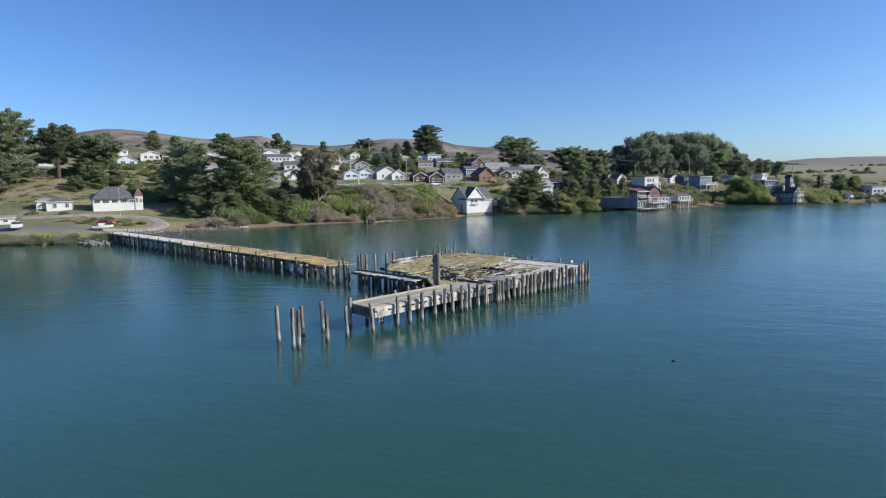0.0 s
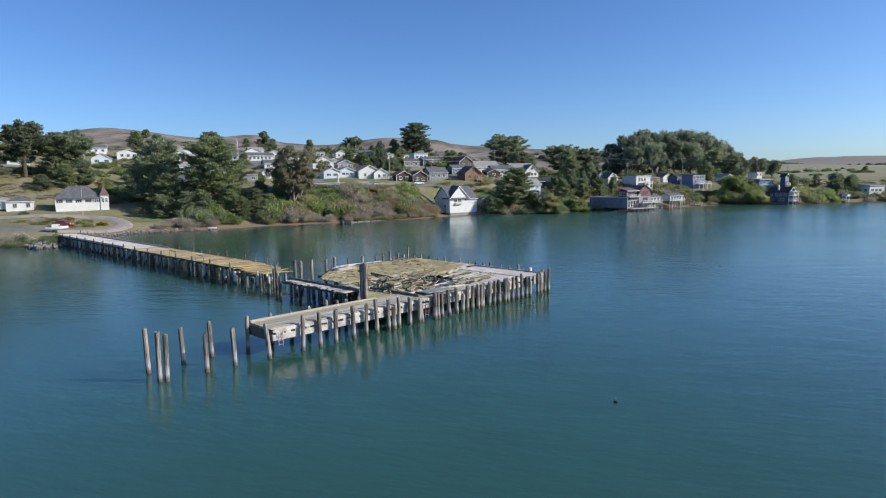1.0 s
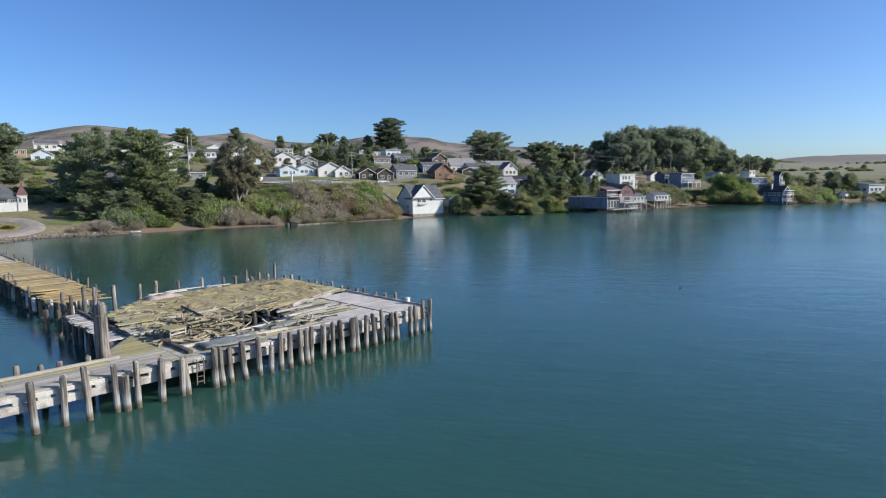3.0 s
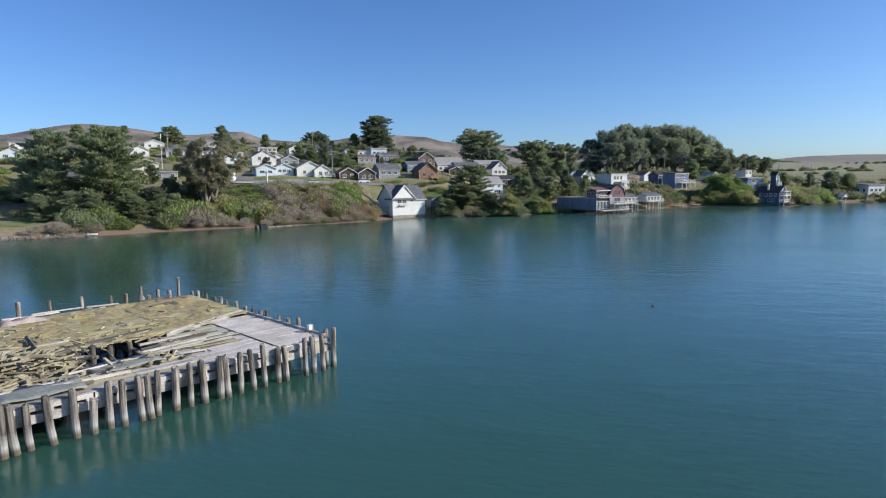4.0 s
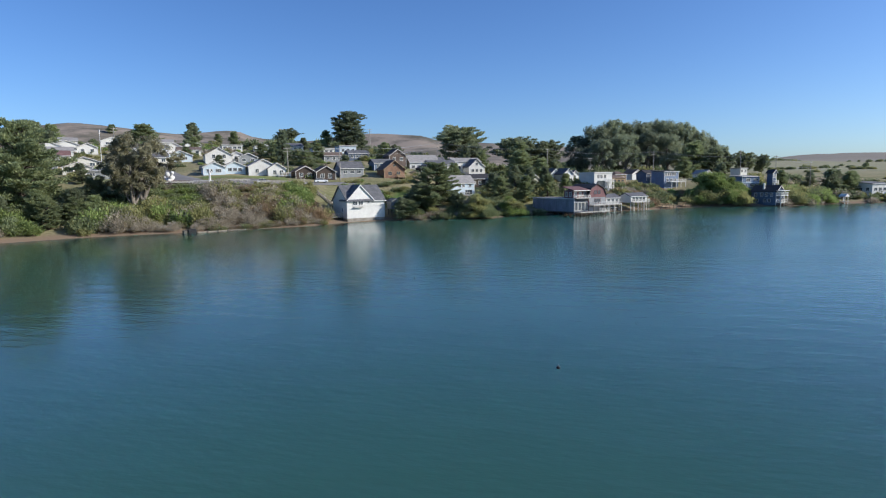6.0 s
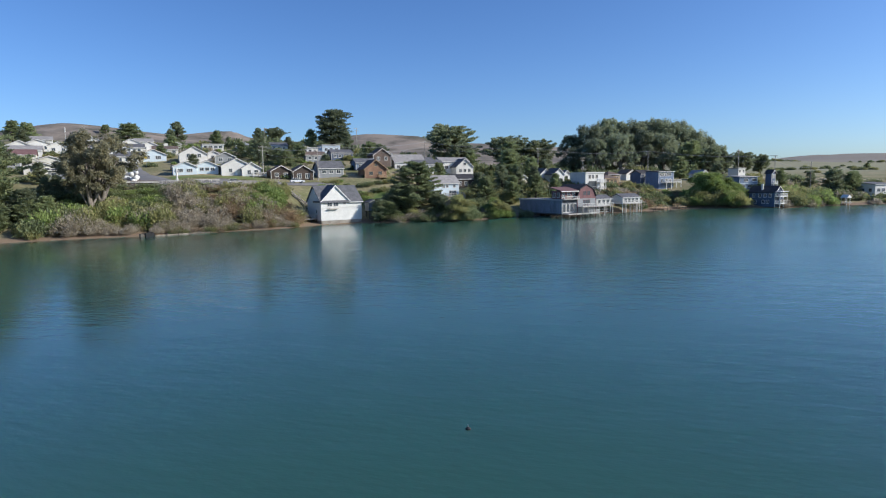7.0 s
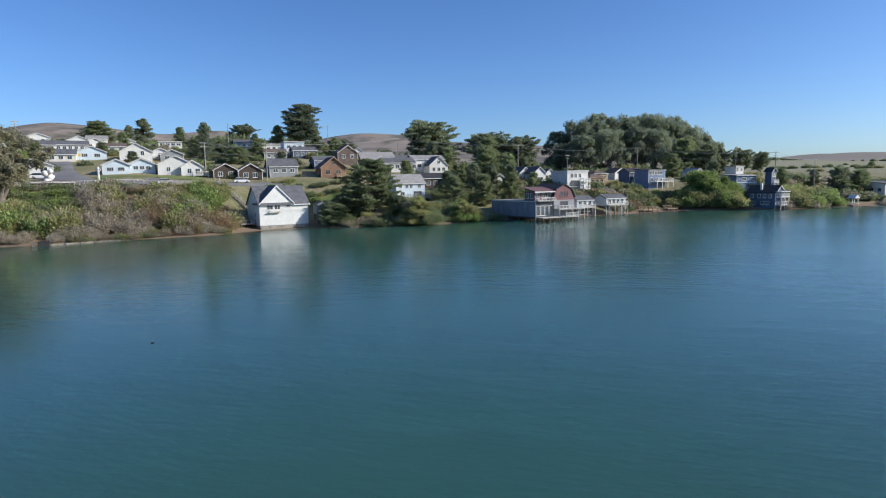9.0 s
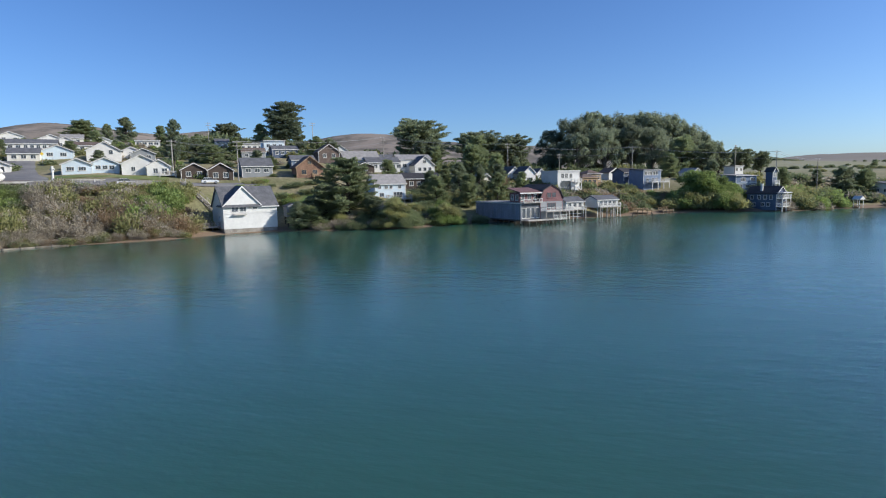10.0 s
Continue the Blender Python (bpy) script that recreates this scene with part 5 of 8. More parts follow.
# rows further up the hill, west to east
for x, y, yaw, w, d, h, roof, rise, wm, rm, label, wins in (
        (-148, 268, 42, 12, 7, 2.6, 'side', 1.4, WHITE, ROOF_GREY, "long low white building with a row of windows", row('F', (-4.8, -3, -1.2, 0.6, 2.4, 4.2), 1.5, 1.0, 1.0)),
        (-125, 254, 42, 8.5, 7, 2.6, 'front', 1.8, PALE_BLUE, ROOF_BROWN, "pale blue bungalow with a brown gable", row('F', (-2, 1.6), 1.5, 1.6, 1.0, 2)),
        (-147, 279, 44, 7, 7, 2.6, 'front', 1.6, WHITE, ROOF_PALE, "white bungalow on the hill street", row('F', (-1.5, 1.5), 1.5, 1.0, 1.0)),
        (-137, 276, 40, 9, 7, 2.4, 'side', 1.2, CREAM, ROOF_BROWN, "cream bungalow with a shallow brown roof", row('F', (-3, 0, 3), 1.4, 1.2, 0.9)),
        (-155, 304, 44, 7, 7, 2.6, 'front', 1.5, WHITE, ROOF_PALE, "small white house with a pale roof", row('F', (-1.5, 1.5), 1.4, 1.0, 1.0)),
        (-111, 269, 40, 6, 6, 2.4, 'front', 1.3, WHITE, ROOF_PALE, "little white cottage among the gardens", row('F', (0,), 1.4, 1.2, 1.0)),
        (-140, 312, 40, 9, 7, 3.0, 'flat', 0.0, WHITE, ROOF_PALE, "long white flat-roofed house with a window band", row('F', (-3.2, -1.1, 1.1, 3.2), 1.9, 1.5, 0.9)),
        (-128, 318, 40, 6, 7, 2.8, 'front', 1.4, WHITE, ROOF_GREY, "white gabled house on the upper street", row('F', (-1.2, 1.2), 1.5, 0.9, 1.0)),
        (-112, 300, 40, 8, 6, 3.0, 'side', 1.2, GREY, ROOF_GREY, "grey house half hidden by trees", row('F', (-2.5, 0, 2.5), 1.5, 1.0, 1.0)),
        (-95, 318, 40, 12, 7, 3.0, 'flat', 0.0, WHITE, ROOF_PALE, "white flat-roofed house below the pines", row('F', (-4.5, -2.2, 0, 2.2, 4.5), 1.8, 1.2, 0.8)),
        (-78.5, 304, 40, 7.5, 7, 5.6, 'flat', 0.0, PALE_BLUE, ROOF_PALE, "pale blue two-storey flat-roofed house", row('F', (-2.2, 0, 2.2), 3.8, 1.2, 1.1) + row('F', (-2.2, 2.2), 1.4, 1.2, 1.1)),
        (-72, 300, 40, 9, 6, 3.0, 'side', 1.3, DARK_BLUE, ROOF_GREY, "slate-blue house with white windows", row('F', (-3, -1, 1, 3), 1.7, 1.0, 1.0)),
        (-44.5, 305, 36, 13, 9, 3.6, 'side', 3.0, WHITE, ROOF_PALE, "large white house with a big dull roof", row('F', (-5, -2.5, 0, 2.5, 5), 1.7, 1.3, 1.1)),
        (-66, 336, 36, 8, 9, 3.6, 'front', 2.8, WHITE, ROOF_GREY, "white gabled house above the brown roof", row('F', (-2, 2), 2.0, 1.2, 1.2)),
        (-60.5, 316, 36, 9, 7, 3.4, 'front', 2.0, WHITE, ROOF_PALE, "white gabled house with a row of windows", row('F', (-2.6, 0, 2.6), 1.7, 1.0, 1.0)),
        (-40, 296, 38, 7, 6, 2.5, 'front', 1.3, BROWN, ROOF_DARK, "dark hut with a low gable", row('F', (0,), 1.4, 1.6, 0.9)),
        (-52, 352, 36, 10, 7, 3.2, 'flat', 0.0, WHITE, ROOF_PALE, "white flat-roofed house on the crest", row('F', (-3.5, -1.2, 1.2, 3.5), 2.0, 1.4, 1.0)),
        (-23.5, 314, 36, 7.5, 7, 3.4, 'front', 3.2, WHITE, ROOF_GREY, "white house with a steep gable and arched attic window", row('F', (-2, 0, 2), 1.8, 1.1, 1.2) + [('F', 0, 4.6, 1.1, 0.9)]),
        (-15, 281, 38, 12, 8, 3.2, 'side', 1.6, BROWN, ROOF_DARK, "dark timber house with a lit veranda under the cypresses", row('F', (-4, -1.5, 1.5, 4), 1.7, 1.2, 1.2)),
        (3, 292, 38, 4.5, 6, 3.4, 'front', 1.6, CREAM, ROOF_PALE, "little cream cabin glimpsed between trees", row('F', (0,), 1.8, 1.6, 1.2)),
        (10.0, 309, 40, 5.0, 7, 3.6, 'front', 2.1, WHITE, ROOF_GREY, "narrow white cottage with a dark gable roof", row('F', (0,), 1.6, 1.3, 1.3)),
        (15.4, 306, 40, 5.0, 6, 4.2, 'front', 2.1, WHITE, ROOF_GREY, "narrow white cottage with a tall front window", row('F', (0,), 1.8, 1.7, 1.6, 2)),
        (17.5, 330, 40, 4.6, 6, 2.6, 'front', 1.8, WHITE, ROOF_GREY, "small white gabled house on the rise", row('F', (0,), 1.5, 1.2, 1.3)),
        (37, 331, 40, 6.5, 6, 3.0, 'hip', 1.6, TAN, ROOF_BROWN, "tan house with a hipped brown roof", row('F', (-1.8, 0, 1.8), 1.6, 1.2, 1.1)),
        (45, 345, 40, 6, 6, 2.8, 'front', 1.7, WHITE, ROOF_BROWN, "white gable beneath the eucalyptus grove", row('F', (0,), 1.5, 1.2, 1.0)),
        (91, 352, 40, 4.6, 5, 6.4, 'flat', 0.0, WHITE, ROOF_PALE, "white square house top behind the blue houses", row('F', (-1.2, 1.2), 5.2, 1.0, 1.1)),
        (74, 340, 40, 5, 6, 3.0, 'front', 1.5, CREAM, ROOF_PALE, "pale cottage in the shade of the cypresses", row('F', (0,), 1.5, 1.2, 1.0)),
        (-194, 220, 46, 7.5, 8, 2.6, 'front', 2.0, PALE_BLUE, ROOF_BROWN, "pale blue bungalow on the hillside", row('F', (-1.8, 1.8), 1.5, 1.6, 1.1, 2)),
        (-199, 241, 46, 9, 7, 2.9, 'front', 1.5, WHITE, ROOF_PALE, "white bungalow with a broad low gable", row('F', (-2.5, 0, 2.5), 1.6, 1.2, 1.1)),
        (-189, 240, 46, 5, 6, 2.6, 'side', 1.2, CEDAR, ROOF_BROWN, "small rust-red house beside the bungalow", row('F', (0,), 1.5, 1.4, 1.0)),
        (-236, 262, 46, 9, 7, 3.2, 'side', 1.6, WHITE, ROOF_GREY, "white house on the brow of the hill", row('F', (-3, 0, 3), 1.8, 1.2, 1.1)),
        (-209, 195, 46, 7, 6, 2.6, 'side', 1.2, PALE_BLUE, ROOF_PALE, "pale blue house behind the cypress trunks", row('F', (-2, 2), 1.5, 1.2, 1.0)),
        (-212, 225, 46, 6.5, 6, 3.0, 'hip', 1.4, TAN, ROOF_BROWN, "tan house with windows all round", row('F', (-2, 0, 2), 1.8, 1.1, 1.1)),
        (-228, 234, 46, 9, 6, 2.8, 'side', 1.3, CREAM, ROOF_BROWN, "cream house with a red-brown roof", row('F', (-3, 0, 3), 1.6, 1.2, 1.0)),
        (-252, 278, 46, 12, 7, 3.2, 'side', 1.4, WHITE, ROOF_PALE, "long white house high on the hill", row('F', (-4.5, -1.5, 1.5, 4.5), 1.8, 1.4, 1.1)),
        (-136, 190, 44, 11, 7, 3.6, 'side', 1.8, DARK_BLUE, ROOF_GREY, "shaded slate-blue house deep among the cypresses", row('F', (-4, -2, 0, 2, 4), 2.2, 1.2, 1.2)),
        (-154, 262, 44, 9, 7, 3.2, 'side', 1.5, WHITE, ROOF_GREY, "white two-storey house with a window row", row('F', (-3.4, -1.2, 1.2, 3.4), 2.0, 1.2, 1.2)),
        (-118, 226, 42, 9, 7, 2.6, 'front', 1.9, WHITE, ROOF_PALE, "white garage house with a wide low gable", row('F', (-2.4, 2.4), 1.4, 1.6, 1.3)),
        (-129, 246, 42, 8, 6, 2.6, 'side', 1.5, CREAM, ROOF_GREY, "cream house with a long grey roof", row('F', (-2.4, 0, 2.4), 1.5, 1.2, 1.0)),
        (-120, 210, 42, 7, 6, 2.4, 'hip', 1.0, GREY, ROOF_GREY, "low grey-roofed house behind the trees", row('F', (-2, 2), 1.4, 1.2, 0.9)),
        (-184, 262, 44, 11, 7, 2.8, 'front', 2.0, WHITE, ROOF_GREY, "broad white house with a shallow gable", row('F', (-3, 0, 3), 1.6, 1.6, 1.1)),
        (-141, 226, 42, 9, 6, 2.4, 'front', 1.5, CREAM, ROOF_BROWN, "cream bungalow with a brown roof", row('F', (-2.4, 2.4), 1.4, 1.4, 1.0)),
        (-104, 266, 40, 7, 7, 2.6, 'front', 1.6, GREY, ROOF_GREY, "grey bungalow behind the tall white house", row('F', (-1.6, 1.6), 1.5, 1.3, 1.0)),
        (-91, 206, 42, 9, 4, 1.3, 'shed', 0.4, BROWN, ROOF_BROWN, "low shed roof at the top of the bluff", ()),
        (-165, 290, 44, 8, 7, 2.8, 'front', 1.7, WHITE, ROOF_GREY, "white house along the climbing street", row('F', (-2, 2), 1.6, 1.2, 1.0)),
        (-175, 310, 44, 8, 7, 2.8, 'side', 1.5, CREAM, ROOF_PALE, "cream house near the top of the street", row('F', (-2, 2), 1.6, 1.2, 1.0)),
        (-196, 300, 44, 9, 7, 2.8, 'front', 1.7, WHITE, ROOF_PALE, "white house at the top of the village", row('F', (-2, 2), 1.6, 1.2, 1.0)),
        (-120, 336, 40, 8, 7, 2.8, 'side', 1.5, WHITE, ROOF_GREY, "white house on the upper terrace", row('F', (-2.4, 0, 2.4), 1.6, 1.1, 1.0)),
        (-108, 345, 40, 7, 7, 2.8, 'front', 1.5, CREAM, ROOF_GREY, "cream gabled house on the upper terrace", row('F', (-1.6, 1.6), 1.6, 1.1, 1.0)),
        (-36.5, 306, 36, 12, 8, 3.6, 'side', 1.8, WHITE, ROOF_GREY, "long white house under a broad grey roof", row('F', (-5.4, -3.2, -1, 1.2, 3.4, 5.6), 2.2, 1.4, 1.2)),
        (-28.5, 318, 36, 13, 8, 5.2, 'side', 1.6, WHITE, ROOF_PALE, "white two-storey house with a pale roof", row('F', (-4, -1.5, 1.5, 4), 2.8, 1.4, 1.2)),
        (-54.0, 298, 38, 7.4, 8, 4.4, 'front', 2.6, ROOF_BROWN, ROOF_BROWN, "tall dull red-brown gabled house above the cedar cabin", row('F', (-1.6, 1.6), 3.0, 1.1, 1.2)),
        (-47, 336, 38, 9, 6, 3.4, 'side', 1.4, GREY, ROOF_GREY, "low grey house with a long roof", row('F', (-2.4, 0, 2.4), 1.7, 1.2, 1.0)),
        (-80, 292, 40, 8, 6, 2.8, 'side', 1.3, GREY, ROOF_BROWN, "grey cottage with a brown roof among the trees", row('F', (-2.4, 0, 2.4), 1.6, 1.1, 1.0)),
        (-176, 247, 44, 8, 7, 3.0, 'front', 1.8, WHITE, ROOF_PALE, "white house with a pale gable on the slope", row('F', (-2, 2), 1.6, 1.3, 1.1)),
        (-164, 238, 44, 10, 7, 2.8, 'side', 1.5, WHITE, ROOF_PALE, "white house with a long pale roof on the slope", row('F', (-3, 0, 3), 1.6, 1.3, 1.1)),
        (-155, 228, 44, 9, 6, 2.6, 'side', 1.6, CREAM, ROOF_RED, "cream house with a dull red roof", row('F', (-2.6, 0, 2.6), 1.5, 1.2, 1.0)),
        (-147, 215, 44, 9, 6, 2.6, 'side', 1.4, GREY, ROOF_PALE, "low house with a wide pale roof", row('F', (-2.6, 0, 2.6), 1.5, 1.2, 1.0)),
        (-168, 256, 44, 7, 7, 2.8, 'front', 1.7, WHITE, ROOF_GREY, "white gabled house beside the climbing street", row('F', (-1.6, 1.6), 1.6, 1.1, 1.0)),
        (-205, 282, 44, 10, 7, 3.0, 'side', 1.5, WHITE, ROOF_PALE, "white house with a pale roof on the upper slope", row('F', (-3, 0, 3), 1.7, 1.3, 1.1)),
        (-132, 214, 42, 8, 6, 2.4, 'front', 1.4, CREAM, ROOF_BROWN, "cream cottage with a brown gable below the street", row('F', (-1.8, 1.8), 1.4, 1.2, 1.0)),
        (-30, 345, 38, 8, 7, 3.0, 'front', 1.8, WHITE, ROOF_GREY, "white house behind the flat-topped cypress", row('F', (-2, 2), 1.7, 1.2, 1.0))):
    house(x, y, yaw, w, d, h, roof, rise, wm, rm, WHITE, label, wins)

# the east shore: grey fish shed, red barn house and their decks over the water
sh = house(18.9, 248.4, -47, 20.5, 8.0, 5.0, 'flat', 0, SHED_GREY, ROOF_PALE, WHITE, "long weathered grey shed on piles over the water", [], 0.15, z=0.0, foot=0.8, name="fish_shed", category="shed")
sh.matrix_world = Matrix.Translation((18.9, 248.4, 0)) @ Matrix.Rotation(radians(-47), 4, 'Z') @ Matrix.Translation((-10.25, 0, 0))
for i in range(9):
    part("stilt", Shape().box(-10.1 + i * 2.5, 0.1, -2.5, -9.85 + i * 2.5, 0.35, 0.9), DARK_WOOD, sh)
part("skirt_beam", Shape().box(-10.3, -0.08, 0.7, 10.3, 0.2, 1.0), DARK_WOOD, sh)
for i in range(6):
    part("batten", Shape().box(-8.6 + i * 3.4, -0.05, 1.0, -8.5 + i * 3.4, 0.0, 4.9), SHED_GREY, sh)
EAST = 43
front = Matrix.Translation((18.9, 248.4, 0)) @ Matrix.Rotation(radians(EAST), 4, 'Z')      # x runs along the bay front
hall = thing("waterfront_house", front, "waterfront house with a red upper storey and glazed ground floor", "house", "houses on the east shore")
part("wall", Shape().box(0.02, 0.0, 0.8, 6.3, 9.0, 5.2), SHED_GREY, hall)
part("upper_wall", Shape().box(0.1, 0.6, 5.2, 6.25, 4.8, 7.7), RED, hall, "dull red boarded upper storey")
part("roof", Shape().add([(-0.5, -0.4, 7.6), (6.3, -0.4, 7.6), (6.3, 5.1, 8.7), (-0.5, 5.1, 8.7), (-0.5, -0.4, 7.8), (6.3, -0.4, 7.8), (6.3, 5.1, 8.9), (-0.5, 5.1, 8.9)],
                         [(3, 2, 1, 0), (4, 5, 6, 7), (0, 1, 5, 4), (1, 2, 6, 5), (2, 3, 7, 6), (3, 0, 4, 7)]), ROOF_RED, hall, "dull red roof")
part("roof_edge", Shape().box(-0.55, -0.46, 7.42, 6.35, -0.4, 7.68), WHITE, hall)
for x in (0.9, 2.3, 3.7, 5.2):
    window(hall, 'F', x, 2.6, 1.0, 2.4, 0, 9, WHITE, 0)
for x in (1.1, 3.1, 5.0):
    up = window(hall, 'F', x, 6.5, 0.9, 1.2, 0, 9, WHITE, 1)
    up.location.y = 0.6
balcony(hall, 0.3, 6.2, -0.9, 0.6, 5.22, WHITE, GREY_WOOD, 5.0, False, 0.9)
for y in (1.7, 3.6):
    window(hall, 'L', y, 6.5, 0.9, 1.2, -0.2, 9, WHITE, 1)
barn = house(0, 0, 0, 7.2, 10.0, 6.0, 'gambrel', 3.4, RED, ROOF_DARK, RED, "barn-red gambrel house above a grey ground floor", row('F', (-0.8, 0.8), 6.9, 1.1, 1.2) + [('F', 0, 4.1, 2.6, 1.5, 2)], z=0, foot=2.6, name="gambrel_house", group="houses on the east shore")
barn.matrix_world = front @ Matrix.Translation((9.5, -0.2, 0))
part("lower_wall", Shape().box(-3.62, -0.02, 0.4, 3.62, 9.8, 5.3), GREY, barn, "grey boarded ground floor")
balcony(barn, -3.4, 5.6, -2.2, 0, 2.9, WHITE, GREY_WOOD, -2.0)
terrace = thing("waterside_deck", front, "low timber deck over the water before the barn house", "deck")
part("floor", Shape().box(0.1, -3.0, 0.75, 12.4, 0.0, 0.95, chamfer=0.02), GREY_WOOD, terrace)
railing(terrace, [(8.0, -2.9), (12.3, -2.9), (12.3, -0.1)], 0.95, 1.0, WHITE)
for i in range(6):
    for k in (-2.8, -0.6):
        part("stilt", Shape().box(0.3 + i * 2.1, k - 0.1, -2.5, 0.5 + i * 2.1, k + 0.1, 0.75), DARK_WOOD, terrace)
# cottages on stilts next to it
hs = house(31.4, 272.0, 40, 6.0, 5.5, 4.6, 'side', 1.1, WHITE, ROOF_GREY, WHITE, "white cottage on dark stilts at the water", row('F', (-1.8, 0, 1.8), 3.6, 1.0, 1.2), z=0.0, foot=2.3, group="houses on the east shore")
balcony(hs, -3.0, 3.0, -1.4, 0, 2.4, WHITE, GREY_WOOD, -2.0)
for x in (-2.6, 0, 2.6):
    for y in (0.4, 3.0):
        part("stilt", Shape().box(x - 0.12, y, -2, x + 0.12, y + 0.24, 2.3), DARK_WOOD, hs)
part("cross_brace", Shape().box(-2.6, 0.3, 1.1, 2.6, 0.4, 1.25).box(-2.6, 0.3, 0.3, 2.6, 0.4, 0.42), WHITE, hs)
hs = house(40.4, 277.0, 40, 7.4, 5.5, 4.9, 'side', 1.0, WHITE, ROOF_GREY, WHITE, "white cottage on tall pale stilts over the beach", row('F', (-2.4, -0.8, 0.8, 2.4), 3.9, 1.0, 1.2), z=0.0, foot=2.7, group="houses on the east shore")
balcony(hs, -3.7, 3.9, -1.2, 0, 2.9, WHITE, GREY_WOOD, -2.0)
for x in (-3.2, -1.6, 0, 1.6, 3.2):
    part("stilt", Shape().box(x - 0.13, 0.3, -2, x + 0.13, 0.56, 2.7), PALE_WOOD, hs)
# the square white house and its stair tower
hs = house(28.8, 297.5, 40, 8.6, 9.0, 7.4, 'flat', 0, WHITE, WHITE, WHITE, "square white three-storey house with a flat roof", row('F', (-2.4, -0.9, 0.9), 6.0, 1.0, 1.3) + row('F', (-2.6, -0.6), 3.2, 1.5, 1.4), 0.3)
part("glass_front", Shape().box(-2.9, -0.08, 0.6, 0.9, -0.02, 4.4), GLASS, hs, "tall dark window wall")
for z in (1.6, 4.0):
    balcony(hs, 1.3, 4.2, -1.6, 0, z, WHITE, WHITE, -2 if z < 2 else 1.6)
steps = thing("outside_stair", pose(37.0, 296.0, ground_at(37, 296) + 0.1, 0, 0, 40), "grey wooden stair climbing the bank", "stair")
for i in range(14):
    part("tread", Shape().box(-0.6, i * 0.3, i * 0.2, 0.6, i * 0.3 + 0.3, i * 0.2 + 0.06), GREY_WOOD, steps)
part("stringer", Shape().prism([(0, -0.3), (4.2, 2.5), (4.2, 2.8), (0, 0)], -0.66, -0.6, swap), GREY_WOOD, steps)
part("stringer", Shape().prism([(0, -0.3), (4.2, 2.5), (4.2, 2.8), (0, 0)], 0.6, 0.66, swap), GREY_WOOD, steps)
balcony(house(35.5, 316, 40, 7.0, 6, 3.0, 'hip', 1.4, TAN, ROOF_BROWN, TAN, "tan house with a wide timber deck", row('F', (-2, 0, 2), 1.7, 1.2, 1.2)), -3.5, 6.0, -2.5, 0, 0.3, TAN, TAN, -3)
# blue houses
hs = house(56.4, 319.9, 40, 8.0, 7.0, 4.6, 'shed', 0.5, BLUE, ROOF_DARK, WHITE, "blue two-storey house with white window rows", row('F', (-3, -1.8, -0.6, 0.8, 2.0), 3.6, 0.9, 1.1) + row('F', (-2.2, 0.2, 2.0), 1.3, 1.1, 1.2), z=ground_at(56.4, 319.9) + 1.9, foot=-5)
balcony(hs, -2.0, 6.2, -2.2, 0, 0.6, WHITE, WHITE, -3)
house(50.0, 328.0, 40, 7.0, 6.0, 3.0, 'side', 1.4, DARK_BLUE, ROOF_DARK, WHITE, "dark blue wing behind the two-storey house", row('F', (-1, 1.6), 1.7, 1.2, 1.0), z=ground_at(50, 328) + 1.4, foot=-5)
hs = house(85.6, 317.0, 30, 8.2, 7.0, 6.2, 'shed', 0.4, BLUE, ROOF_PALE, WHITE, "blue flat-roofed house above the inlet", row('F', (-1.2, 2.6), 5.0, 1.8, 1.0, 2) + row('F', (-2.3, 0.4, 2.8), 2.8, 1.3, 0.9), z=ground_at(85.6, 317.0) - 1.3)
part("band", Shape().box(-4.2, -0.25, 3.7, 4.2, -0.0, 3.95), PALE_BLUE, hs, "pale band between the storeys")
blue = house(92.6, 304.0, 50, 6.0, 9.0, 5.4, 'front', 2.0, DARK_BLUE, ROOF_DARK, WHITE, "slate-blue boathouse with white bay porch at the water", row('L', (1.6, 3.4, 5.2, 7.4), 4.2, 0.8, 1.1) + row('L', (2.4, 4.0, 6.8), 2.0, 0.9, 1.0) + row('F', (-1.2, 1.2), 4.4, 1.0, 1.3), 0.4, z=0.0, foot=0.2, group="houses on the east shore")
balcony(blue, -2.8, 2.9, -1.8, 0, 1.4, WHITE, WHITE, -2.0)
balcony(blue, -2.8, 2.9, -1.8, 0, 3.9, WHITE, WHITE, 1.4)
part("porch_roof", Shape().box(-3.0, -2.0, 5.5, 3.1, 0.0, 5.7), WHITE, blue)
part("chimney", Shape().box(-2.3, 4.6, 5.5, -1.7, 5.2, 8.4), WHITE, blue, "white flue on the roof")
tower = house(94.6, 318.7, 45, 2.4, 2.4, 8.2, 'front', 1.0, DARK_BLUE, ROOF_DARK, WHITE, "narrow blue lookout tower with white windows", row('F', (-0.55, 0.55), 6.9, 0.6, 1.2), group="houses on the east shore")
balcony(tower, -1.4, 1.4, -1.0, 0, 4.2, WHITE, WHITE, -1)
dock = thing("dock_shelter", pose(120.5, 319.6, 0, 0, 0, 40), "small open white shelter on a dock", "shelter")
for x in (-1.3, 1.3):
    for y in (0.0, 2.2):
        part("post", Shape().box(x - 0.1, y, -1.5, x + 0.1, y + 0.2, 3.0), WHITE, dock)
part("roof", Shape().prism([(-1.8, 2.9), (1.8, 2.9), (1.8, 3.05), (0, 4.2), (-1.8, 3.05)], -0.4, 2.8), WHITE, dock)
part("floor", Shape().box(-1.6, -0.6, 0.75, 1.6, 2.6, 0.95), GREY_WOOD, dock)
dock.scale = (0.8, 0.8, 0.9)
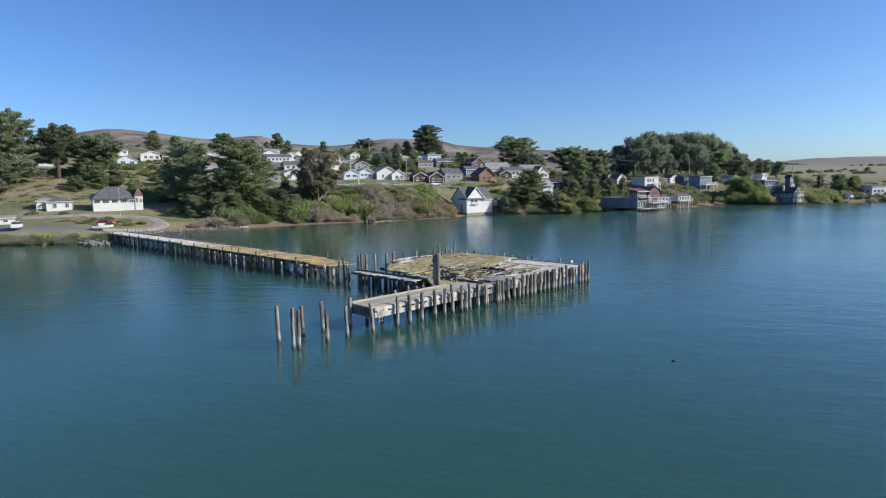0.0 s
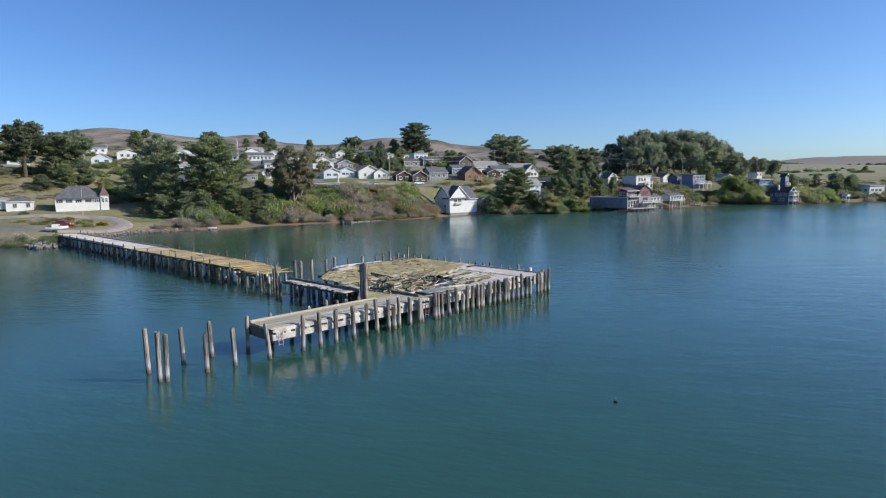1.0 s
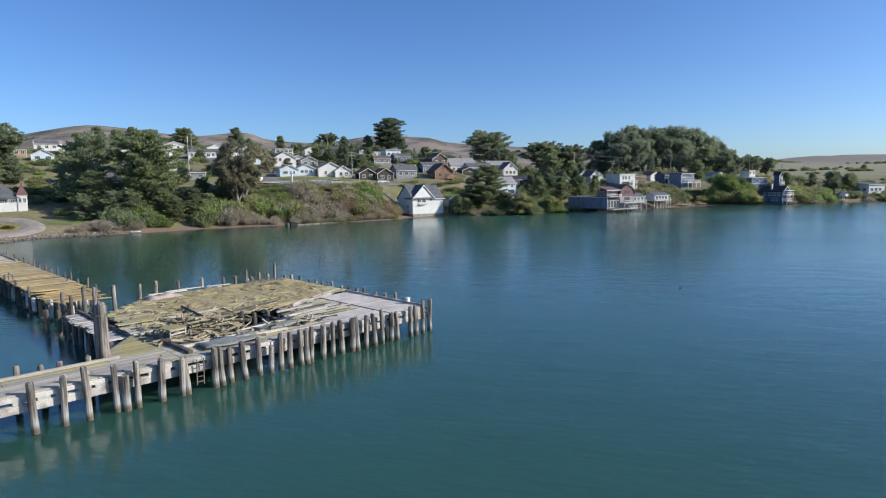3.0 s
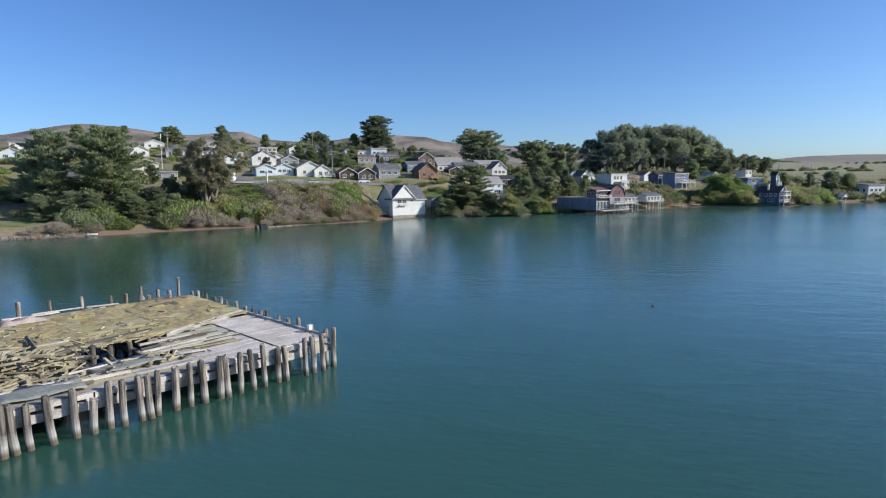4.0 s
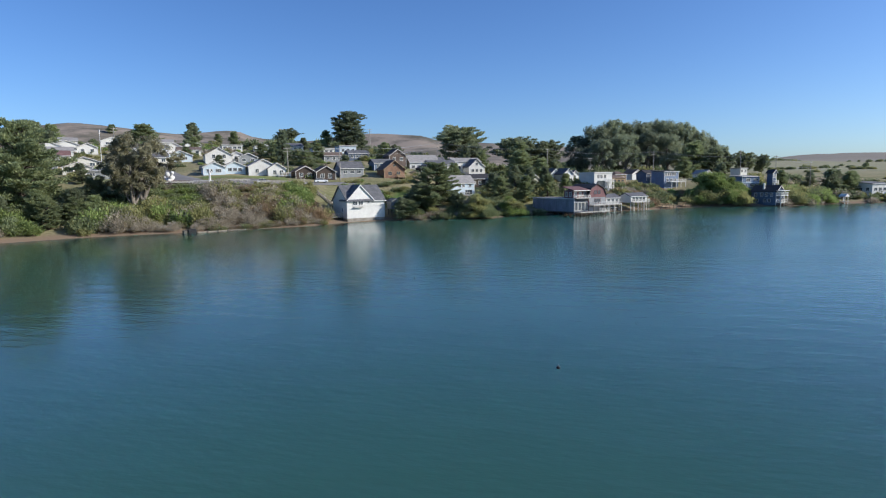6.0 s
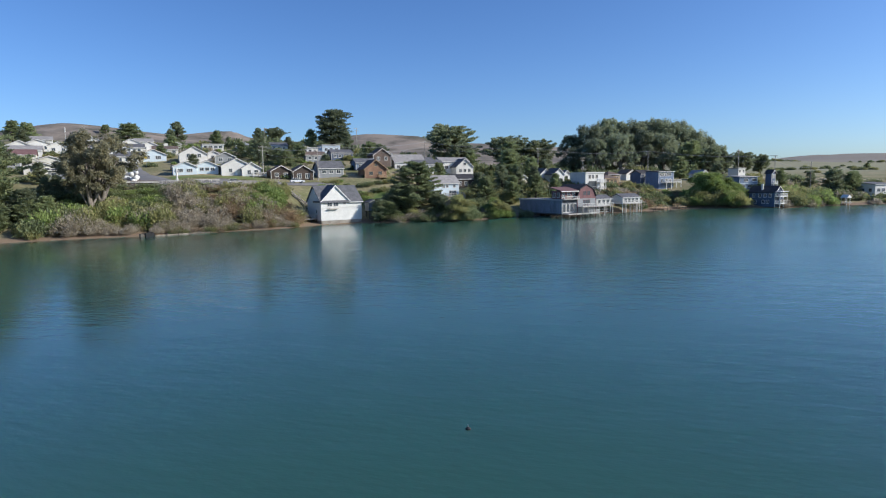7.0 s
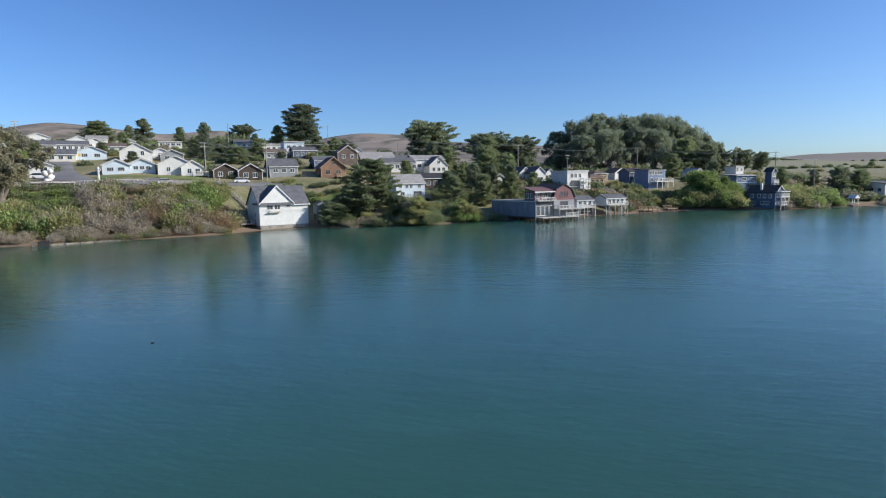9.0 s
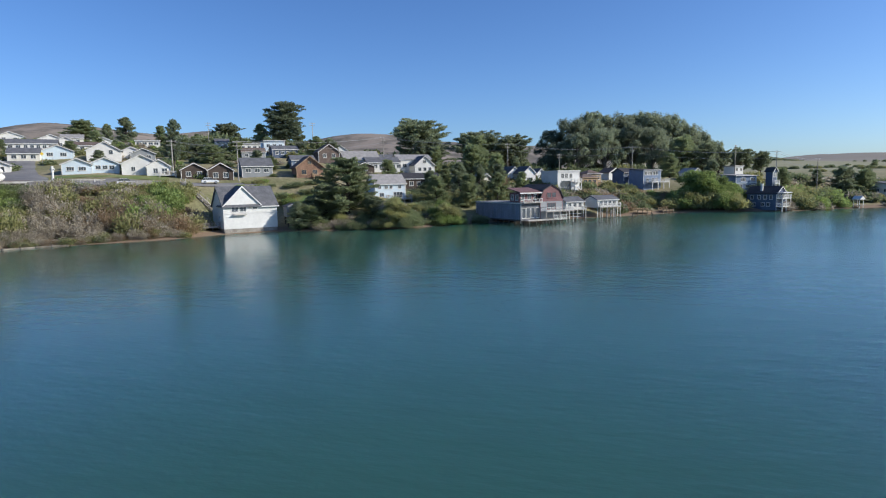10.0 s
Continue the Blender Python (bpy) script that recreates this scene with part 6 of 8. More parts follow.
house(141.0, 341.3, 30, 9.6, 8, 5.2, 'shed', 0.8, WHITE, ROOF_GREY, WHITE, "pale boxy house on the far shore", row('L', (2, 5), 3.0, 1.2, 1.2) + row('F', (-3, -0.5, 2), 3.0, 1.6, 1.2), group="houses on the east shore")

# the west shore: hall with a corner tower, cottage and hut
hall = thing("tower_hall", pose(-143.6, 156.8, 4.9, 0, 0, 47), "long white hall with a grey hipped roof and red-capped corner tower", "house", "houses on the west shore")
part("wall", Shape().box(-6.6, 0, -2.5, 5.2, 8.5, 4.1).box(-6.6, -0.45, -2.5, 5.2, 0, 2.2), WHITE, hall)
part("gallery_rail", Shape().box(-6.6, -0.5, 2.2, 5.2, -0.38, 2.95), WHITE, hall, "white boarded gallery parapet")
top = Shape()
base = [(-7.1, -0.8, 4.1), (5.6, -0.8, 4.1), (5.6, 9.0, 4.1), (-7.1, 9.0, 4.1)]
top.add(base + [(a, b, c + 0.2) for a, b, c in base] + [(-2.9, 4.1, 7.9), (2.0, 4.1, 7.9)],
        [(3, 2, 1, 0), (0, 1, 5, 4), (1, 2, 6, 5), (2, 3, 7, 6), (3, 0, 4, 7), (4, 5, 9, 8), (5, 6, 9), (6, 7, 8, 9), (7, 4, 8)])
part("roof", top, ROOF_GREY, hall, "grey hipped shingle roof")
for x in (-5.5, -3.1, -0.7, 1.8, 4.2):
    window(hall, 'F', x, 3.35, 1.5, 0.9, 13.2, 8.5, WHITE, 2)
for x in (-6.5, -4.3, -1.9, 0.6, 3.0, 5.0):
    part("gallery_post", Shape().box(x - 0.08, -0.5, 2.95, x + 0.08, -0.36, 4.1), WHITE, hall)
door(hall, 'F', -0.5, 1.8, 2.0, 13.2, WHITE, 0.0)
hall.children[-1].location.y = -0.46
tow = part("tower", Shape().box(5.0, -0.7, -2.5, 7.2, 1.5, 4.7).box(4.88, -0.82, 4.7, 7.32, 1.62, 4.9), WHITE, hall, "square white corner tower")
part("tower_roof", Shape().add([(4.75, -0.95, 4.9), (7.45, -0.95, 4.9), (7.45, 1.75, 4.9), (4.75, 1.75, 4.9), (5.78, 0.08, 7.1), (6.42, 0.08, 7.1), (6.42, 0.72, 7.1), (5.78, 0.72, 7.1), (6.1, 0.4, 9.7)],
                              [(3, 2, 1, 0), (0, 1, 5, 4), (1, 2, 6, 5), (2, 3, 7, 6), (3, 0, 4, 7), (4, 5, 8), (5, 6, 8), (6, 7, 8), (7, 4, 8)]), ROOF_RED, tow, "steep dull red pyramid roof with a spike")
for x in (5.6, 6.6):
    w = window(hall, 'F', x, 3.5, 0.55, 1.2, 13.2, 8.5, WHITE, 1)
    w.location.y = -0.7
flag = thing("flagpole", pose(-136.8, 150.2, ground_at(-136.8, 150.2)), "thin white flagpole before the hall", "pole")
part("pole", Shape().tube([(0, 0, -0.5), (0, 0, 8.5)], [0.045, 0.03], 8), WHITE, flag)
house(-157.2, 148.6, 46, 6.6, 6.0, 2.7, 'hip', 1.5, WHITE, ROOF_GREY, WHITE, "white cottage with a grey hipped roof", [('F', -1.2, 1.6, 0.9, 1.2), ('F', 2.0, 1.6, 0.9, 1.2)], group="houses on the west shore")
hs = house(-161.6, 147.4, 46, 3.6, 5.0, 2.5, 'hip', 1.2, WHITE, ROOF_PALE, WHITE, "white cottage wing with a small porch", [('F', 0.8, 1.5, 0.8, 1.0)], group="houses on the west shore")
balcony(hs, -2.0, 1.2, -1.4, 0, 0.5, WHITE, WHITE, -1)
house(-149.4, 123.4, 46, 5.0, 3.0, 1.6, 'shed', 0.4, WHITE, ROOF_PALE, WHITE, "low white hut near the shore road", [('F', 0.6, 0.9, 0.9, 0.6)], group="houses on the west shore", name="hut", category="hut")

for x in (-1.3, 1.3):
    for y in (0.2, 2.7):
        part("stilt", Shape().box(x - 0.1, y - 0.1, -3.6, x + 0.1, y + 0.1, -0.21), DARK_WOOD, shed)
# ---------------------------------------------------------------- trees and shrubs


def foliage(name, centres, radii, count, size, material, lift=0.4, droop=0.0, seed=1, slim=0.42, heart=(0, 0, 0)):
    """Many small leaf sprays scattered round clumps, thinning outwards. centres, radii: one row a clump; lift: how far sprays point up; droop: how far they hang; heart: the crown's middle, from which they point away."""
    g = np.random.default_rng(seed)
    c, r = np.array(centres, float), np.array(radii, float)
    share = r.prod(1) ** (2 / 3)
    n = np.maximum(5, (count * share / share.sum()).astype(int))
    who = np.repeat(np.arange(len(c)), n)
    off = g.normal(size=(len(who), 3))
    far = np.linalg.norm(off, axis=1, keepdims=True)
    off *= np.minimum(1.0, 2.1 / far) * 0.56
    p = c[who] + off * r[who]
    out = p - np.array(heart, float)
    out[:, 2] *= 0.5
    out /= np.linalg.norm(out, axis=1, keepdims=True) + 1e-9
    along = out * 0.55 + off * 0.45 + np.array([0, 0, lift - 1.5 * droop]) + g.normal(size=out.shape) * 0.42
    along /= np.linalg.norm(along, axis=1, keepdims=True) + 1e-9
    face = out * 0.5 + g.normal(size=out.shape) * 0.6 + np.array([0, 0, 0.55])
    side = np.cross(along, face)
    side /= np.linalg.norm(side, axis=1, keepdims=True) + 1e-9
    normal = np.cross(side, along)
    s = size * (0.55 + 0.9 * g.random((len(p), 1)))
    a, b, bend = side * s * slim, along * s, normal * s * 0.15
    quads = np.stack([p - b * 0.6 - a * 0.25, p - b * 0.05 + a - bend, p + b * 0.75 - bend * 0.4, p + b * 0.1 - a - bend], 1)
    me = bpy.data.meshes.new(name)
    v = quads.reshape(-1, 3)
    k = len(quads)
    me.vertices.add(4 * k)
    me.vertices.foreach_set("co", v.ravel())
    me.loops.add(4 * k)
    me.loops.foreach_set("vertex_index", np.arange(4 * k))
    me.polygons.add(k)
    me.polygons.foreach_set("loop_start", np.arange(k) * 4)
    me.materials.append(material)
    me.update(calc_edges=True)
    me.validate()
    return me


def limb(sh, a, b, r0, r1, bow, g, sides=6):
    a, b = Vector(a), Vector(b)
    mid = (a + b) / 2 + Vector((g.uniform(-1, 1) * bow, g.uniform(-1, 1) * bow, bow * 0.6))
    sh.tube([a, mid, b], [r0, (r0 + r1) / 2, r1], sides, False)


def tree_kind(kind, high, wide, seed, material, bark, count, size):
    """A tree of one kind: trunk with limbs, and a crown of clumps hung on the ends of the limbs."""
    g = random.Random(seed)
    trunk, cs, rs = Shape(), [], []
    lean = Vector((g.uniform(-0.06, 0.06) * high, g.uniform(-0.06, 0.06) * high, 0))
    r0 = high * 0.028

    def axis(k):
        return lean * k * k + Vector((0, 0, high * k))

    trunk.tube([axis(0) - Vector((0, 0, 1.5)), axis(0.02), axis(0.3), axis(0.6), axis(0.9)], [r0 * 1.5, r0 * 1.25, r0, r0 * 0.6, r0 * 0.15], 8)
    def bough(root, end, thick, tip, pads, width, flat, bow=0.3):
        """A limb with foliage pads along its outer part and on side twigs."""
        limb(trunk, root, end, thick, tip, bow, g, 5)
        for j in range(pads):
            k = 0.4 + 0.72 * (j + g.random()) / pads
            q = width * g.uniform(0.7, 1.3) * (1.4 - 0.8 * k)
            loose = width * (1.35 - k)
            spot = root.lerp(end, k) + Vector((g.gauss(0, 0.8) * loose, g.gauss(0, 0.8) * loose, g.gauss(0.12, 0.3) * loose + bow * 0.6 * (1 - abs(2 * k - 1))))
            cs.append(spot)
            rs.append((q, q, q * flat * g.uniform(0.7, 1.3)))

    if kind == 'flat_cypress':
        for i in range(46):
            w = i * 2.4 + g.uniform(-0.6, 0.6)
            if i < 22:                               # the domed, spreading top
                o = math.sqrt(g.uniform(0.02, 1.0))
                k = 0.97 - 0.26 * o * o - g.uniform(0, 0.07)
            else:                                    # broken layers below it
                o = g.uniform(0.35, 1.0)
                k = g.choice((0.4, 0.52, 0.62, 0.72)) + g.uniform(-0.04, 0.04)
            end = axis(k) + Vector((math.cos(w) * wide * o, math.sin(w) * wide * o, 0))
            bough(axis(max(0.2, k - 0.26)), end, r0 * 0.3, r0 * 0.07, 7, wide * 0.14, 0.32, 0.4)
    elif kind == 'layered_cypress':
        lop = g.uniform(0, 6.28)
        for i in range(62):
            k = 0.1 + 0.88 * (i + g.random()) / 62
            w = i * 2.4 + g.uniform(-0.7, 0.7)
            body = math.sqrt(max(0.04, 1 - max(0.0, (k - 0.22) / 0.8) ** 1.6)) * (1 + 0.18 * math.cos(w - lop))
            o = wide * body * g.uniform(0.45, 1.08)
            end = axis(k) + Vector((math.cos(w) * o, math.sin(w) * o, high * g.uniform(-0.02, 0.05)))
            bough(axis(max(0.05, k - 0.14)), end, r0 * 0.28, r0 * 0.06, 8, wide * 0.13, 0.3, 0.3)
    elif kind == 'full_cypress':
        for i in range(64):
            k = 0.08 + 0.9 * ((i + g.random()) / 64) ** 0.85
            w = g.uniform(0, 6.28)
            body = (1 - max(0.0, k - 0.3) / 0.75) ** 0.62 if k > 0.3 else 0.8 + 0.65 * k
            out = wide * g.uniform(0.62, 1.05) * max(0.12, body)
            end = axis(k) + Vector((math.cos(w) * out, math.sin(w) * out, high * g.uniform(-0.03, 0.05)))
            bough(axis(max(0.05, k - 0.12)), end, r0 * 0.3, r0 * 0.06, 8, wide * 0.16, 0.42, 0.2)
    elif kind == 'pine':
        for i in range(74):
            k = 0.26 + 0.71 * i / 74 + g.uniform(-0.02, 0.02)
            w = i * 2.4 + g.uniform(-0.5, 0.5)
            out = wide * max(0.06, 1 - ((k - 0.55) / 0.48) ** 2) ** 0.6 * g.uniform(0.45, 1.05)
            end = axis(k) + Vector((math.cos(w) * out, math.sin(w) * out, high * g.uniform(0.0, 0.03)))
            bough(axis(k - 0.04), end, r0 * 0.25, r0 * 0.06, 5, wide * 0.17, 0.55, 0.12)
        cs.append(axis(0.96))
        rs.append((wide * 0.34, wide * 0.34, high * 0.05))
    elif kind == 'eucalyptus':
        for i in range(5):
            w = i * 1.26 + g.uniform(-0.3, 0.3)
            end = axis(g.uniform(0.6, 0.8)) + Vector((math.cos(w) * wide * 0.5, math.sin(w) * wide * 0.5, 0))
            limb(trunk, axis(0.12 + 0.05 * i), end, r0 * 0.6, r0 * 0.15, 0.5, g, 6)
        for i in range(19):                          # rounded lobes of hanging leaves
            w = i * 2.4 + g.uniform(-0.4, 0.4)
            k = 0.3 + 0.68 * (i + g.random()) / 19
            body = math.sqrt(max(0.05, 1 - ((k - 0.5) / 0.6) ** 2))
            q = wide * g.uniform(0.26, 0.4)
            o = max(0.0, wide * body - q) * g.uniform(0.75, 1.05)
            mid = axis(k) + Vector((math.cos(w) * o, math.sin(w) * o, 0))
            mid.z = min(mid.z, high - 0.85 * q)
            limb(trunk, axis(max(0.15, k - 0.25)), mid, r0 * 0.25, r0 * 0.05, 0.3, g, 5)
            for j in range(17):
                d = Vector((g.gauss(0, 1), g.gauss(0, 1), g.gauss(0.3, 0.9))).normalized()
                t = q * g.uniform(0.2, 0.33)
                cs.append(mid + d * q * g.uniform(0.5, 0.9))
                rs.append((t, t, t * 1.45))
    elif kind == 'open_eucalyptus':
        for i in range(4):                           # several leaning stems, open below
            w = i * 1.57 + g.uniform(-0.4, 0.4)
            limb(trunk, axis(0.03), axis(0.62) + Vector((math.cos(w) * wide * 0.55, math.sin(w) * wide * 0.55, 0)), r0 * 0.7, r0 * 0.2, 0.4, g, 6)
        for i in range(30):
            w = i * 2.4 + g.uniform(-0.5, 0.5)
            k = 0.36 + 0.6 * (i + g.random()) / 30
            body = math.sqrt(max(0.05, 1 - ((k - 0.6) / 0.5) ** 2))
            q = wide * g.uniform(0.15, 0.26)
            o = max(0.0, wide * body - q) * g.uniform(0.6, 1.08)
            mid = axis(k) + Vector((math.cos(w) * o, math.sin(w) * o, 0))
            limb(trunk, axis(max(0.2, k - 0.3)), mid, r0 * 0.2, r0 * 0.04, 0.3, g, 5)
            for j in range(13):
                d = Vector((g.gauss(0, 1), g.gauss(0, 1), g.gauss(0.1, 0.8))).normalized()
                t = q * g.uniform(0.24, 0.4)
                cs.append(mid + d * q * g.uniform(0.5, 1.0))
                rs.append((t, t, t * 1.3))
    ob = new("tree")
    part("trunk", trunk, bark, ob, smooth=True)
    lift, droop, slim = (0.0, 0.6, 0.3) if 'eucalyptus' in kind else (0.6, 0.0, 0.22) if kind in ('flat_cypress', 'layered_cypress') else (0.45, 0.0, 0.3)
    part("crown", foliage("crown", cs, rs, count, size, material, lift, droop, seed, slim, axis(0.45)), material, ob)
    return ob


KINDS = {}
for key, kind, high, wide, seed, mat, bark, count, size in (
        ('flat1', 'flat_cypress', 16, 8.0, 3, CYPRESS, BARK, 25000, 0.48), ('flat2', 'flat_cypress', 16, 7.0, 14, CYPRESS, BARK, 22000, 0.48),
        ('full1', 'full_cypress', 16, 6.5, 5, DENSE, BARK, 24000, 0.38), ('full2', 'full_cypress', 16, 7.5, 26, DENSE, BARK, 24000, 0.38), ('full3', 'full_cypress', 16, 6.0, 37, CYPRESS, BARK, 24000, 0.38),
        ('lay1', 'layered_cypress', 16, 8.0, 41, DENSE, BARK, 26000, 0.42), ('lay2', 'layered_cypress', 16, 7.5, 52, CYPRESS, BARK, 26000, 0.44),
        ('euc3', 'open_eucalyptus', 20, 7.5, 33, EUCALYPT_TAN, PALE_BARK, 21000, 0.32),
        ('pine', 'pine', 18, 5.0, 8, PINE, BARK, 16000, 0.38),
        ('euc1', 'eucalyptus', 20, 7.5, 11, EUCALYPT, PALE_BARK, 19000, 0.38), ('euc2', 'eucalyptus', 20, 8.5, 22, EUCALYPT, PALE_BARK, 19000, 0.38)):
    KINDS[key] = (tree_kind(kind, high, wide, seed, mat, bark, count, size), high)

TREE_WORDS = {'euc3': "open brownish eucalyptus with several pale stems", 'lay1': "wide cypress with layered feathery boughs", 'lay2': "spreading cypress with drooping layered boughs", 'flat1': "flat-topped dark cypress with layered boughs", 'flat2': "windswept flat-topped cypress with open boughs", 'full1': "dense dark green cypress reaching near the ground",
              'full2': "broad dense cypress with heavy boughs", 'full3': "dark rounded cypress", 'pine': "tall pine with tiered branches", 'euc1': "tall eucalyptus with grey-green hanging leaves", 'euc2': "broad eucalyptus with pale limbs"}
used = set()


def tree(key, x, y, high, broad=1.0, turn=None, where="on the slope"):
    base, std = KINDS[key]
    k = high / std
    m = pose(x, y, ground_at(x, y) - 0.15, 0, 0, rng.uniform(0, 360) if turn is None else turn)
    if key in used:
        ob = copy_thing(base, m)
    else:
        used.add(key)
        ob = base
        ob.matrix_basis = m
    ob.scale = (k * broad, k * broad, k)
    return tagged(ob, f"{TREE_WORDS[key]} {where}", "tree", "trees of the village")


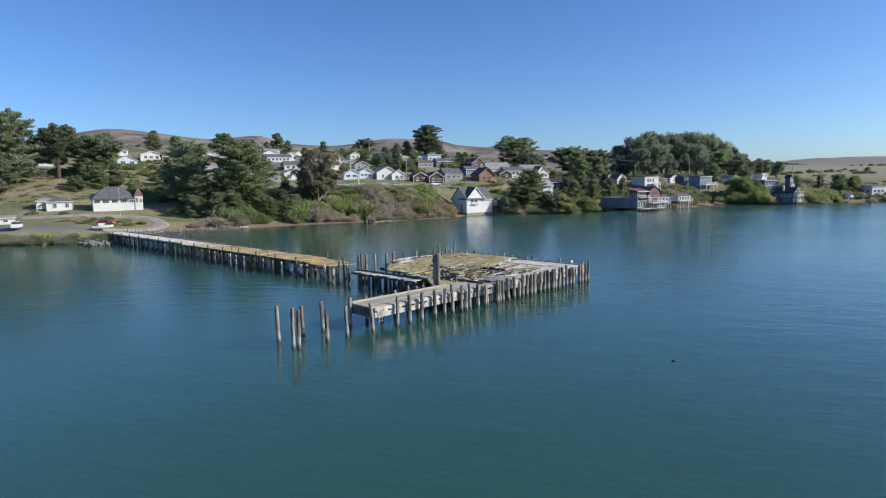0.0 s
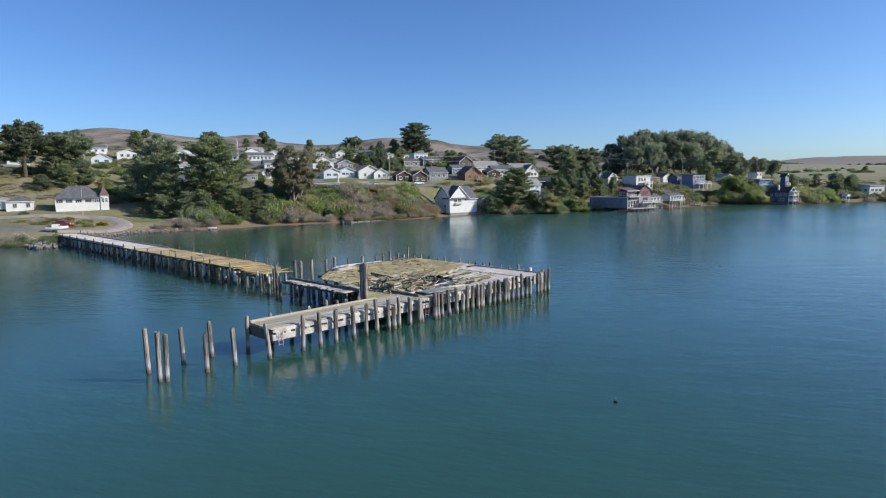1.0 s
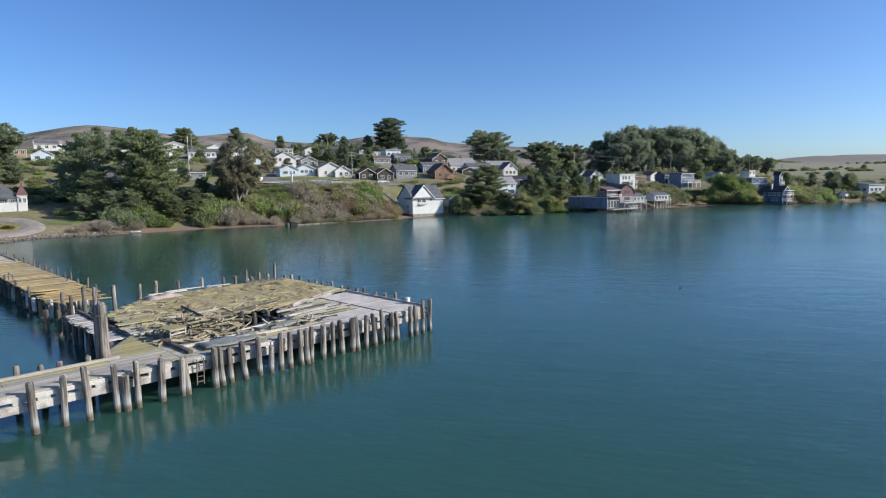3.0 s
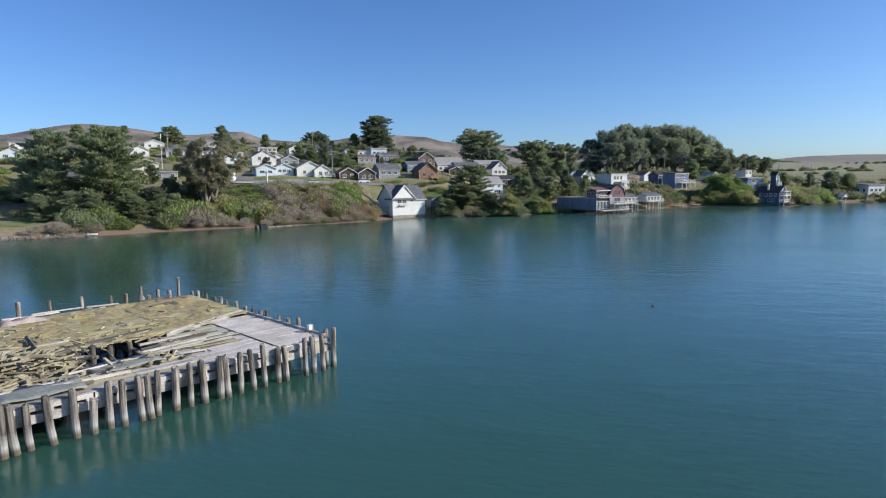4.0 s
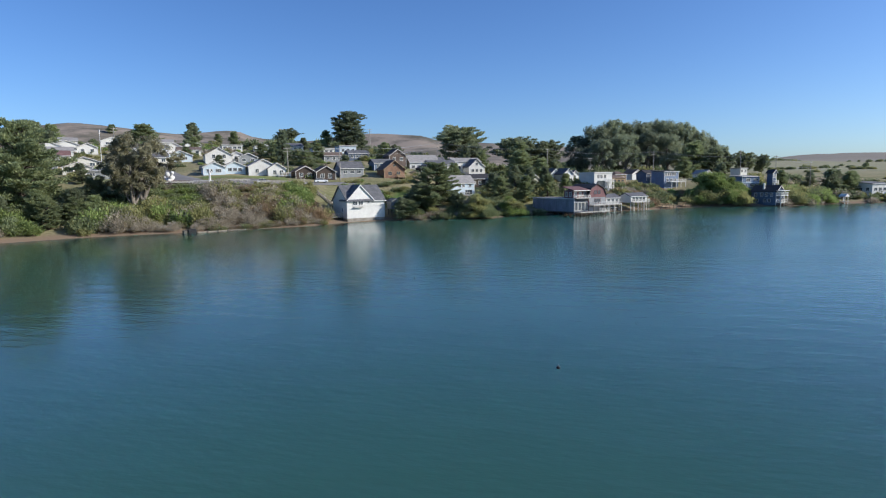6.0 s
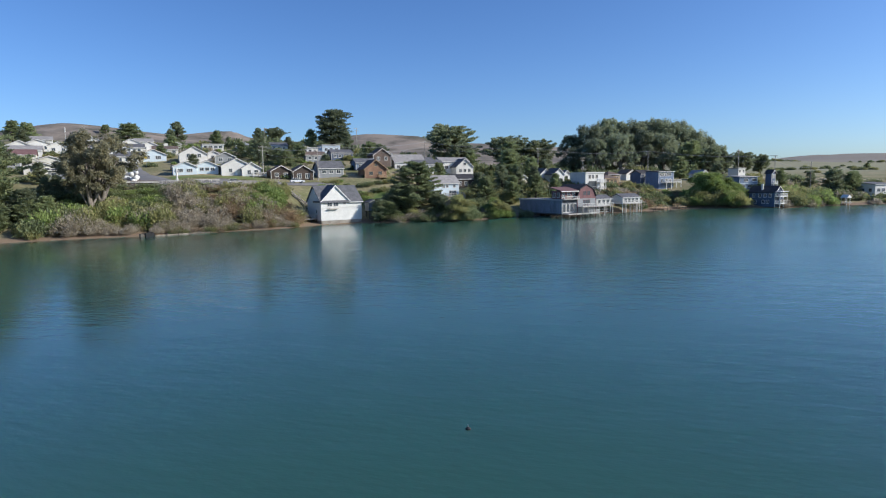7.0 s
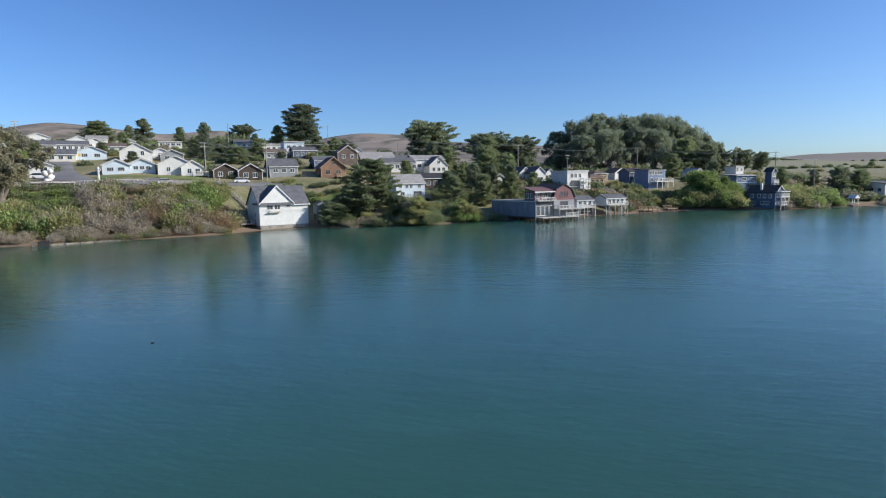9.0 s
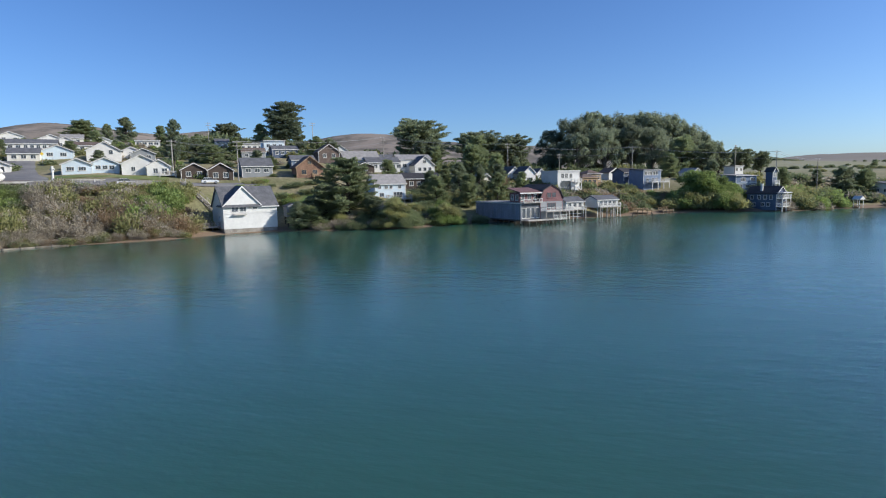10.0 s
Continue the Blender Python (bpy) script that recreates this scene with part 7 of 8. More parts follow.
# the west: big cypresses on the slope behind the hall
for key, x, y, high, broad, where in (
        ('lay2', -193, 166, 25, 0.95, "above the shore road"), ('lay1', -200, 160, 22, 1.0, "above the shore road"), ('full3', -189, 158, 13, 1.1, "above the shore road"), ('flat2', -186, 177, 20, 1.15, "on the grassy slope"), ('flat1', -178, 188, 18, 1.1, "behind the hall"), ('full2', -180, 184, 13, 1.2, "behind the hall"),
        ('full3', -168, 184, 9, 1.2, "behind the hall"), ('full1', -170, 178, 8, 1.2, "behind the cottage"), ('full2', -158, 196, 7, 1.3, "behind the hall"),
        ('lay2', -131, 174, 21.5, 1.0, "beside the hall"), ('full1', -141, 182, 15, 1.2, "beside the hall"), ('full3', -126, 188, 12, 0.95, "beside the hall"), ('full1', -128, 172, 13, 1.0, "beside the hall"),
        ('lay1', -111.5, 176, 21.5, 1.25, "over the cove"), ('flat2', -121, 190, 13, 1.0, "over the cove"), ('full1', -104, 173, 8, 1.3, "over the cove"), ('full2', -122, 168, 12, 1.1, "over the cove"), ('full3', -103, 188, 6, 1.0, "over the cove"),
        ('full1', -97, 177, 7, 1.3, "on the bluff"), ('full3', -117, 200, 6, 1.1, "on the bluff"), ('full2', -102, 200, 5.5, 1.2, "on the bluff"),
        ('euc3', -90.0, 191.5, 17.5, 1.6, "on the bluff"), ('euc3', -90.5, 188.5, 14, 1.4, "on the bluff"), ('full3', -94, 190, 9, 1.1, "on the bluff"),
        ('lay2', -113, 163.5, 8, 1.2, "over the cove"), ('full3', -108, 166, 7, 1.4, "over the cove"), ('lay1', -99, 171, 7.5, 1.1, "over the cove"), ('full1', -94.5, 180, 7, 1.3, "over the cove"), ('full3', -119, 161, 7, 1.3, "over the cove"),
        ('lay2', -98.5, 178.0, 8.5, 1.0, "over the cove"), ('full3', -104.5, 193, 5, 1.3, "on the bluff"), ('full1', -99, 195, 5, 1.3, "on the bluff"),
        # on the hill behind the houses
        ('full1', -283, 425, 16.5, 1.9, "on the hilltop"), ('full3', -212, 383, 14, 1.25, "on the hilltop"), ('pine', -82.5, 253.0, 15.0, 0.6, "among the houses"), ('full2', -118, 312, 6, 1.3, "among the houses"),
        ('flat1', -142.5, 371.5, 12.0, 1.3, "among the houses"), ('full3', -120, 346, 7, 1.1, "among the houses"), ('pine', -91.5, 334.5, 20.5, 1.75, "on the crest"), ('full3', -82, 330, 11, 1.0, "on the crest"), ('full2', -104, 338, 11, 0.8, "on the crest"),
        ('full1', -74, 344, 8, 1.0, "on the crest"), ('full3', -176, 330, 9, 1.0, "among the houses"), ('full1', -160, 345, 9, 1.0, "among the houses"), ('full2', -146, 292, 7, 1.0, "among the houses"), ('full1', -98, 276, 6, 1.2, "in a garden"),
        ('full3', -66, 270, 6, 1.1, "in a garden"), ('full1', -86, 290, 8, 1.1, "in a garden"), ('full2', -230, 300, 10, 1.2, "on the hill"), ('full1', -262, 320, 11, 1.3, "on the hill"), ('full3', -200, 270, 8, 1.1, "on the hill"),
        ('full1', -112, 290, 6.5, 1.6, "among the houses"), ('full2', -104, 286, 6.5, 1.5, "among the houses"), ('full3', -97, 284, 7.0, 1.4, "among the houses"), ('full1', -90, 280, 6, 1.5, "among the houses"), ('full2', -84, 274, 6, 1.5, "in a garden"), ('full3', -106, 250, 4.5, 1.5, "in a garden"), ('full1', -128, 262, 5, 1.4, "in a garden"), ('full2', -150, 256, 5, 1.5, "in a garden"), ('full3', -171, 170, 5.5, 1.4, "on the grassy slope"), ('full1', -176, 173, 4, 1.6, "on the grassy slope"),
        ('full2', -68, 322, 7, 1.4, "among the houses"), ('full2', -60, 268, 4.5, 1.4, "in a garden"),
        ('lay1', -62.5, 306.0, 9.0, 0.95, "among the roofs"), ('flat2', -58.0, 309.0, 9.5, 0.8, "among the roofs"),
        # over the bank by the boathouse
        ('full3', -31.0, 228.4, 6.8, 1.3, "over the water"), ('full2', -28.5, 229.8, 5.5, 1.4, "over the water"), ('lay2', -29.5, 232.0, 7.0, 1.2, "over the water"),
        ('lay1', -22.5, 238.0, 13.6, 1.35, "leaning over the water"), ('lay2', -27.0, 235.5, 8.5, 1.2, "leaning over the water"), ('flat2', -16, 238, 6, 1.1, "leaning over the water"), ('full1', -28.5, 236, 7.5, 1.2, "leaning over the water"), ('full3', -11, 239, 5, 1.2, "on the bank"), ('full2', -6, 262, 9, 1.0, "behind the fish shed"), ('full1', 2, 268, 9.5, 1.0, "behind the fish shed"), ('full3', -10, 270, 8.5, 1.1, "behind the fish shed"), ('full2', 9, 276, 9, 0.9, "behind the barn house"), ('full3', -3, 279, 10, 1.0, "behind the fish shed"), ('full1', 15, 286, 8, 0.9, "behind the barn house"), ('full3', 7, 290, 9, 0.9, "behind the barn house"),
        ('flat1', -46, 384, 25, 1.3, "with a wide crown"), ('flat2', -35, 366, 14, 1.6, "with a wide crown"), ('full3', -36, 350, 12, 0.8, "above the roofs"), ('full2', -26, 340, 10, 0.9, "above the roofs"),
        ('flat1', -10, 356, 20, 1.45, "behind the cottages"), ('flat2', 3, 352, 18, 1.4, "behind the cottages"), ('lay1', -6, 325, 15.5, 0.95, "behind the cottages"), ('full1', -4, 303, 13.0, 1.1, "behind the cottages"),
        ('full2', 5, 300, 10.5, 0.85, "behind the cottages"), ('full3', 2, 285, 9, 0.9, "behind the shed"), ('full1', -8, 282, 7, 1.1, "behind the shed"), ('full2', -26, 280, 8, 1.0, "behind the pale blue house"), ('full3', 9, 320, 9, 0.9, "behind the cottages"),
        # the eucalyptus grove on the east point, cypresses before it
        ('euc1', 18, 386, 20, 1.15, "in the grove"), ('euc2', 22, 376, 15, 1.2, "in the grove"), ('euc2', 27, 387, 25.5, 1.15, "in the grove"), ('euc1', 37, 393, 28.3, 1.15, "in the grove"), ('euc2', 47, 398, 27.5, 1.1, "in the grove"), ('euc1', 55, 402, 28, 1.15, "in the grove"), ('euc2', 63, 402, 29.6, 1.05, "in the grove"),
        ('euc1', 71, 404, 28.5, 1.1, "in the grove"), ('euc2', 79, 408, 25.5, 1.0, "in the grove"), ('euc1', 87, 413, 22, 0.95, "in the grove"), ('euc2', 94, 420, 18, 0.9, "in the grove"), ('euc1', 30, 372, 18, 1.2, "in the grove"), ('euc2', 42, 378, 21, 1.15, "in the grove"),
        ('euc1', 53, 384, 22, 1.15, "in the grove"), ('euc2', 63, 388, 22, 1.1, "in the grove"), ('full2', 74, 380, 18, 1.1, "before the grove"), ('flat1', 83, 382, 17, 1.0, "before the grove"), ('flat2', 91, 390, 15.5, 0.95, "before the grove"), ('flat1', 105, 412, 15, 0.95, "at the edge of the grove"), ('flat2', 116, 422, 13, 1.0, "at the edge of the grove"),
        ('full1', 66, 352, 10, 1.1, "before the grove"), ('full3', 80, 346, 8, 1.2, "before the grove"),
        ('lay2', 122, 341, 10.0, 1.15, "on the far shore"), ('full2', 130, 343, 9.0, 1.2, "on the far shore"), ('full1', 134, 352, 8, 1.2, "on the far shore"), ('full3', 118, 352, 7, 1.1, "on the far shore"), ('full1', 104, 345, 7, 1.2, "on the far shore"),
        ('full2', -700, 860, 14, 1.5, "on the skyline"), ('full1', -560, 930, 15, 1.5, "on the skyline"), ('full3', -545, 950, 13, 1.4, "on the skyline"), ('full2', 300, 760, 6, 1.6, "on the far field"), ('full3', -640, 700, 14, 1.4, "on the brown hill")):
    tree(key, x, y, high, broad, where=where)


def shrub_mesh(name, wide, high, seed, material, count, size, twiggy=False):
    g = random.Random(seed)
    cs, rs = [], []
    for _ in range(34):
        w, o = g.uniform(0, 6.28), wide * math.sqrt(g.uniform(0, 0.9))
        top = high * (1 - 0.5 * (o / wide) ** 2)
        cs.append((math.cos(w) * o, math.sin(w) * o, top * g.uniform(0.25, 0.85)))
        q = wide * g.uniform(0.22, 0.42)
        rs.append((q, q, min(q * 0.9, top * 0.4)))
    return foliage(name, cs, rs, count, size * (1.35 if twiggy else 1.0), material, 0.25 if twiggy else 0.35, 0.0, seed, 0.19 if twiggy else 0.42)


SHRUBS, MID_SHRUBS, FAR_SHRUBS, JOINED = {}, {}, {}, {}
for key, mat, twiggy in (('green', SHRUB_GREEN, False), ('olive', SHRUB_OLIVE, False), ('taupe', SHRUB_TAUPE, True), ('rust', SHRUB_RUST, True), ('yellow', SHRUB_YELLOW, False), ('dark', DENSE, False), ('straw', STRAW, True)):
    SHRUBS[key] = [shrub_mesh("shrub", 2.6, 3.0, s, mat, 2400 if not twiggy else 3400, 0.25 if not twiggy else 0.19, twiggy) for s in (1, 2, 3)]
    MID_SHRUBS[key] = [shrub_mesh("bank_shrub", 2.6, 3.0, s, mat, 1300 if not twiggy else 1700, 0.3 if not twiggy else 0.22, twiggy) for s in (6, 7)]
    FAR_SHRUBS[key] = [shrub_mesh("far_shrub", 2.6, 3.0, s, mat, 700, 0.5, twiggy) for s in (4, 5)]
SHRUB_WORDS = {'green': "bright green leafy shrub", 'olive': "olive green shrub", 'taupe': "bare grey-brown willow thicket", 'rust': "rust-brown thicket", 'yellow': "yellow flowering gorse bush", 'straw': "pale dry grass", 'dark': "dark green evergreen shrub"}


def shrub(key, x, y, k, tall=1.0, where="on the bank", z=None):
    ob = whole("shrub", rng.choice(SHRUBS[key]), None, pose(x, y, (ground_at(x, y) if z is None else z) - 0.25 * k, 0, 0, rng.uniform(0, 360)), f"{SHRUB_WORDS[key]} {where}", "shrub", "shrubs along the shore")
    ob.scale = (k, k, k * tall)
    return ob


def far_shrub(key, x, y, k, tall=1.0, kinds=FAR_SHRUBS):
    """A shrub of the uncounted far growth, gathered into one mesh for each colour."""
    me = rng.choice(kinds[key])
    v = np.empty(len(me.vertices) * 3)
    me.vertices.foreach_get("co", v)
    v = v.reshape(-1, 3) * (k, k, k * tall)
    a = rng.uniform(0, 6.28)
    c, s = math.cos(a), math.sin(a)
    JOINED.setdefault(key, []).append(np.stack([v[:, 0] * c - v[:, 1] * s + x, v[:, 0] * s + v[:, 1] * c + y, v[:, 2] + ground_at(x, y) - 0.25 * k], 1))


def on_bank(x0, x1, near, far):
    """A random place behind the waterline between two x, near to far metres inland."""
    spots = [(a, b) for a, b in zip(SHORE[:-1], SHORE[1:]) if x0 <= min(a[0], b[0]) and max(a[0], b[0]) <= x1]
    a, b = rng.choices(spots, [math.dist(*s) for s in spots])[0]
    k, d = rng.random(), rng.uniform(near, far)
    nx, ny = -(b[1] - a[1]), b[0] - a[0]
    n = math.hypot(nx, ny)
    return a[0] + (b[0] - a[0]) * k + nx / n * d, a[1] + (b[1] - a[1]) * k + ny / n * d, d


def clear_of(x, y, spots, r):
    return all(math.hypot(x - a, y - b) > r for a, b in spots)


KEEP = [(-52, 227.5), (-40.3, 223.4), (-36, 229), (-43, 227), (-46, 219), (-39, 233)]
for _ in range(26):                                  # cove: willow, evergreen and light green
    x, y, d = on_bank(-104, -89, 5, 22)
    if y < 146:
        continue
    shrub(rng.choice(('green', 'dark', 'green', 'dark', 'dark')), x, y, rng.uniform(0.8, 1.3), rng.uniform(0.9, 1.4), "over the cove")
for _ in range(16):
    x, y = rng.uniform(-112, -101), rng.uniform(149, 160)
    if ground_at(x, y) > 0.7:
        shrub('taupe', x, y, rng.uniform(0.7, 1.15), rng.uniform(0.7, 1.0), "at the head of the cove")
BLUFF = (-66.4, 195.0)                                # a point of the bluff's foot; along it towards the boathouse
for i in range(330):                                 # the bluff before the village
    x, y, d = on_bank(-90, -44.9, 0.8, 23)
    if not clear_of(x, y, KEEP, 5.2):
        continue
    along = (x - BLUFF[0]) * 0.55 + (y - BLUFF[1]) * 0.83 - d * 0.1
    spot = along + rng.gauss(0, 1.6) + 1.2 * math.sin(d * 0.5)
    level = d + 2.0 * math.sin(along * 0.6 + 1.0) + rng.gauss(0, 1.2)
    if x < -89:
        key = rng.choice(('dark', 'green', 'dark', 'dark', 'olive'))
    elif level < 5.5:
        key = rng.choice(('taupe', 'taupe', 'taupe', 'olive', 'rust' if along > 6 else 'taupe'))
    elif spot < -3:
        key = rng.choice(('olive', 'green', 'olive', 'yellow' if rng.random() < 0.2 else 'green', 'taupe')) if level < 15 else rng.choice(('green', 'dark'))
    elif spot < 7:
        key = rng.choice(('taupe', 'taupe', 'taupe', 'taupe', 'rust', 'olive'))
    elif spot < 18:
        key = rng.choice(('olive', 'green', 'olive', 'rust', 'taupe')) if level > 8 else rng.choice(('taupe', 'olive', 'rust'))
    elif level > 12:
        key = rng.choice(('green', 'green', 'olive'))
    else:
        key = rng.choice(('rust', 'taupe', 'rust', 'rust', 'olive'))
    k = rng.uniform(0.65, 1.3) if d > 2.5 else rng.uniform(0.4, 0.65)
    tall = rng.uniform(1.0, 1.6) * (0.85 if -3 < along < 6 or along > 20 else 0.42 if d > 16 else 0.7 if d > 12 else 1)
    if i % 5:
        far_shrub(key, x, y, k, tall, MID_SHRUBS)
    else:
        shrub(key, x, y, k, tall, "on the bluff")
for _ in range(90):                                  # willow and weed hanging over the waterline
    k = rng.random()
    x, y = -67.5 + 20.0 * k + rng.uniform(-0.6, 0.2), 187.0 + 24.0 * k + rng.uniform(-0.2, 0.8)
    far_shrub(rng.choice(('taupe', 'rust', 'taupe', 'olive', 'dark')), x, y, rng.uniform(0.35, 0.6), rng.uniform(0.7, 1.0), MID_SHRUBS)
for _ in range(26):                                  # dark growth below the promenade
    k = rng.random()
    x, y = -98 + 24 * k + rng.uniform(0.4, 2.0), 201.2 + 17 * k + rng.uniform(-4.2, -2.6)
    far_shrub(rng.choice(('dark', 'dark', 'green', 'taupe')), x, y, rng.uniform(0.5, 0.8), rng.uniform(0.6, 0.85), MID_SHRUBS)
for _ in range(60):                                  # rough growth on the western slope
    x, y = rng.uniform(-205, -163), rng.uniform(146, 186)
    if y > 120 + (x + 205) * 0.4:
        far_shrub(rng.choice(('rust', 'straw', 'taupe', 'straw', 'olive')), x, y, rng.uniform(0.3, 0.7), 0.4, MID_SHRUBS)
for _ in range(90):                                  # dry tussocks on the cut slope above the cottage
    x, y = rng.uniform(-196, -163), rng.uniform(148, 180)
    if clear_of(x, y, [(-160, 152), (-164, 150)], 6):
        far_shrub(rng.choice(('straw', 'rust', 'olive', 'taupe', 'straw')), x, y, rng.uniform(0.35, 0.7), 0.35, MID_SHRUBS)
for _ in range(45):
    x, y = rng.uniform(-162, -146), rng.uniform(172, 192)
    far_shrub(rng.choice(('olive', 'green', 'olive', 'dark')), x, y, rng.uniform(0.5, 1.0), 0.7, MID_SHRUBS)
for _ in range(34):                                  # the bank above the boathouse
    x, y = rng.uniform(-58, -30), rng.uniform(240, 258)
    if clear_of(x, y, KEEP + [(-43.6, 261.2), (-57.6, 256.2)], 6):
        far_shrub(rng.choice(('olive', 'green', 'olive', 'dark')), x, y, rng.uniform(0.4, 0.85), 0.8, MID_SHRUBS)
for _ in range(20):                                  # bright green growth at the head of the stair
    shrub(rng.choice(('green', 'olive')), rng.uniform(-64.5, -59), rng.uniform(223, 231), rng.uniform(0.6, 0.9), 1.15, "beside the stair")
for i in range(150):                                 # east of the boathouse
    x, y, d = on_bank(-36.5, 5, -0.4, 15 if i < 90 else 2.2)
    if i >= 50:
        if clear_of(x, y, KEEP, 4.8) and not (-24 < x < -12 and y > 248):
            far_shrub(rng.choice(('dark', 'dark', 'dark', 'taupe')), x, y, rng.uniform(0.45, 0.75), rng.uniform(0.8, 1.0), MID_SHRUBS)
    elif clear_of(x, y, KEEP, 4.8) and not (-24 < x < -12 and y > 248):
        shrub(rng.choice(('dark', 'olive', 'dark', 'dark', 'taupe')), x, y, rng.uniform(0.5, 0.9) if d > 2 else rng.uniform(0.45, 0.7), rng.uniform(0.8, 1.1), "on the shady bank")
for cx, cy, r, high, n, keys, where in ((-9.5, 236.5, 4.6, 7.0, 22, ('olive', 'dark', 'olive', 'dark', 'taupe'), "in a round thicket on the bank"), (-0.5, 248.0, 3.6, 5.6, 16, ('green', 'green', 'olive'), "beside the fish shed")):
    for i in range(n):                               # two round thickets, heaped up from single bushes
        a, o = 2.4 * i, math.sqrt((i + 0.5) / n)
        shrub(keys[i % len(keys)], cx + r * o * math.cos(a), cy + r * o * math.sin(a), rng.uniform(0.6, 0.85), rng.uniform(0.9, 1.15), where, z=max(0.2, high * (1 - o * o) - 1.2) if i % 3 else 0.4)
for _ in range(240):                                 # the slopes between the east shore houses
    x, y, d = on_bank(19, 62, 4, 44)
    if clear_of(x, y, [(28, 300), (31, 275), (40, 280), (36, 318), (57, 321), (24, 254), (15, 308), (30, 304)], 5.5):
        far_shrub(rng.choice(('dark', 'dark', 'taupe', 'olive', 'dark', 'rust')), x, y, rng.uniform(0.6, 1.2), rng.uniform(0.7, 1.1))
for i in range(60):                                  # the great green thicket on the point
    x = 60.5 + 20.5 * (i * 0.618 % 1)
    y = 303.0 + 9.0 * (i * 0.755 % 1)
    rise_at = (x - 59) / 12 if x < 71 else (84 - x) / 13
    shrub('green' if i % 4 else 'olive', x, y, rng.uniform(1.0, 1.5), rng.uniform(0.9, 1.2), "of the great thicket on the point", z=0.3 + (0.35 + 0.65 * rng.random()) * 15.0 * max(0.08, rise_at) * (y - 301.5) / 10.5)
for _ in range(150):                                 # rough growth on the slopes behind the hall
    x, y = rng.uniform(-195, -118), rng.uniform(178, 236)
    far_shrub(rng.choice(('dark', 'olive', 'dark', 'green', 'olive')), x, y, rng.uniform(0.45, 1.05), 0.7)
for _ in range(45):
    x, y = rng.uniform(-150, -116), rng.uniform(162, 186)
    if clear_of(x, y, [(-146, 163), (-140, 166)], 11):
        far_shrub(rng.choice(('dark', 'dark', 'dark', 'olive')), x, y, rng.uniform(0.7, 1.3), 0.9, MID_SHRUBS)
for _ in range(40):                                  # shady slope behind the fish shed
    x, y = rng.uniform(-14, 8), rng.uniform(250, 276)
    far_shrub(rng.choice(('dark', 'dark', 'olive')), x, y, rng.uniform(0.6, 1.1), 1.0, MID_SHRUBS)
for _ in range(46):                                  # growth below the blue house
    x, y = rng.uniform(46, 64), rng.uniform(301, 316)
    far_shrub(rng.choice(('dark', 'olive', 'rust', 'dark', 'green')), x, y, rng.uniform(0.5, 0.95), rng.uniform(0.8, 1.1), MID_SHRUBS)
for _ in range(70):                                  # low growth close round the east shore houses
    x, y, d = on_bank(19, 62, 3, 40)
    if clear_of(x, y, [(28, 300), (31, 275), (40, 280), (36, 318), (57, 321), (24, 254), (15, 308), (30, 304)], 3.8):
        far_shrub(rng.choice(('dark', 'olive', 'dark', 'taupe')), x, y, rng.uniform(0.35, 0.7), 0.8)
for _ in range(110):                                 # far bank
    x, y, d = on_bank(95, 181, 0.2, 26)
    if d > 12 and 106 < x < 136 or not clear_of(x, y, [(120.5, 319.6), (122, 323)], 5.5):   # the pale terrace and the shelter stay open
        continue
    far_shrub(rng.choice(('dark', 'olive', 'dark', 'dark', 'taupe')), x, y, rng.uniform(0.7, 1.3), rng.uniform(0.7, 1.1))
for _ in range(120):                                 # olive bank beside the slate-blue house
    x, y, d = on_bank(85, 181, 0.5, 12)
    if 97 < x < 119 and clear_of(x, y, [(120.5, 319.6), (122, 323)], 5.5):
        far_shrub(rng.choice(('olive', 'green', 'olive', 'dark')), x, y, rng.uniform(1.0, 1.5), rng.uniform(1.0, 1.4), MID_SHRUBS)
for _ in range(130):                                 # pale growth on the terrace behind
    x, y = rng.uniform(104, 150), rng.uniform(356, 388)
    far_shrub(rng.choice(('straw', 'straw', 'straw', 'taupe')), x, y, rng.uniform(0.6, 1.0), 0.9)
for _ in range(56):                                  # planted island before the hall and the roadside
    x, y = rng.uniform(-141, -123), rng.uniform(129, 146)
    shrub(rng.choice(('yellow', 'olive', 'taupe', 'dark')), x, y, rng.uniform(0.3, 0.62), 0.6, "in the planted island")
for i in range(56):
    k = rng.random() if i < 20 else rng.uniform(0.62, 0.98)
    x, y = -172 + 62 * k + rng.gauss(0, 0.6), 90.5 + 20 * k + rng.gauss(0, 0.6)
    shrub(rng.choice(('olive', 'taupe', 'dark', 'taupe')), x, y, rng.uniform(0.4, 0.6) if i < 20 else rng.uniform(0.6, 1.0), 0.8, "beside the shore road")
for x, y, k, key in ((-107, 111.5, 0.7, 'dark'), (-110, 113, 0.6, 'dark'), (-105, 109.5, 0.55, 'dark'), (-160, 142, 0.6, 'dark'), (-152, 145, 0.5, 'dark'), (-163, 131, 0.7, 'green'), (-166, 135, 0.6, 'green'), (-158, 128, 0.5, 'olive')):
    shrub(key, x, y, k, 0.8, "near the foot of the pier" if x > -120 else "beside the cottage")
for _ in range(470):                                 # gardens between the village houses
    x, y = rng.uniform(-230, -5), rng.uniform(238, 350)
    if shore_distance(np.array([x]), np.array([y]))[0][0] > 30 and not (-130 < x < -84 and abs((y - 213) - (x + 90) * -0.78) < 9):
        far_shrub(rng.choice(('dark', 'olive', 'green', 'dark', 'taupe', 'dark')), x, y, rng.uniform(0.35, 0.85), rng.uniform(0.6, 1.1))
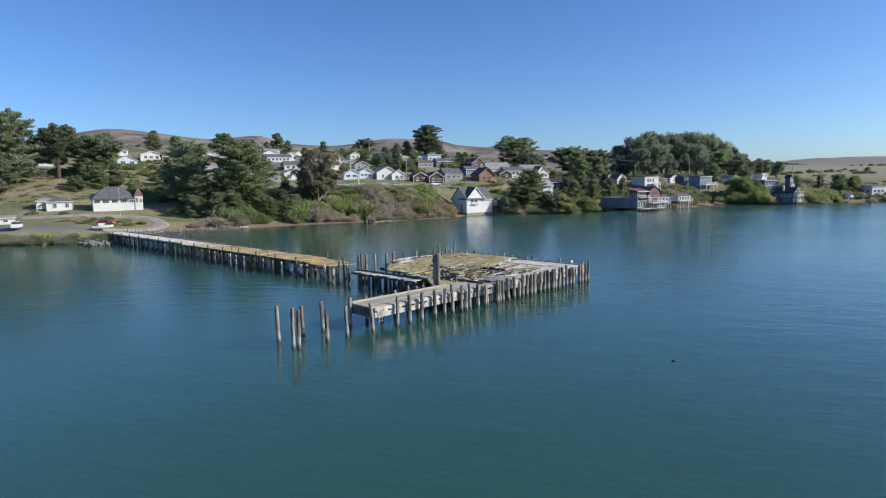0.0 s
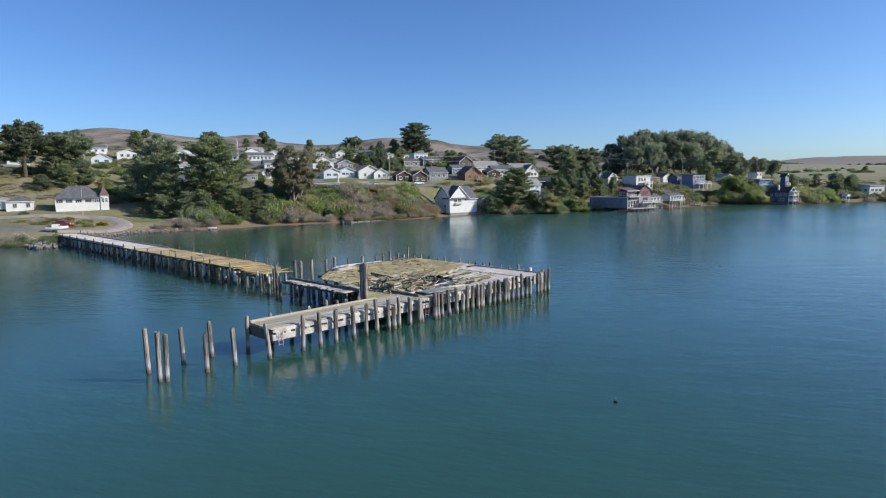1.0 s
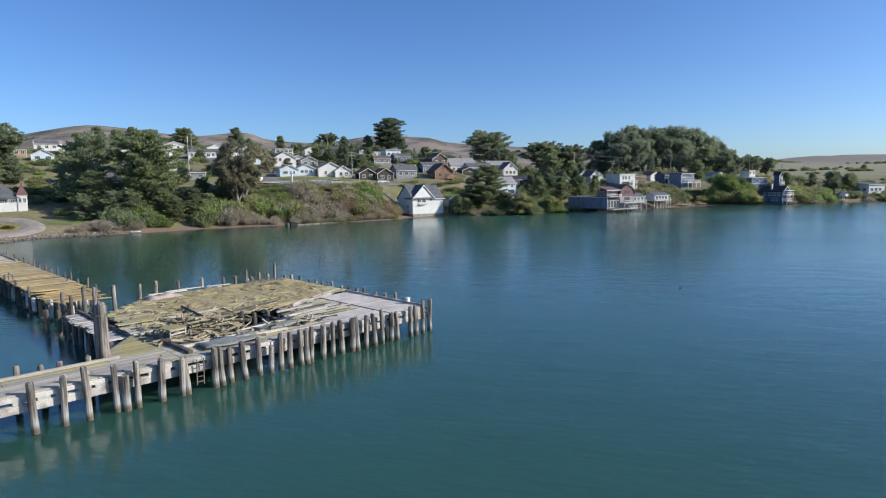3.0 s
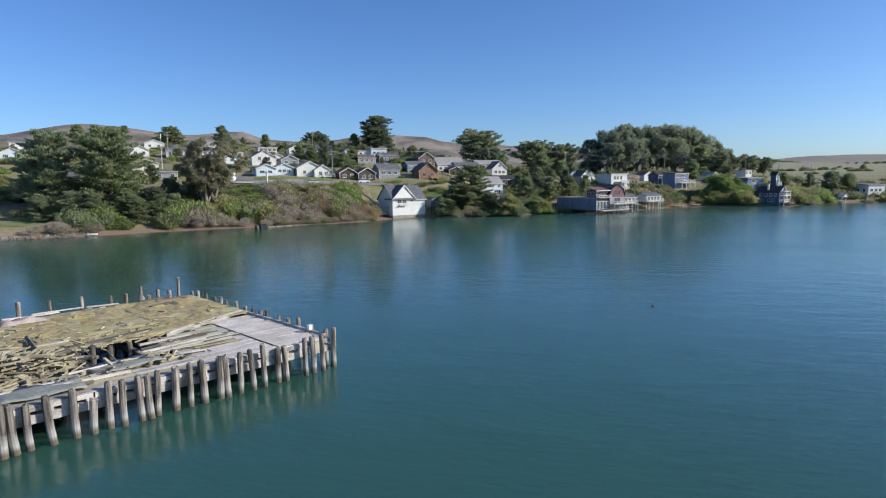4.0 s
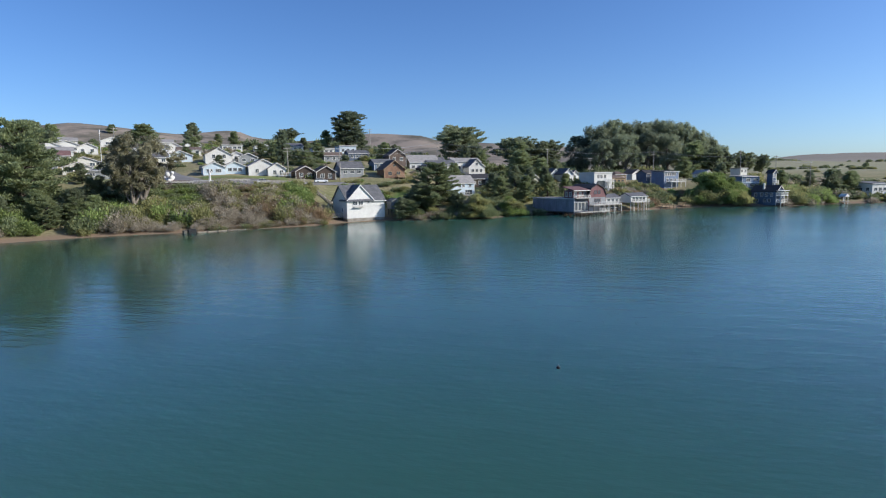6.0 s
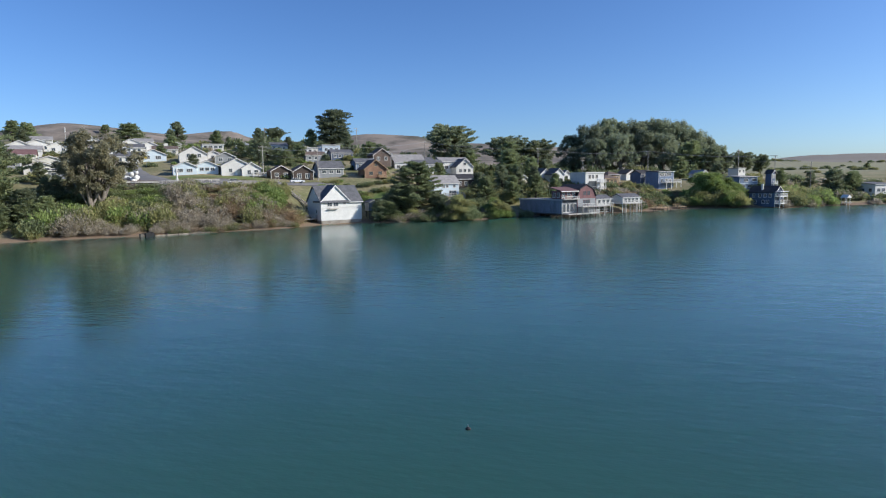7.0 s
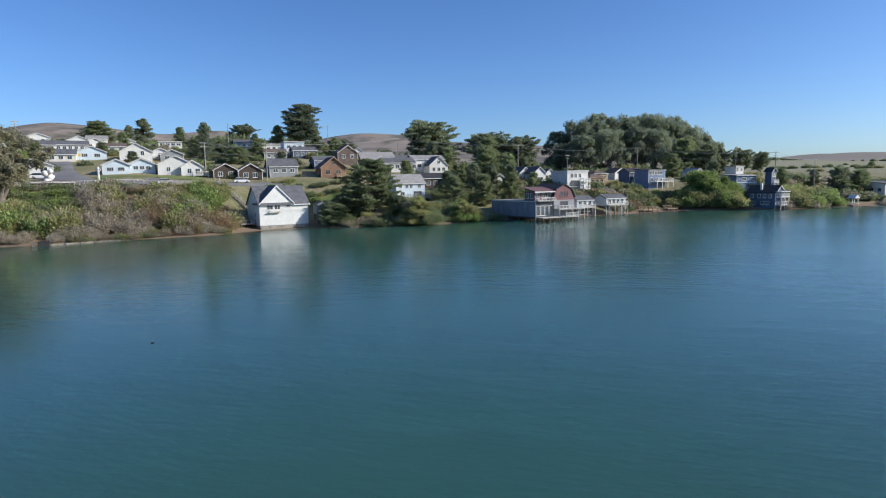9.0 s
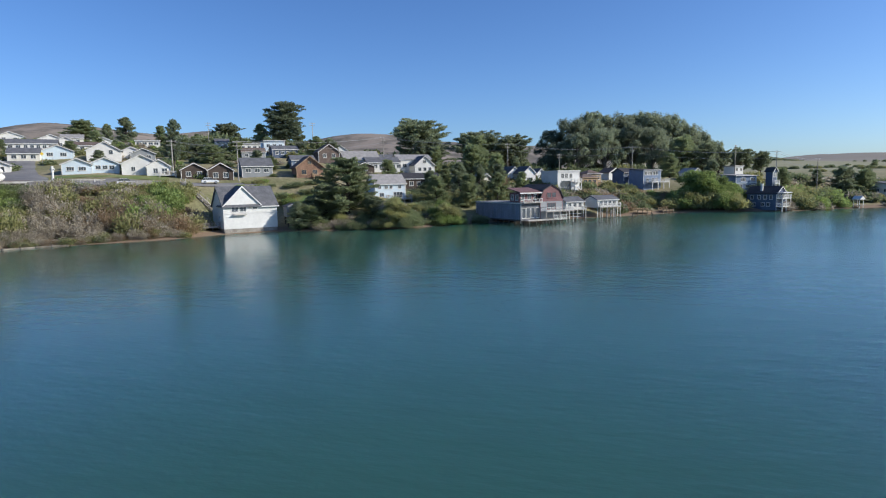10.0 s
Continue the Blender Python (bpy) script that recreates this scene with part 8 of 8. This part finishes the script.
for _ in range(150):                                 # scrub and low trees behind the upper houses
    x = rng.uniform(-150, 20)
    y = 372 + 0.1 * (x + 60) + rng.uniform(-22, 26)
    far_shrub(rng.choice(('dark', 'dark', 'olive', 'dark')), x, y, rng.uniform(0.9, 1.9), rng.uniform(0.8, 1.25))
for _ in range(34):                                  # hedges of the east fields
    x, y = rng.uniform(100, 200), rng.uniform(392, 415)
    far_shrub(rng.choice(('dark', 'dark', 'olive')), x, y, rng.uniform(0.5, 1.0), rng.uniform(0.5, 0.8))
for _ in range(70):                                  # understorey of the grove
    x, y = rng.uniform(15, 118), rng.uniform(352, 400)
    far_shrub(rng.choice(('dark', 'dark', 'olive')), x, y, rng.uniform(0.8, 1.6), rng.uniform(0.8, 1.2))
for _ in range(120):                                 # scrub dotted over the far fields
    x, y = rng.uniform(-700, 700), rng.uniform(430, 900)
    far_shrub(rng.choice(('dark', 'olive')), x, y, rng.uniform(0.8, 2.0), 0.7)
for cx, cy, wide, deep, n, k in ((405, 1400, 24, 10, 26, 2.0), (530, 1270, 40, 12, 18, 1.6), (620, 1240, 30, 10, 12, 1.5), (196, 640, 14, 4, 9, 1.0), (240, 610, 12, 4, 8, 0.9), (172, 505, 10, 4, 6, 0.9), (300, 860, 34, 6, 12, 1.2)):
    for _ in range(n):                               # copses and field hedges of the east hills
        x, y = rng.gauss(cx, wide * 0.6), rng.gauss(cy, deep * 0.6)
        far_shrub(rng.choice(('dark', 'dark', 'olive')), x, y, k * rng.uniform(0.6, 1.2), rng.uniform(0.7, 1.1))
for key, lumps in JOINED.items():
    v = np.concatenate(lumps)
    me = bpy.data.meshes.new("garden_growth")
    k = len(v) // 4
    me.vertices.add(4 * k)
    me.vertices.foreach_set("co", v.ravel())
    me.loops.add(4 * k)
    me.loops.foreach_set("vertex_index", np.arange(4 * k))
    me.polygons.add(k)
    me.polygons.foreach_set("loop_start", np.arange(k) * 4)
    me.materials.append(FAR_SHRUBS[key][0].materials[0])
    me.update(calc_edges=True)
    tagged(new("garden_growth", me), f"{SHRUB_WORDS[key]} growth in gardens and far slopes", "shrubs", kind="stuff")

# ---------------------------------------------------------------- street furniture, vehicles and clutter


def lawn(x, y, w, d, yaw, label):
    """A patch of grass laid on the ground."""
    gu, gv = np.meshgrid(np.linspace(-w / 2, w / 2, 12), np.linspace(-d / 2, d / 2, 8))
    c, s = math.cos(radians(yaw)), math.sin(radians(yaw))
    px, py = x + gu * c - gv * s, y + gu * s + gv * c
    sh = Shape()
    sh.v = np.stack([px, py, heights(px, py) + 0.09], -1).reshape(-1, 3).tolist()
    k = np.arange(96).reshape(8, 12)
    sh.f = np.stack([k[:-1, :-1], k[:-1, 1:], k[1:, 1:], k[1:, :-1]], -1).reshape(-1, 4).tolist()
    tagged(new("lawn", sh.mesh("lawn", LAWN, True)), label, "lawn", kind="structure")


lawn(-84, 231, 26, 7, 40, "green lawn before the pale blue cottages")
lawn(-121, 160, 8, 12, 20, "strip of lawn beside the gravel drive")
lawn(-36, 245, 14, 9, 40, "grass on the bank behind the boathouse")


def utility_pole(x, y, high, turn, arm=True, label="grey wooden utility pole with cross-arms"):
    up = thing("utility_pole", pose(x, y, ground_at(x, y), 0, 0, turn), label, "utility pole", "utility poles")
    part("pole", Shape().tube([(0, 0, -1), (0, 0, high)], [0.17, 0.11], 8), GREY_WOOD, up)
    if arm:
        for z in (high - 0.5, high - 1.5):
            part("cross_arm", Shape().box(-1.2, -0.06, z, 1.2, 0.06, z + 0.12), GREY_WOOD, up)
        for x0 in (-1.1, -0.4, 0.4, 1.1):
            part("insulator", Shape().tube([(x0, 0, high - 0.38), (x0, 0, high - 0.2)], [0.05, 0.03], 6), WHITE, up)
    return up


def cable(a, b, sag, label="thin overhead cable between poles"):
    """A hanging wire from a to b."""
    a, b = Vector(a), Vector(b)
    pts = [a.lerp(b, k / 14) - Vector((0, 0, sag * 4 * (k / 14) * (1 - k / 14))) for k in range(15)]
    whole("overhead_cable", Shape().tube(pts, [0.035] * 15, 4), WIRE, Matrix(), label, "cable", "overhead cables")


POLES = [(-75, 242.5, 10.0), (-58.6, 248, 11.0), (-45, 330, 12), (6, 322, 13.5), (24, 335, 10), (50.5, 332, 13.5), (98, 330, 13.5), (116, 346, 11.5), (-148, 248, 12), (-124, 330, 11), (-86, 352, 14), (88, 345, 14)]
for x, y, high in POLES:
    utility_pole(x, y, high, rng.uniform(20, 70))


def top_of(i, off=0.0, down=0.4):
    x, y, high = POLES[i]
    return (x + off, y, ground_at(x, y) + high - down)


for a, b in ((3, 5), (0, 1), (1, 2), (5, 6), (6, 7), (2, 3)):
    for off, down in ((-0.8, 0.2), (0.8, 0.2), (0.0, 2.4)):
        cable(top_of(a, off, down), top_of(b, off, down), 1.6 if (a, b) == (3, 5) else 1.2)

# white mast with a lamp on the village street, and a yellow warning sign
mast = thing("flag_mast", pose(-133, 225, ground_at(-133, 225)), "tall white mast rising above the roofs", "mast")
part("pole", Shape().tube([(0, 0, -1), (0, 0, 13.4)], [0.12, 0.06], 8), WHITE, mast)
part("pennant", Shape().box(-0.12, -0.12, 12.2, 0.12, 0.12, 13.6), WHITE, mast)
sign = thing("warning_sign", pose(-119, 243, ground_at(-119, 243) + 0.3, 0, 0, 40), "yellow diamond warning sign beside the street", "road sign")
part("post", Shape().box(-0.04, 0.02, -1, 0.04, 0.08, 3.4), METAL, sign)
part("plate", Shape().box(-0.38, -0.02, -0.38, 0.38, 0.02, 0.38, pose(0, 0, 3.0, 0, 45, 0)), YELLOW, sign)
tot = thing("carved_post", pose(-85.6, 214.4, ground_at(-85.6, 214.4)), "tall white carved post beside the railing", "post")
part("shaft", Shape().tube([(0, 0, -1), (0, 0, 1.2), (0, 0, 1.3), (0, 0, 2.6), (0, 0, 2.7), (0, 0, 4.0)], [0.35, 0.33, 0.24, 0.26, 0.36, 0.3], 8), WHITE, tot)
part("arm", Shape().box(-0.7, -0.1, 3.1, 0.7, 0.1, 3.4), WHITE, tot)

art = thing("white_sculpture", pose(-94.6, 208.8, max(ground_at(-94.6, 208.8), 11.0)), "tall heap of white rounded shapes beside the promenade", "sculpture")
lumps = Shape()
for i in range(16):
    ball = bmesh.new()
    bmesh.ops.create_icosphere(ball, subdivisions=2, radius=rng.uniform(0.35, 0.75))
    k = i / 15
    lumps.add([v.co for v in ball.verts], [[v.index for v in f.verts] for f in ball.faces], pose(rng.gauss(0, 1.0 - 0.75 * k), rng.gauss(0, 0.6 - 0.4 * k), 0.3 + 3.2 * k))
    ball.free()
part("body", lumps, WHITE, art, "", True)
# the railed promenade along the top of the bluff and the timber deck at its end
line = [(-99, 202), (-90, 207.5), (-82, 213), (-75, 218.6)]
walkway = thing("promenade_fence", Matrix(), "white post-and-rail fence along the top of the bluff", "fence")
for (ax, ay), (bx, by) in zip(line[:-1], line[1:]):
    n = int(math.hypot(bx - ax, by - ay) / 2.0)
    for i in range(n):
        k, k2 = i / n, (i + 1) / n
        px, py, qx, qy = ax + (bx - ax) * k, ay + (by - ay) * k, ax + (bx - ax) * k2, ay + (by - ay) * k2
        pz, qz = max(ground_at(px, py), 11.3) + 0.2, max(ground_at(qx, qy), 11.3) + 0.2
        part("post", Shape().box(-0.09, -0.09, -4.5, 0.09, 0.09, 1.15), WHITE if i % 2 else GREY_WOOD, walkway, m=pose(px, py, pz))
        for h in (0.4, 0.75, 1.05):
            part("rail", Shape().tube([(px, py, pz + h), (qx, qy, qz + h)], [0.05, 0.05], 4), WHITE if h > 1 else GREY_WOOD, walkway)
        part("base_board", Shape().add([(px, py, pz - 1.0), (qx, qy, qz - 1.0), (qx, qy, qz + 0.1), (px, py, pz + 0.1), (px - 0.1, py + 0.15, pz - 1.0), (qx - 0.1, qy + 0.15, qz - 1.0), (qx - 0.1, qy + 0.15, qz + 0.1), (px - 0.1, py + 0.15, pz + 0.1)],
                                       [(0, 1, 2, 3), (7, 6, 5, 4), (3, 2, 6, 7), (0, 4, 5, 1), (0, 3, 7, 4), (1, 5, 6, 2)]), DARK_WOOD, walkway, "dark timber edge beam")
boardwalk = thing("boardwalk", Matrix(), "dark timber boardwalk on posts along the top of the bluff", "boardwalk")
for (ax, ay), (bx, by) in zip(line[:-1], line[1:]):
    n = math.hypot(bx - ax, by - ay)
    z = max(ground_at((ax + bx) / 2, (ay + by) / 2), 11.3) + 0.12
    m = pose(ax, ay, z, 0, 0, math.degrees(math.atan2(by - ay, bx - ax)))
    part("floor", Shape().box(0, -1.6, -0.2, n - 0.02, 1.2, 0.0, chamfer=0.02), GREY_WOOD, boardwalk, m=m)
    part("edge_beam", Shape().box(0, -1.75, -0.5, n - 0.02, -1.61, 0.05), DARK_WOOD, boardwalk, m=m)
    for i in range(int(n / 2.2) + 1):
        part("post", Shape().box(i * 2.2 - 0.12, -1.55, -4.5, i * 2.2 + 0.12, -1.3, -0.2), DARK_WOOD, boardwalk, m=m)
    railing(boardwalk, [(0.05, -1.6), (n - 0.05, -1.6)], 0.0, 1.05, GREY_WOOD, 2.0).matrix_basis = m
deck = thing("bluff_deck", pose(-70.8, 221.0, 11.4, 0, 0, 38), "grey timber parking deck on posts over the bluff", "deck")
part("floor", Shape().box(-5.6, -1.0, -0.25, 5.2, 5.5, 0.0, chamfer=0.02), GREY_WOOD, deck)
railing(deck, [(-5.5, -0.9), (5.1, -0.9)], 0.0, 1.0, GREY_WOOD, 1.5)
part("parapet", Shape().box(-2.0, -1.06, 0.0, 5.2, -0.96, 0.8), GREY_WOOD, deck)
for x in (-5.2, -2.4, 0.4, 3.0, 5.0):
    part("post", Shape().box(x - 0.12, -0.8, -6.5, x + 0.12, -0.56, -0.25), GREY_WOOD, deck)
part("beam", Shape().box(-5.6, -0.85, -0.6, 5.2, -0.5, -0.26), DARK_WOOD, deck)
# stair down to the boathouse
st = thing("boathouse_stair", pose(-58.5, 232.0, 0, 0, 0, -142), "long grey wooden stair down to the boathouse", "stair")
z0, z1 = 12.0, 3.6
for i in range(40):
    k = i / 39
    part("tread", Shape().box(-0.6, k * 16.2, 0, 0.6, k * 16.2 + 0.42, 0.06), GREY_WOOD, st, m=pose(0, 0, z0 + (z1 - z0) * k))
for s in (-0.65, 0.65):
    part("handrail", Shape().tube([(s, 0, z0 + 1.0), (s, 16.4, z1 + 1.0)], [0.05, 0.05], 5), GREY_WOOD, st)
    part("stringer", Shape().tube([(s, 0, z0 - 0.1), (s, 16.4, z1 - 0.1)], [0.12, 0.12], 4), GREY_WOOD, st)
    for i in range(6):
        k = i / 5
        part("post", Shape().box(s - 0.06, 16.2 * k - 0.06, z0 + (z1 - z0) * k - 2.0, s + 0.06, 16.2 * k + 0.06, z0 + (z1 - z0) * k + 1.0), GREY_WOOD, st)
st.matrix_world = pose(-65.5, 233.8, 0, 0, 0, -115)

# the low timber bulkhead and the black sluice box on the beach
bulk = thing("bulkhead", Matrix(), "low tan-grey timber bulkhead along the beach", "bulkhead")
for (ax, ay), (bx, by) in (((-68.2, 182.6), (-64.0, 189.0)), ((-64.0, 189.0), (-60.0, 195.3))):
    n = math.hypot(bx - ax, by - ay)
    m = pose(ax, ay, 0, 0, 0, math.degrees(math.atan2(by - ay, bx - ax)))
    part("plank_wall", Shape().box(0, -0.1, -0.8, n - 0.05, 0.1, 0.16, chamfer=0.02), DRIFT_WOOD, bulk, m=m)
    for i in range(3):
        part("post", Shape().box(n * i / 3, -0.28, -1.2, n * i / 3 + 0.22, -0.1, 0.4), DARK_WOOD, bulk, m=m)
sluice = thing("sluice_box", pose(-69.2, 182.2, 0, 0, 0, 50), "black timber sluice box at the end of the bulkhead", "sluice")
part("box", Shape().box(-0.8, -0.7, -0.8, 0.9, 0.8, 0.75, chamfer=0.08), RUBBER, sluice)
part("lip", Shape().box(-1.9, -0.9, -0.8, -1.3, 0.9, 0.6), DARK_WOOD, sluice)
for x, y in ((46.5, 268.5), (52.0, 271.5)):
    lone = thing("mooring_post", pose(x, y, 0), "short dark stake standing in the shallows", "pile", "stakes in the shallows")
    part("stake", Shape().tube([(0, 0, -2), (0.15, 0, 1.3)], [0.13, 0.11], 8), DARK_WOOD, lone)


def car(x, y, yaw, paint, long, label, van=False):
    """A parked car: body, cabin with glass, four wheels."""
    z = ground_at(x, y) + 0.32
    c = thing("car", pose(x, y, z, 0, 0, yaw), label, "car", "parked cars")
    L, h = long / 2, 0.95 if not van else 1.15
    body = [(-L, 0.3), (-L, 0.75), (-L * 0.95, h), (L * 0.45, h), (L * 0.9, 0.82), (L, 0.65), (L, 0.3)]
    part("body", Shape().prism(body, -0.88, 0.88), paint, c)
    top = 1.5 if not van else 1.8
    part("cabin", Shape().prism([(-L * 0.92, h + 0.004), (L * 0.42, h + 0.004), (L * 0.12, top - 0.04), (-L * 0.72, top - 0.04)], -0.78, 0.78), GLASS, c, "dark tinted windows")
    part("roof", Shape().prism([(-L * 0.74, top - 0.036), (L * 0.13, top - 0.036), (L * 0.06, top + 0.03), (-L * 0.66, top + 0.03)], -0.76, 0.76), paint, c)
    for wx in (-L * 0.62, L * 0.62):
        for wy in (-0.82, 0.82):
            w = part("wheel", Shape().tube([(wx, wy - 0.1, 0.32), (wx, wy + 0.1, 0.32)], [0.33, 0.33], 12), RUBBER, c)
            part("rim", Shape().tube([(wx, wy - 0.12, 0.32), (wx, wy + 0.12, 0.32)], [0.2, 0.2], 10), METAL, w)
    for wy in (-0.62, 0.62):
        part("headlight", Shape().box(L - 0.06, wy - 0.15, 0.62, L + 0.01, wy + 0.15, 0.74), WHITE, c)
    return c


car(-134.0, 114.0, 128, CAR_WHITE, 4.2, "white estate car on the shore road", True)
car(-124.5, 131.5, 20, CAR_RED, 3.9, "dark red car parked near the pier")
car(-136, 252, 60, CAR_RED, 4.2, "red car parked on the village street")
car(-131, 250, 50, CAR_DARK, 4.4, "dark car parked on the village street")
car(-103, 214, 40, CAR_WHITE, 4.2, "white car at the edge of the street")
car(-62, 240, 40, CAR_WHITE, 4.3, "white car parked before the brown cabins")
car(-106, 240, 120, CAR_DARK, 4.4, "grey car in the side road")
cdeck = car(-72.5, 222.6, 38, CAR_WHITE, 4.4, "white car parked on the timber deck")
cdeck.location.z = 11.4
# the small white boat on its trailer at the head of the pier
boat = thing("boat_on_trailer", pose(-117.5, 122.5, ground_at(-117.5, 122.5) + 0.45, 0, 0, 40), "white motor boat standing on a trailer", "boat")
hull = Shape()
secs = [(-3.2, 1.1, 0.75), (-1.0, 1.15, 0.7), (1.5, 1.0, 0.65), (3.0, 0.5, 0.8), (3.8, 0.05, 1.0)]
for x, w, low in secs:
    hull.v += [(x, -w, 1.5 + 0.08 * max(0, x)), (x, -w * 0.75, low + 0.15), (x, 0, low), (x, w * 0.75, low + 0.15), (x, w, 1.5 + 0.08 * max(0, x))]
for i in range(4):
    for k in range(4):
        hull.f.append((i * 5 + k, i * 5 + k + 1, (i + 1) * 5 + k + 1, (i + 1) * 5 + k))
    hull.f.append((i * 5 + 4, i * 5, (i + 1) * 5, (i + 1) * 5 + 4))
hull.f.append((0, 1, 2, 3, 4))
part("hull", hull, CAR_WHITE, boat)
part("cabin", Shape().prism([(-1.2, 1.5), (1.6, 1.55), (1.0, 2.4), (-1.2, 2.5)], -0.8, 0.8), WHITE, boat)
part("windscreen", Shape().prism([(1.05, 1.75), (1.5, 1.75), (1.1, 2.25), (0.8, 2.25)], -0.81, 0.81), GLASS, boat)
part("trailer_frame", Shape().box(-3.0, -0.8, 0.45, 3.4, -0.7, 0.55).box(-3.0, 0.7, 0.45, 3.4, 0.8, 0.55).box(-1.0, -1.0, 0.4, -0.8, 1.0, 0.5).box(3.3, -0.05, 0.45, 5.0, 0.05, 0.55), METAL, boat)
for wy in (-1.05, 1.05):
    part("wheel", Shape().tube([(-0.9, wy - 0.1, 0.1), (-0.9, wy + 0.1, 0.1)], [0.33, 0.33], 12), RUBBER, boat)
boat.scale = (0.66, 0.66, 0.66)
# low white skiff on the beach
skiff = thing("skiff", pose(-98.5, 155.2, ground_at(-98.5, 155.2) + 0.1, 0, 0, 40), "small white skiff drawn up on the beach", "boat")
skiff.scale = (0.6, 0.6, 0.6)
sk = Shape()
for x, w in ((-1.8, 0.6), (0, 0.7), (1.4, 0.45), (2.1, 0.05)):
    sk.v += [(x, -w, 0.55), (x, -w * 0.6, 0.05), (x, w * 0.6, 0.05), (x, w, 0.55)]
for i in range(3):
    for k in range(3):
        sk.f.append((i * 4 + k, i * 4 + k + 1, (i + 1) * 4 + k + 1, (i + 1) * 4 + k))
sk.f.append((0, 1, 2, 3))
part("hull", sk, CAR_WHITE, skiff)
part("thwart", Shape().box(-0.2, -0.6, 0.4, 0.1, 0.6, 0.46).box(-1.2, -0.58, 0.4, -0.95, 0.58, 0.46), GREY_WOOD, skiff)
# low timber landings and boats stored under the great bush
for x, y, w in ((51.0, 289.5, 6.0), (58.5, 297.0, 4.5)):
    pl = thing("beach_platform", pose(x, y, ground_at(x, y) + 0.3, 0, 0, 40), "low rust-brown timber platform on the beach", "platform")
    part("floor", Shape().box(-w / 2, -1.0, 0.3, w / 2, 1.2, 0.48, chamfer=0.02), TAN, pl)
    for k in (-1, -0.33, 0.33, 1):
        part("post", Shape().box(k * (w / 2 - 0.2) - 0.1, -0.95, -1.2, k * (w / 2 - 0.2) + 0.1, -0.75, 0.9), DARK_WOOD, pl)
    railing(pl, [(-w / 2, 1.1), (w / 2, 1.1)], 0.48, 0.9, TAN)
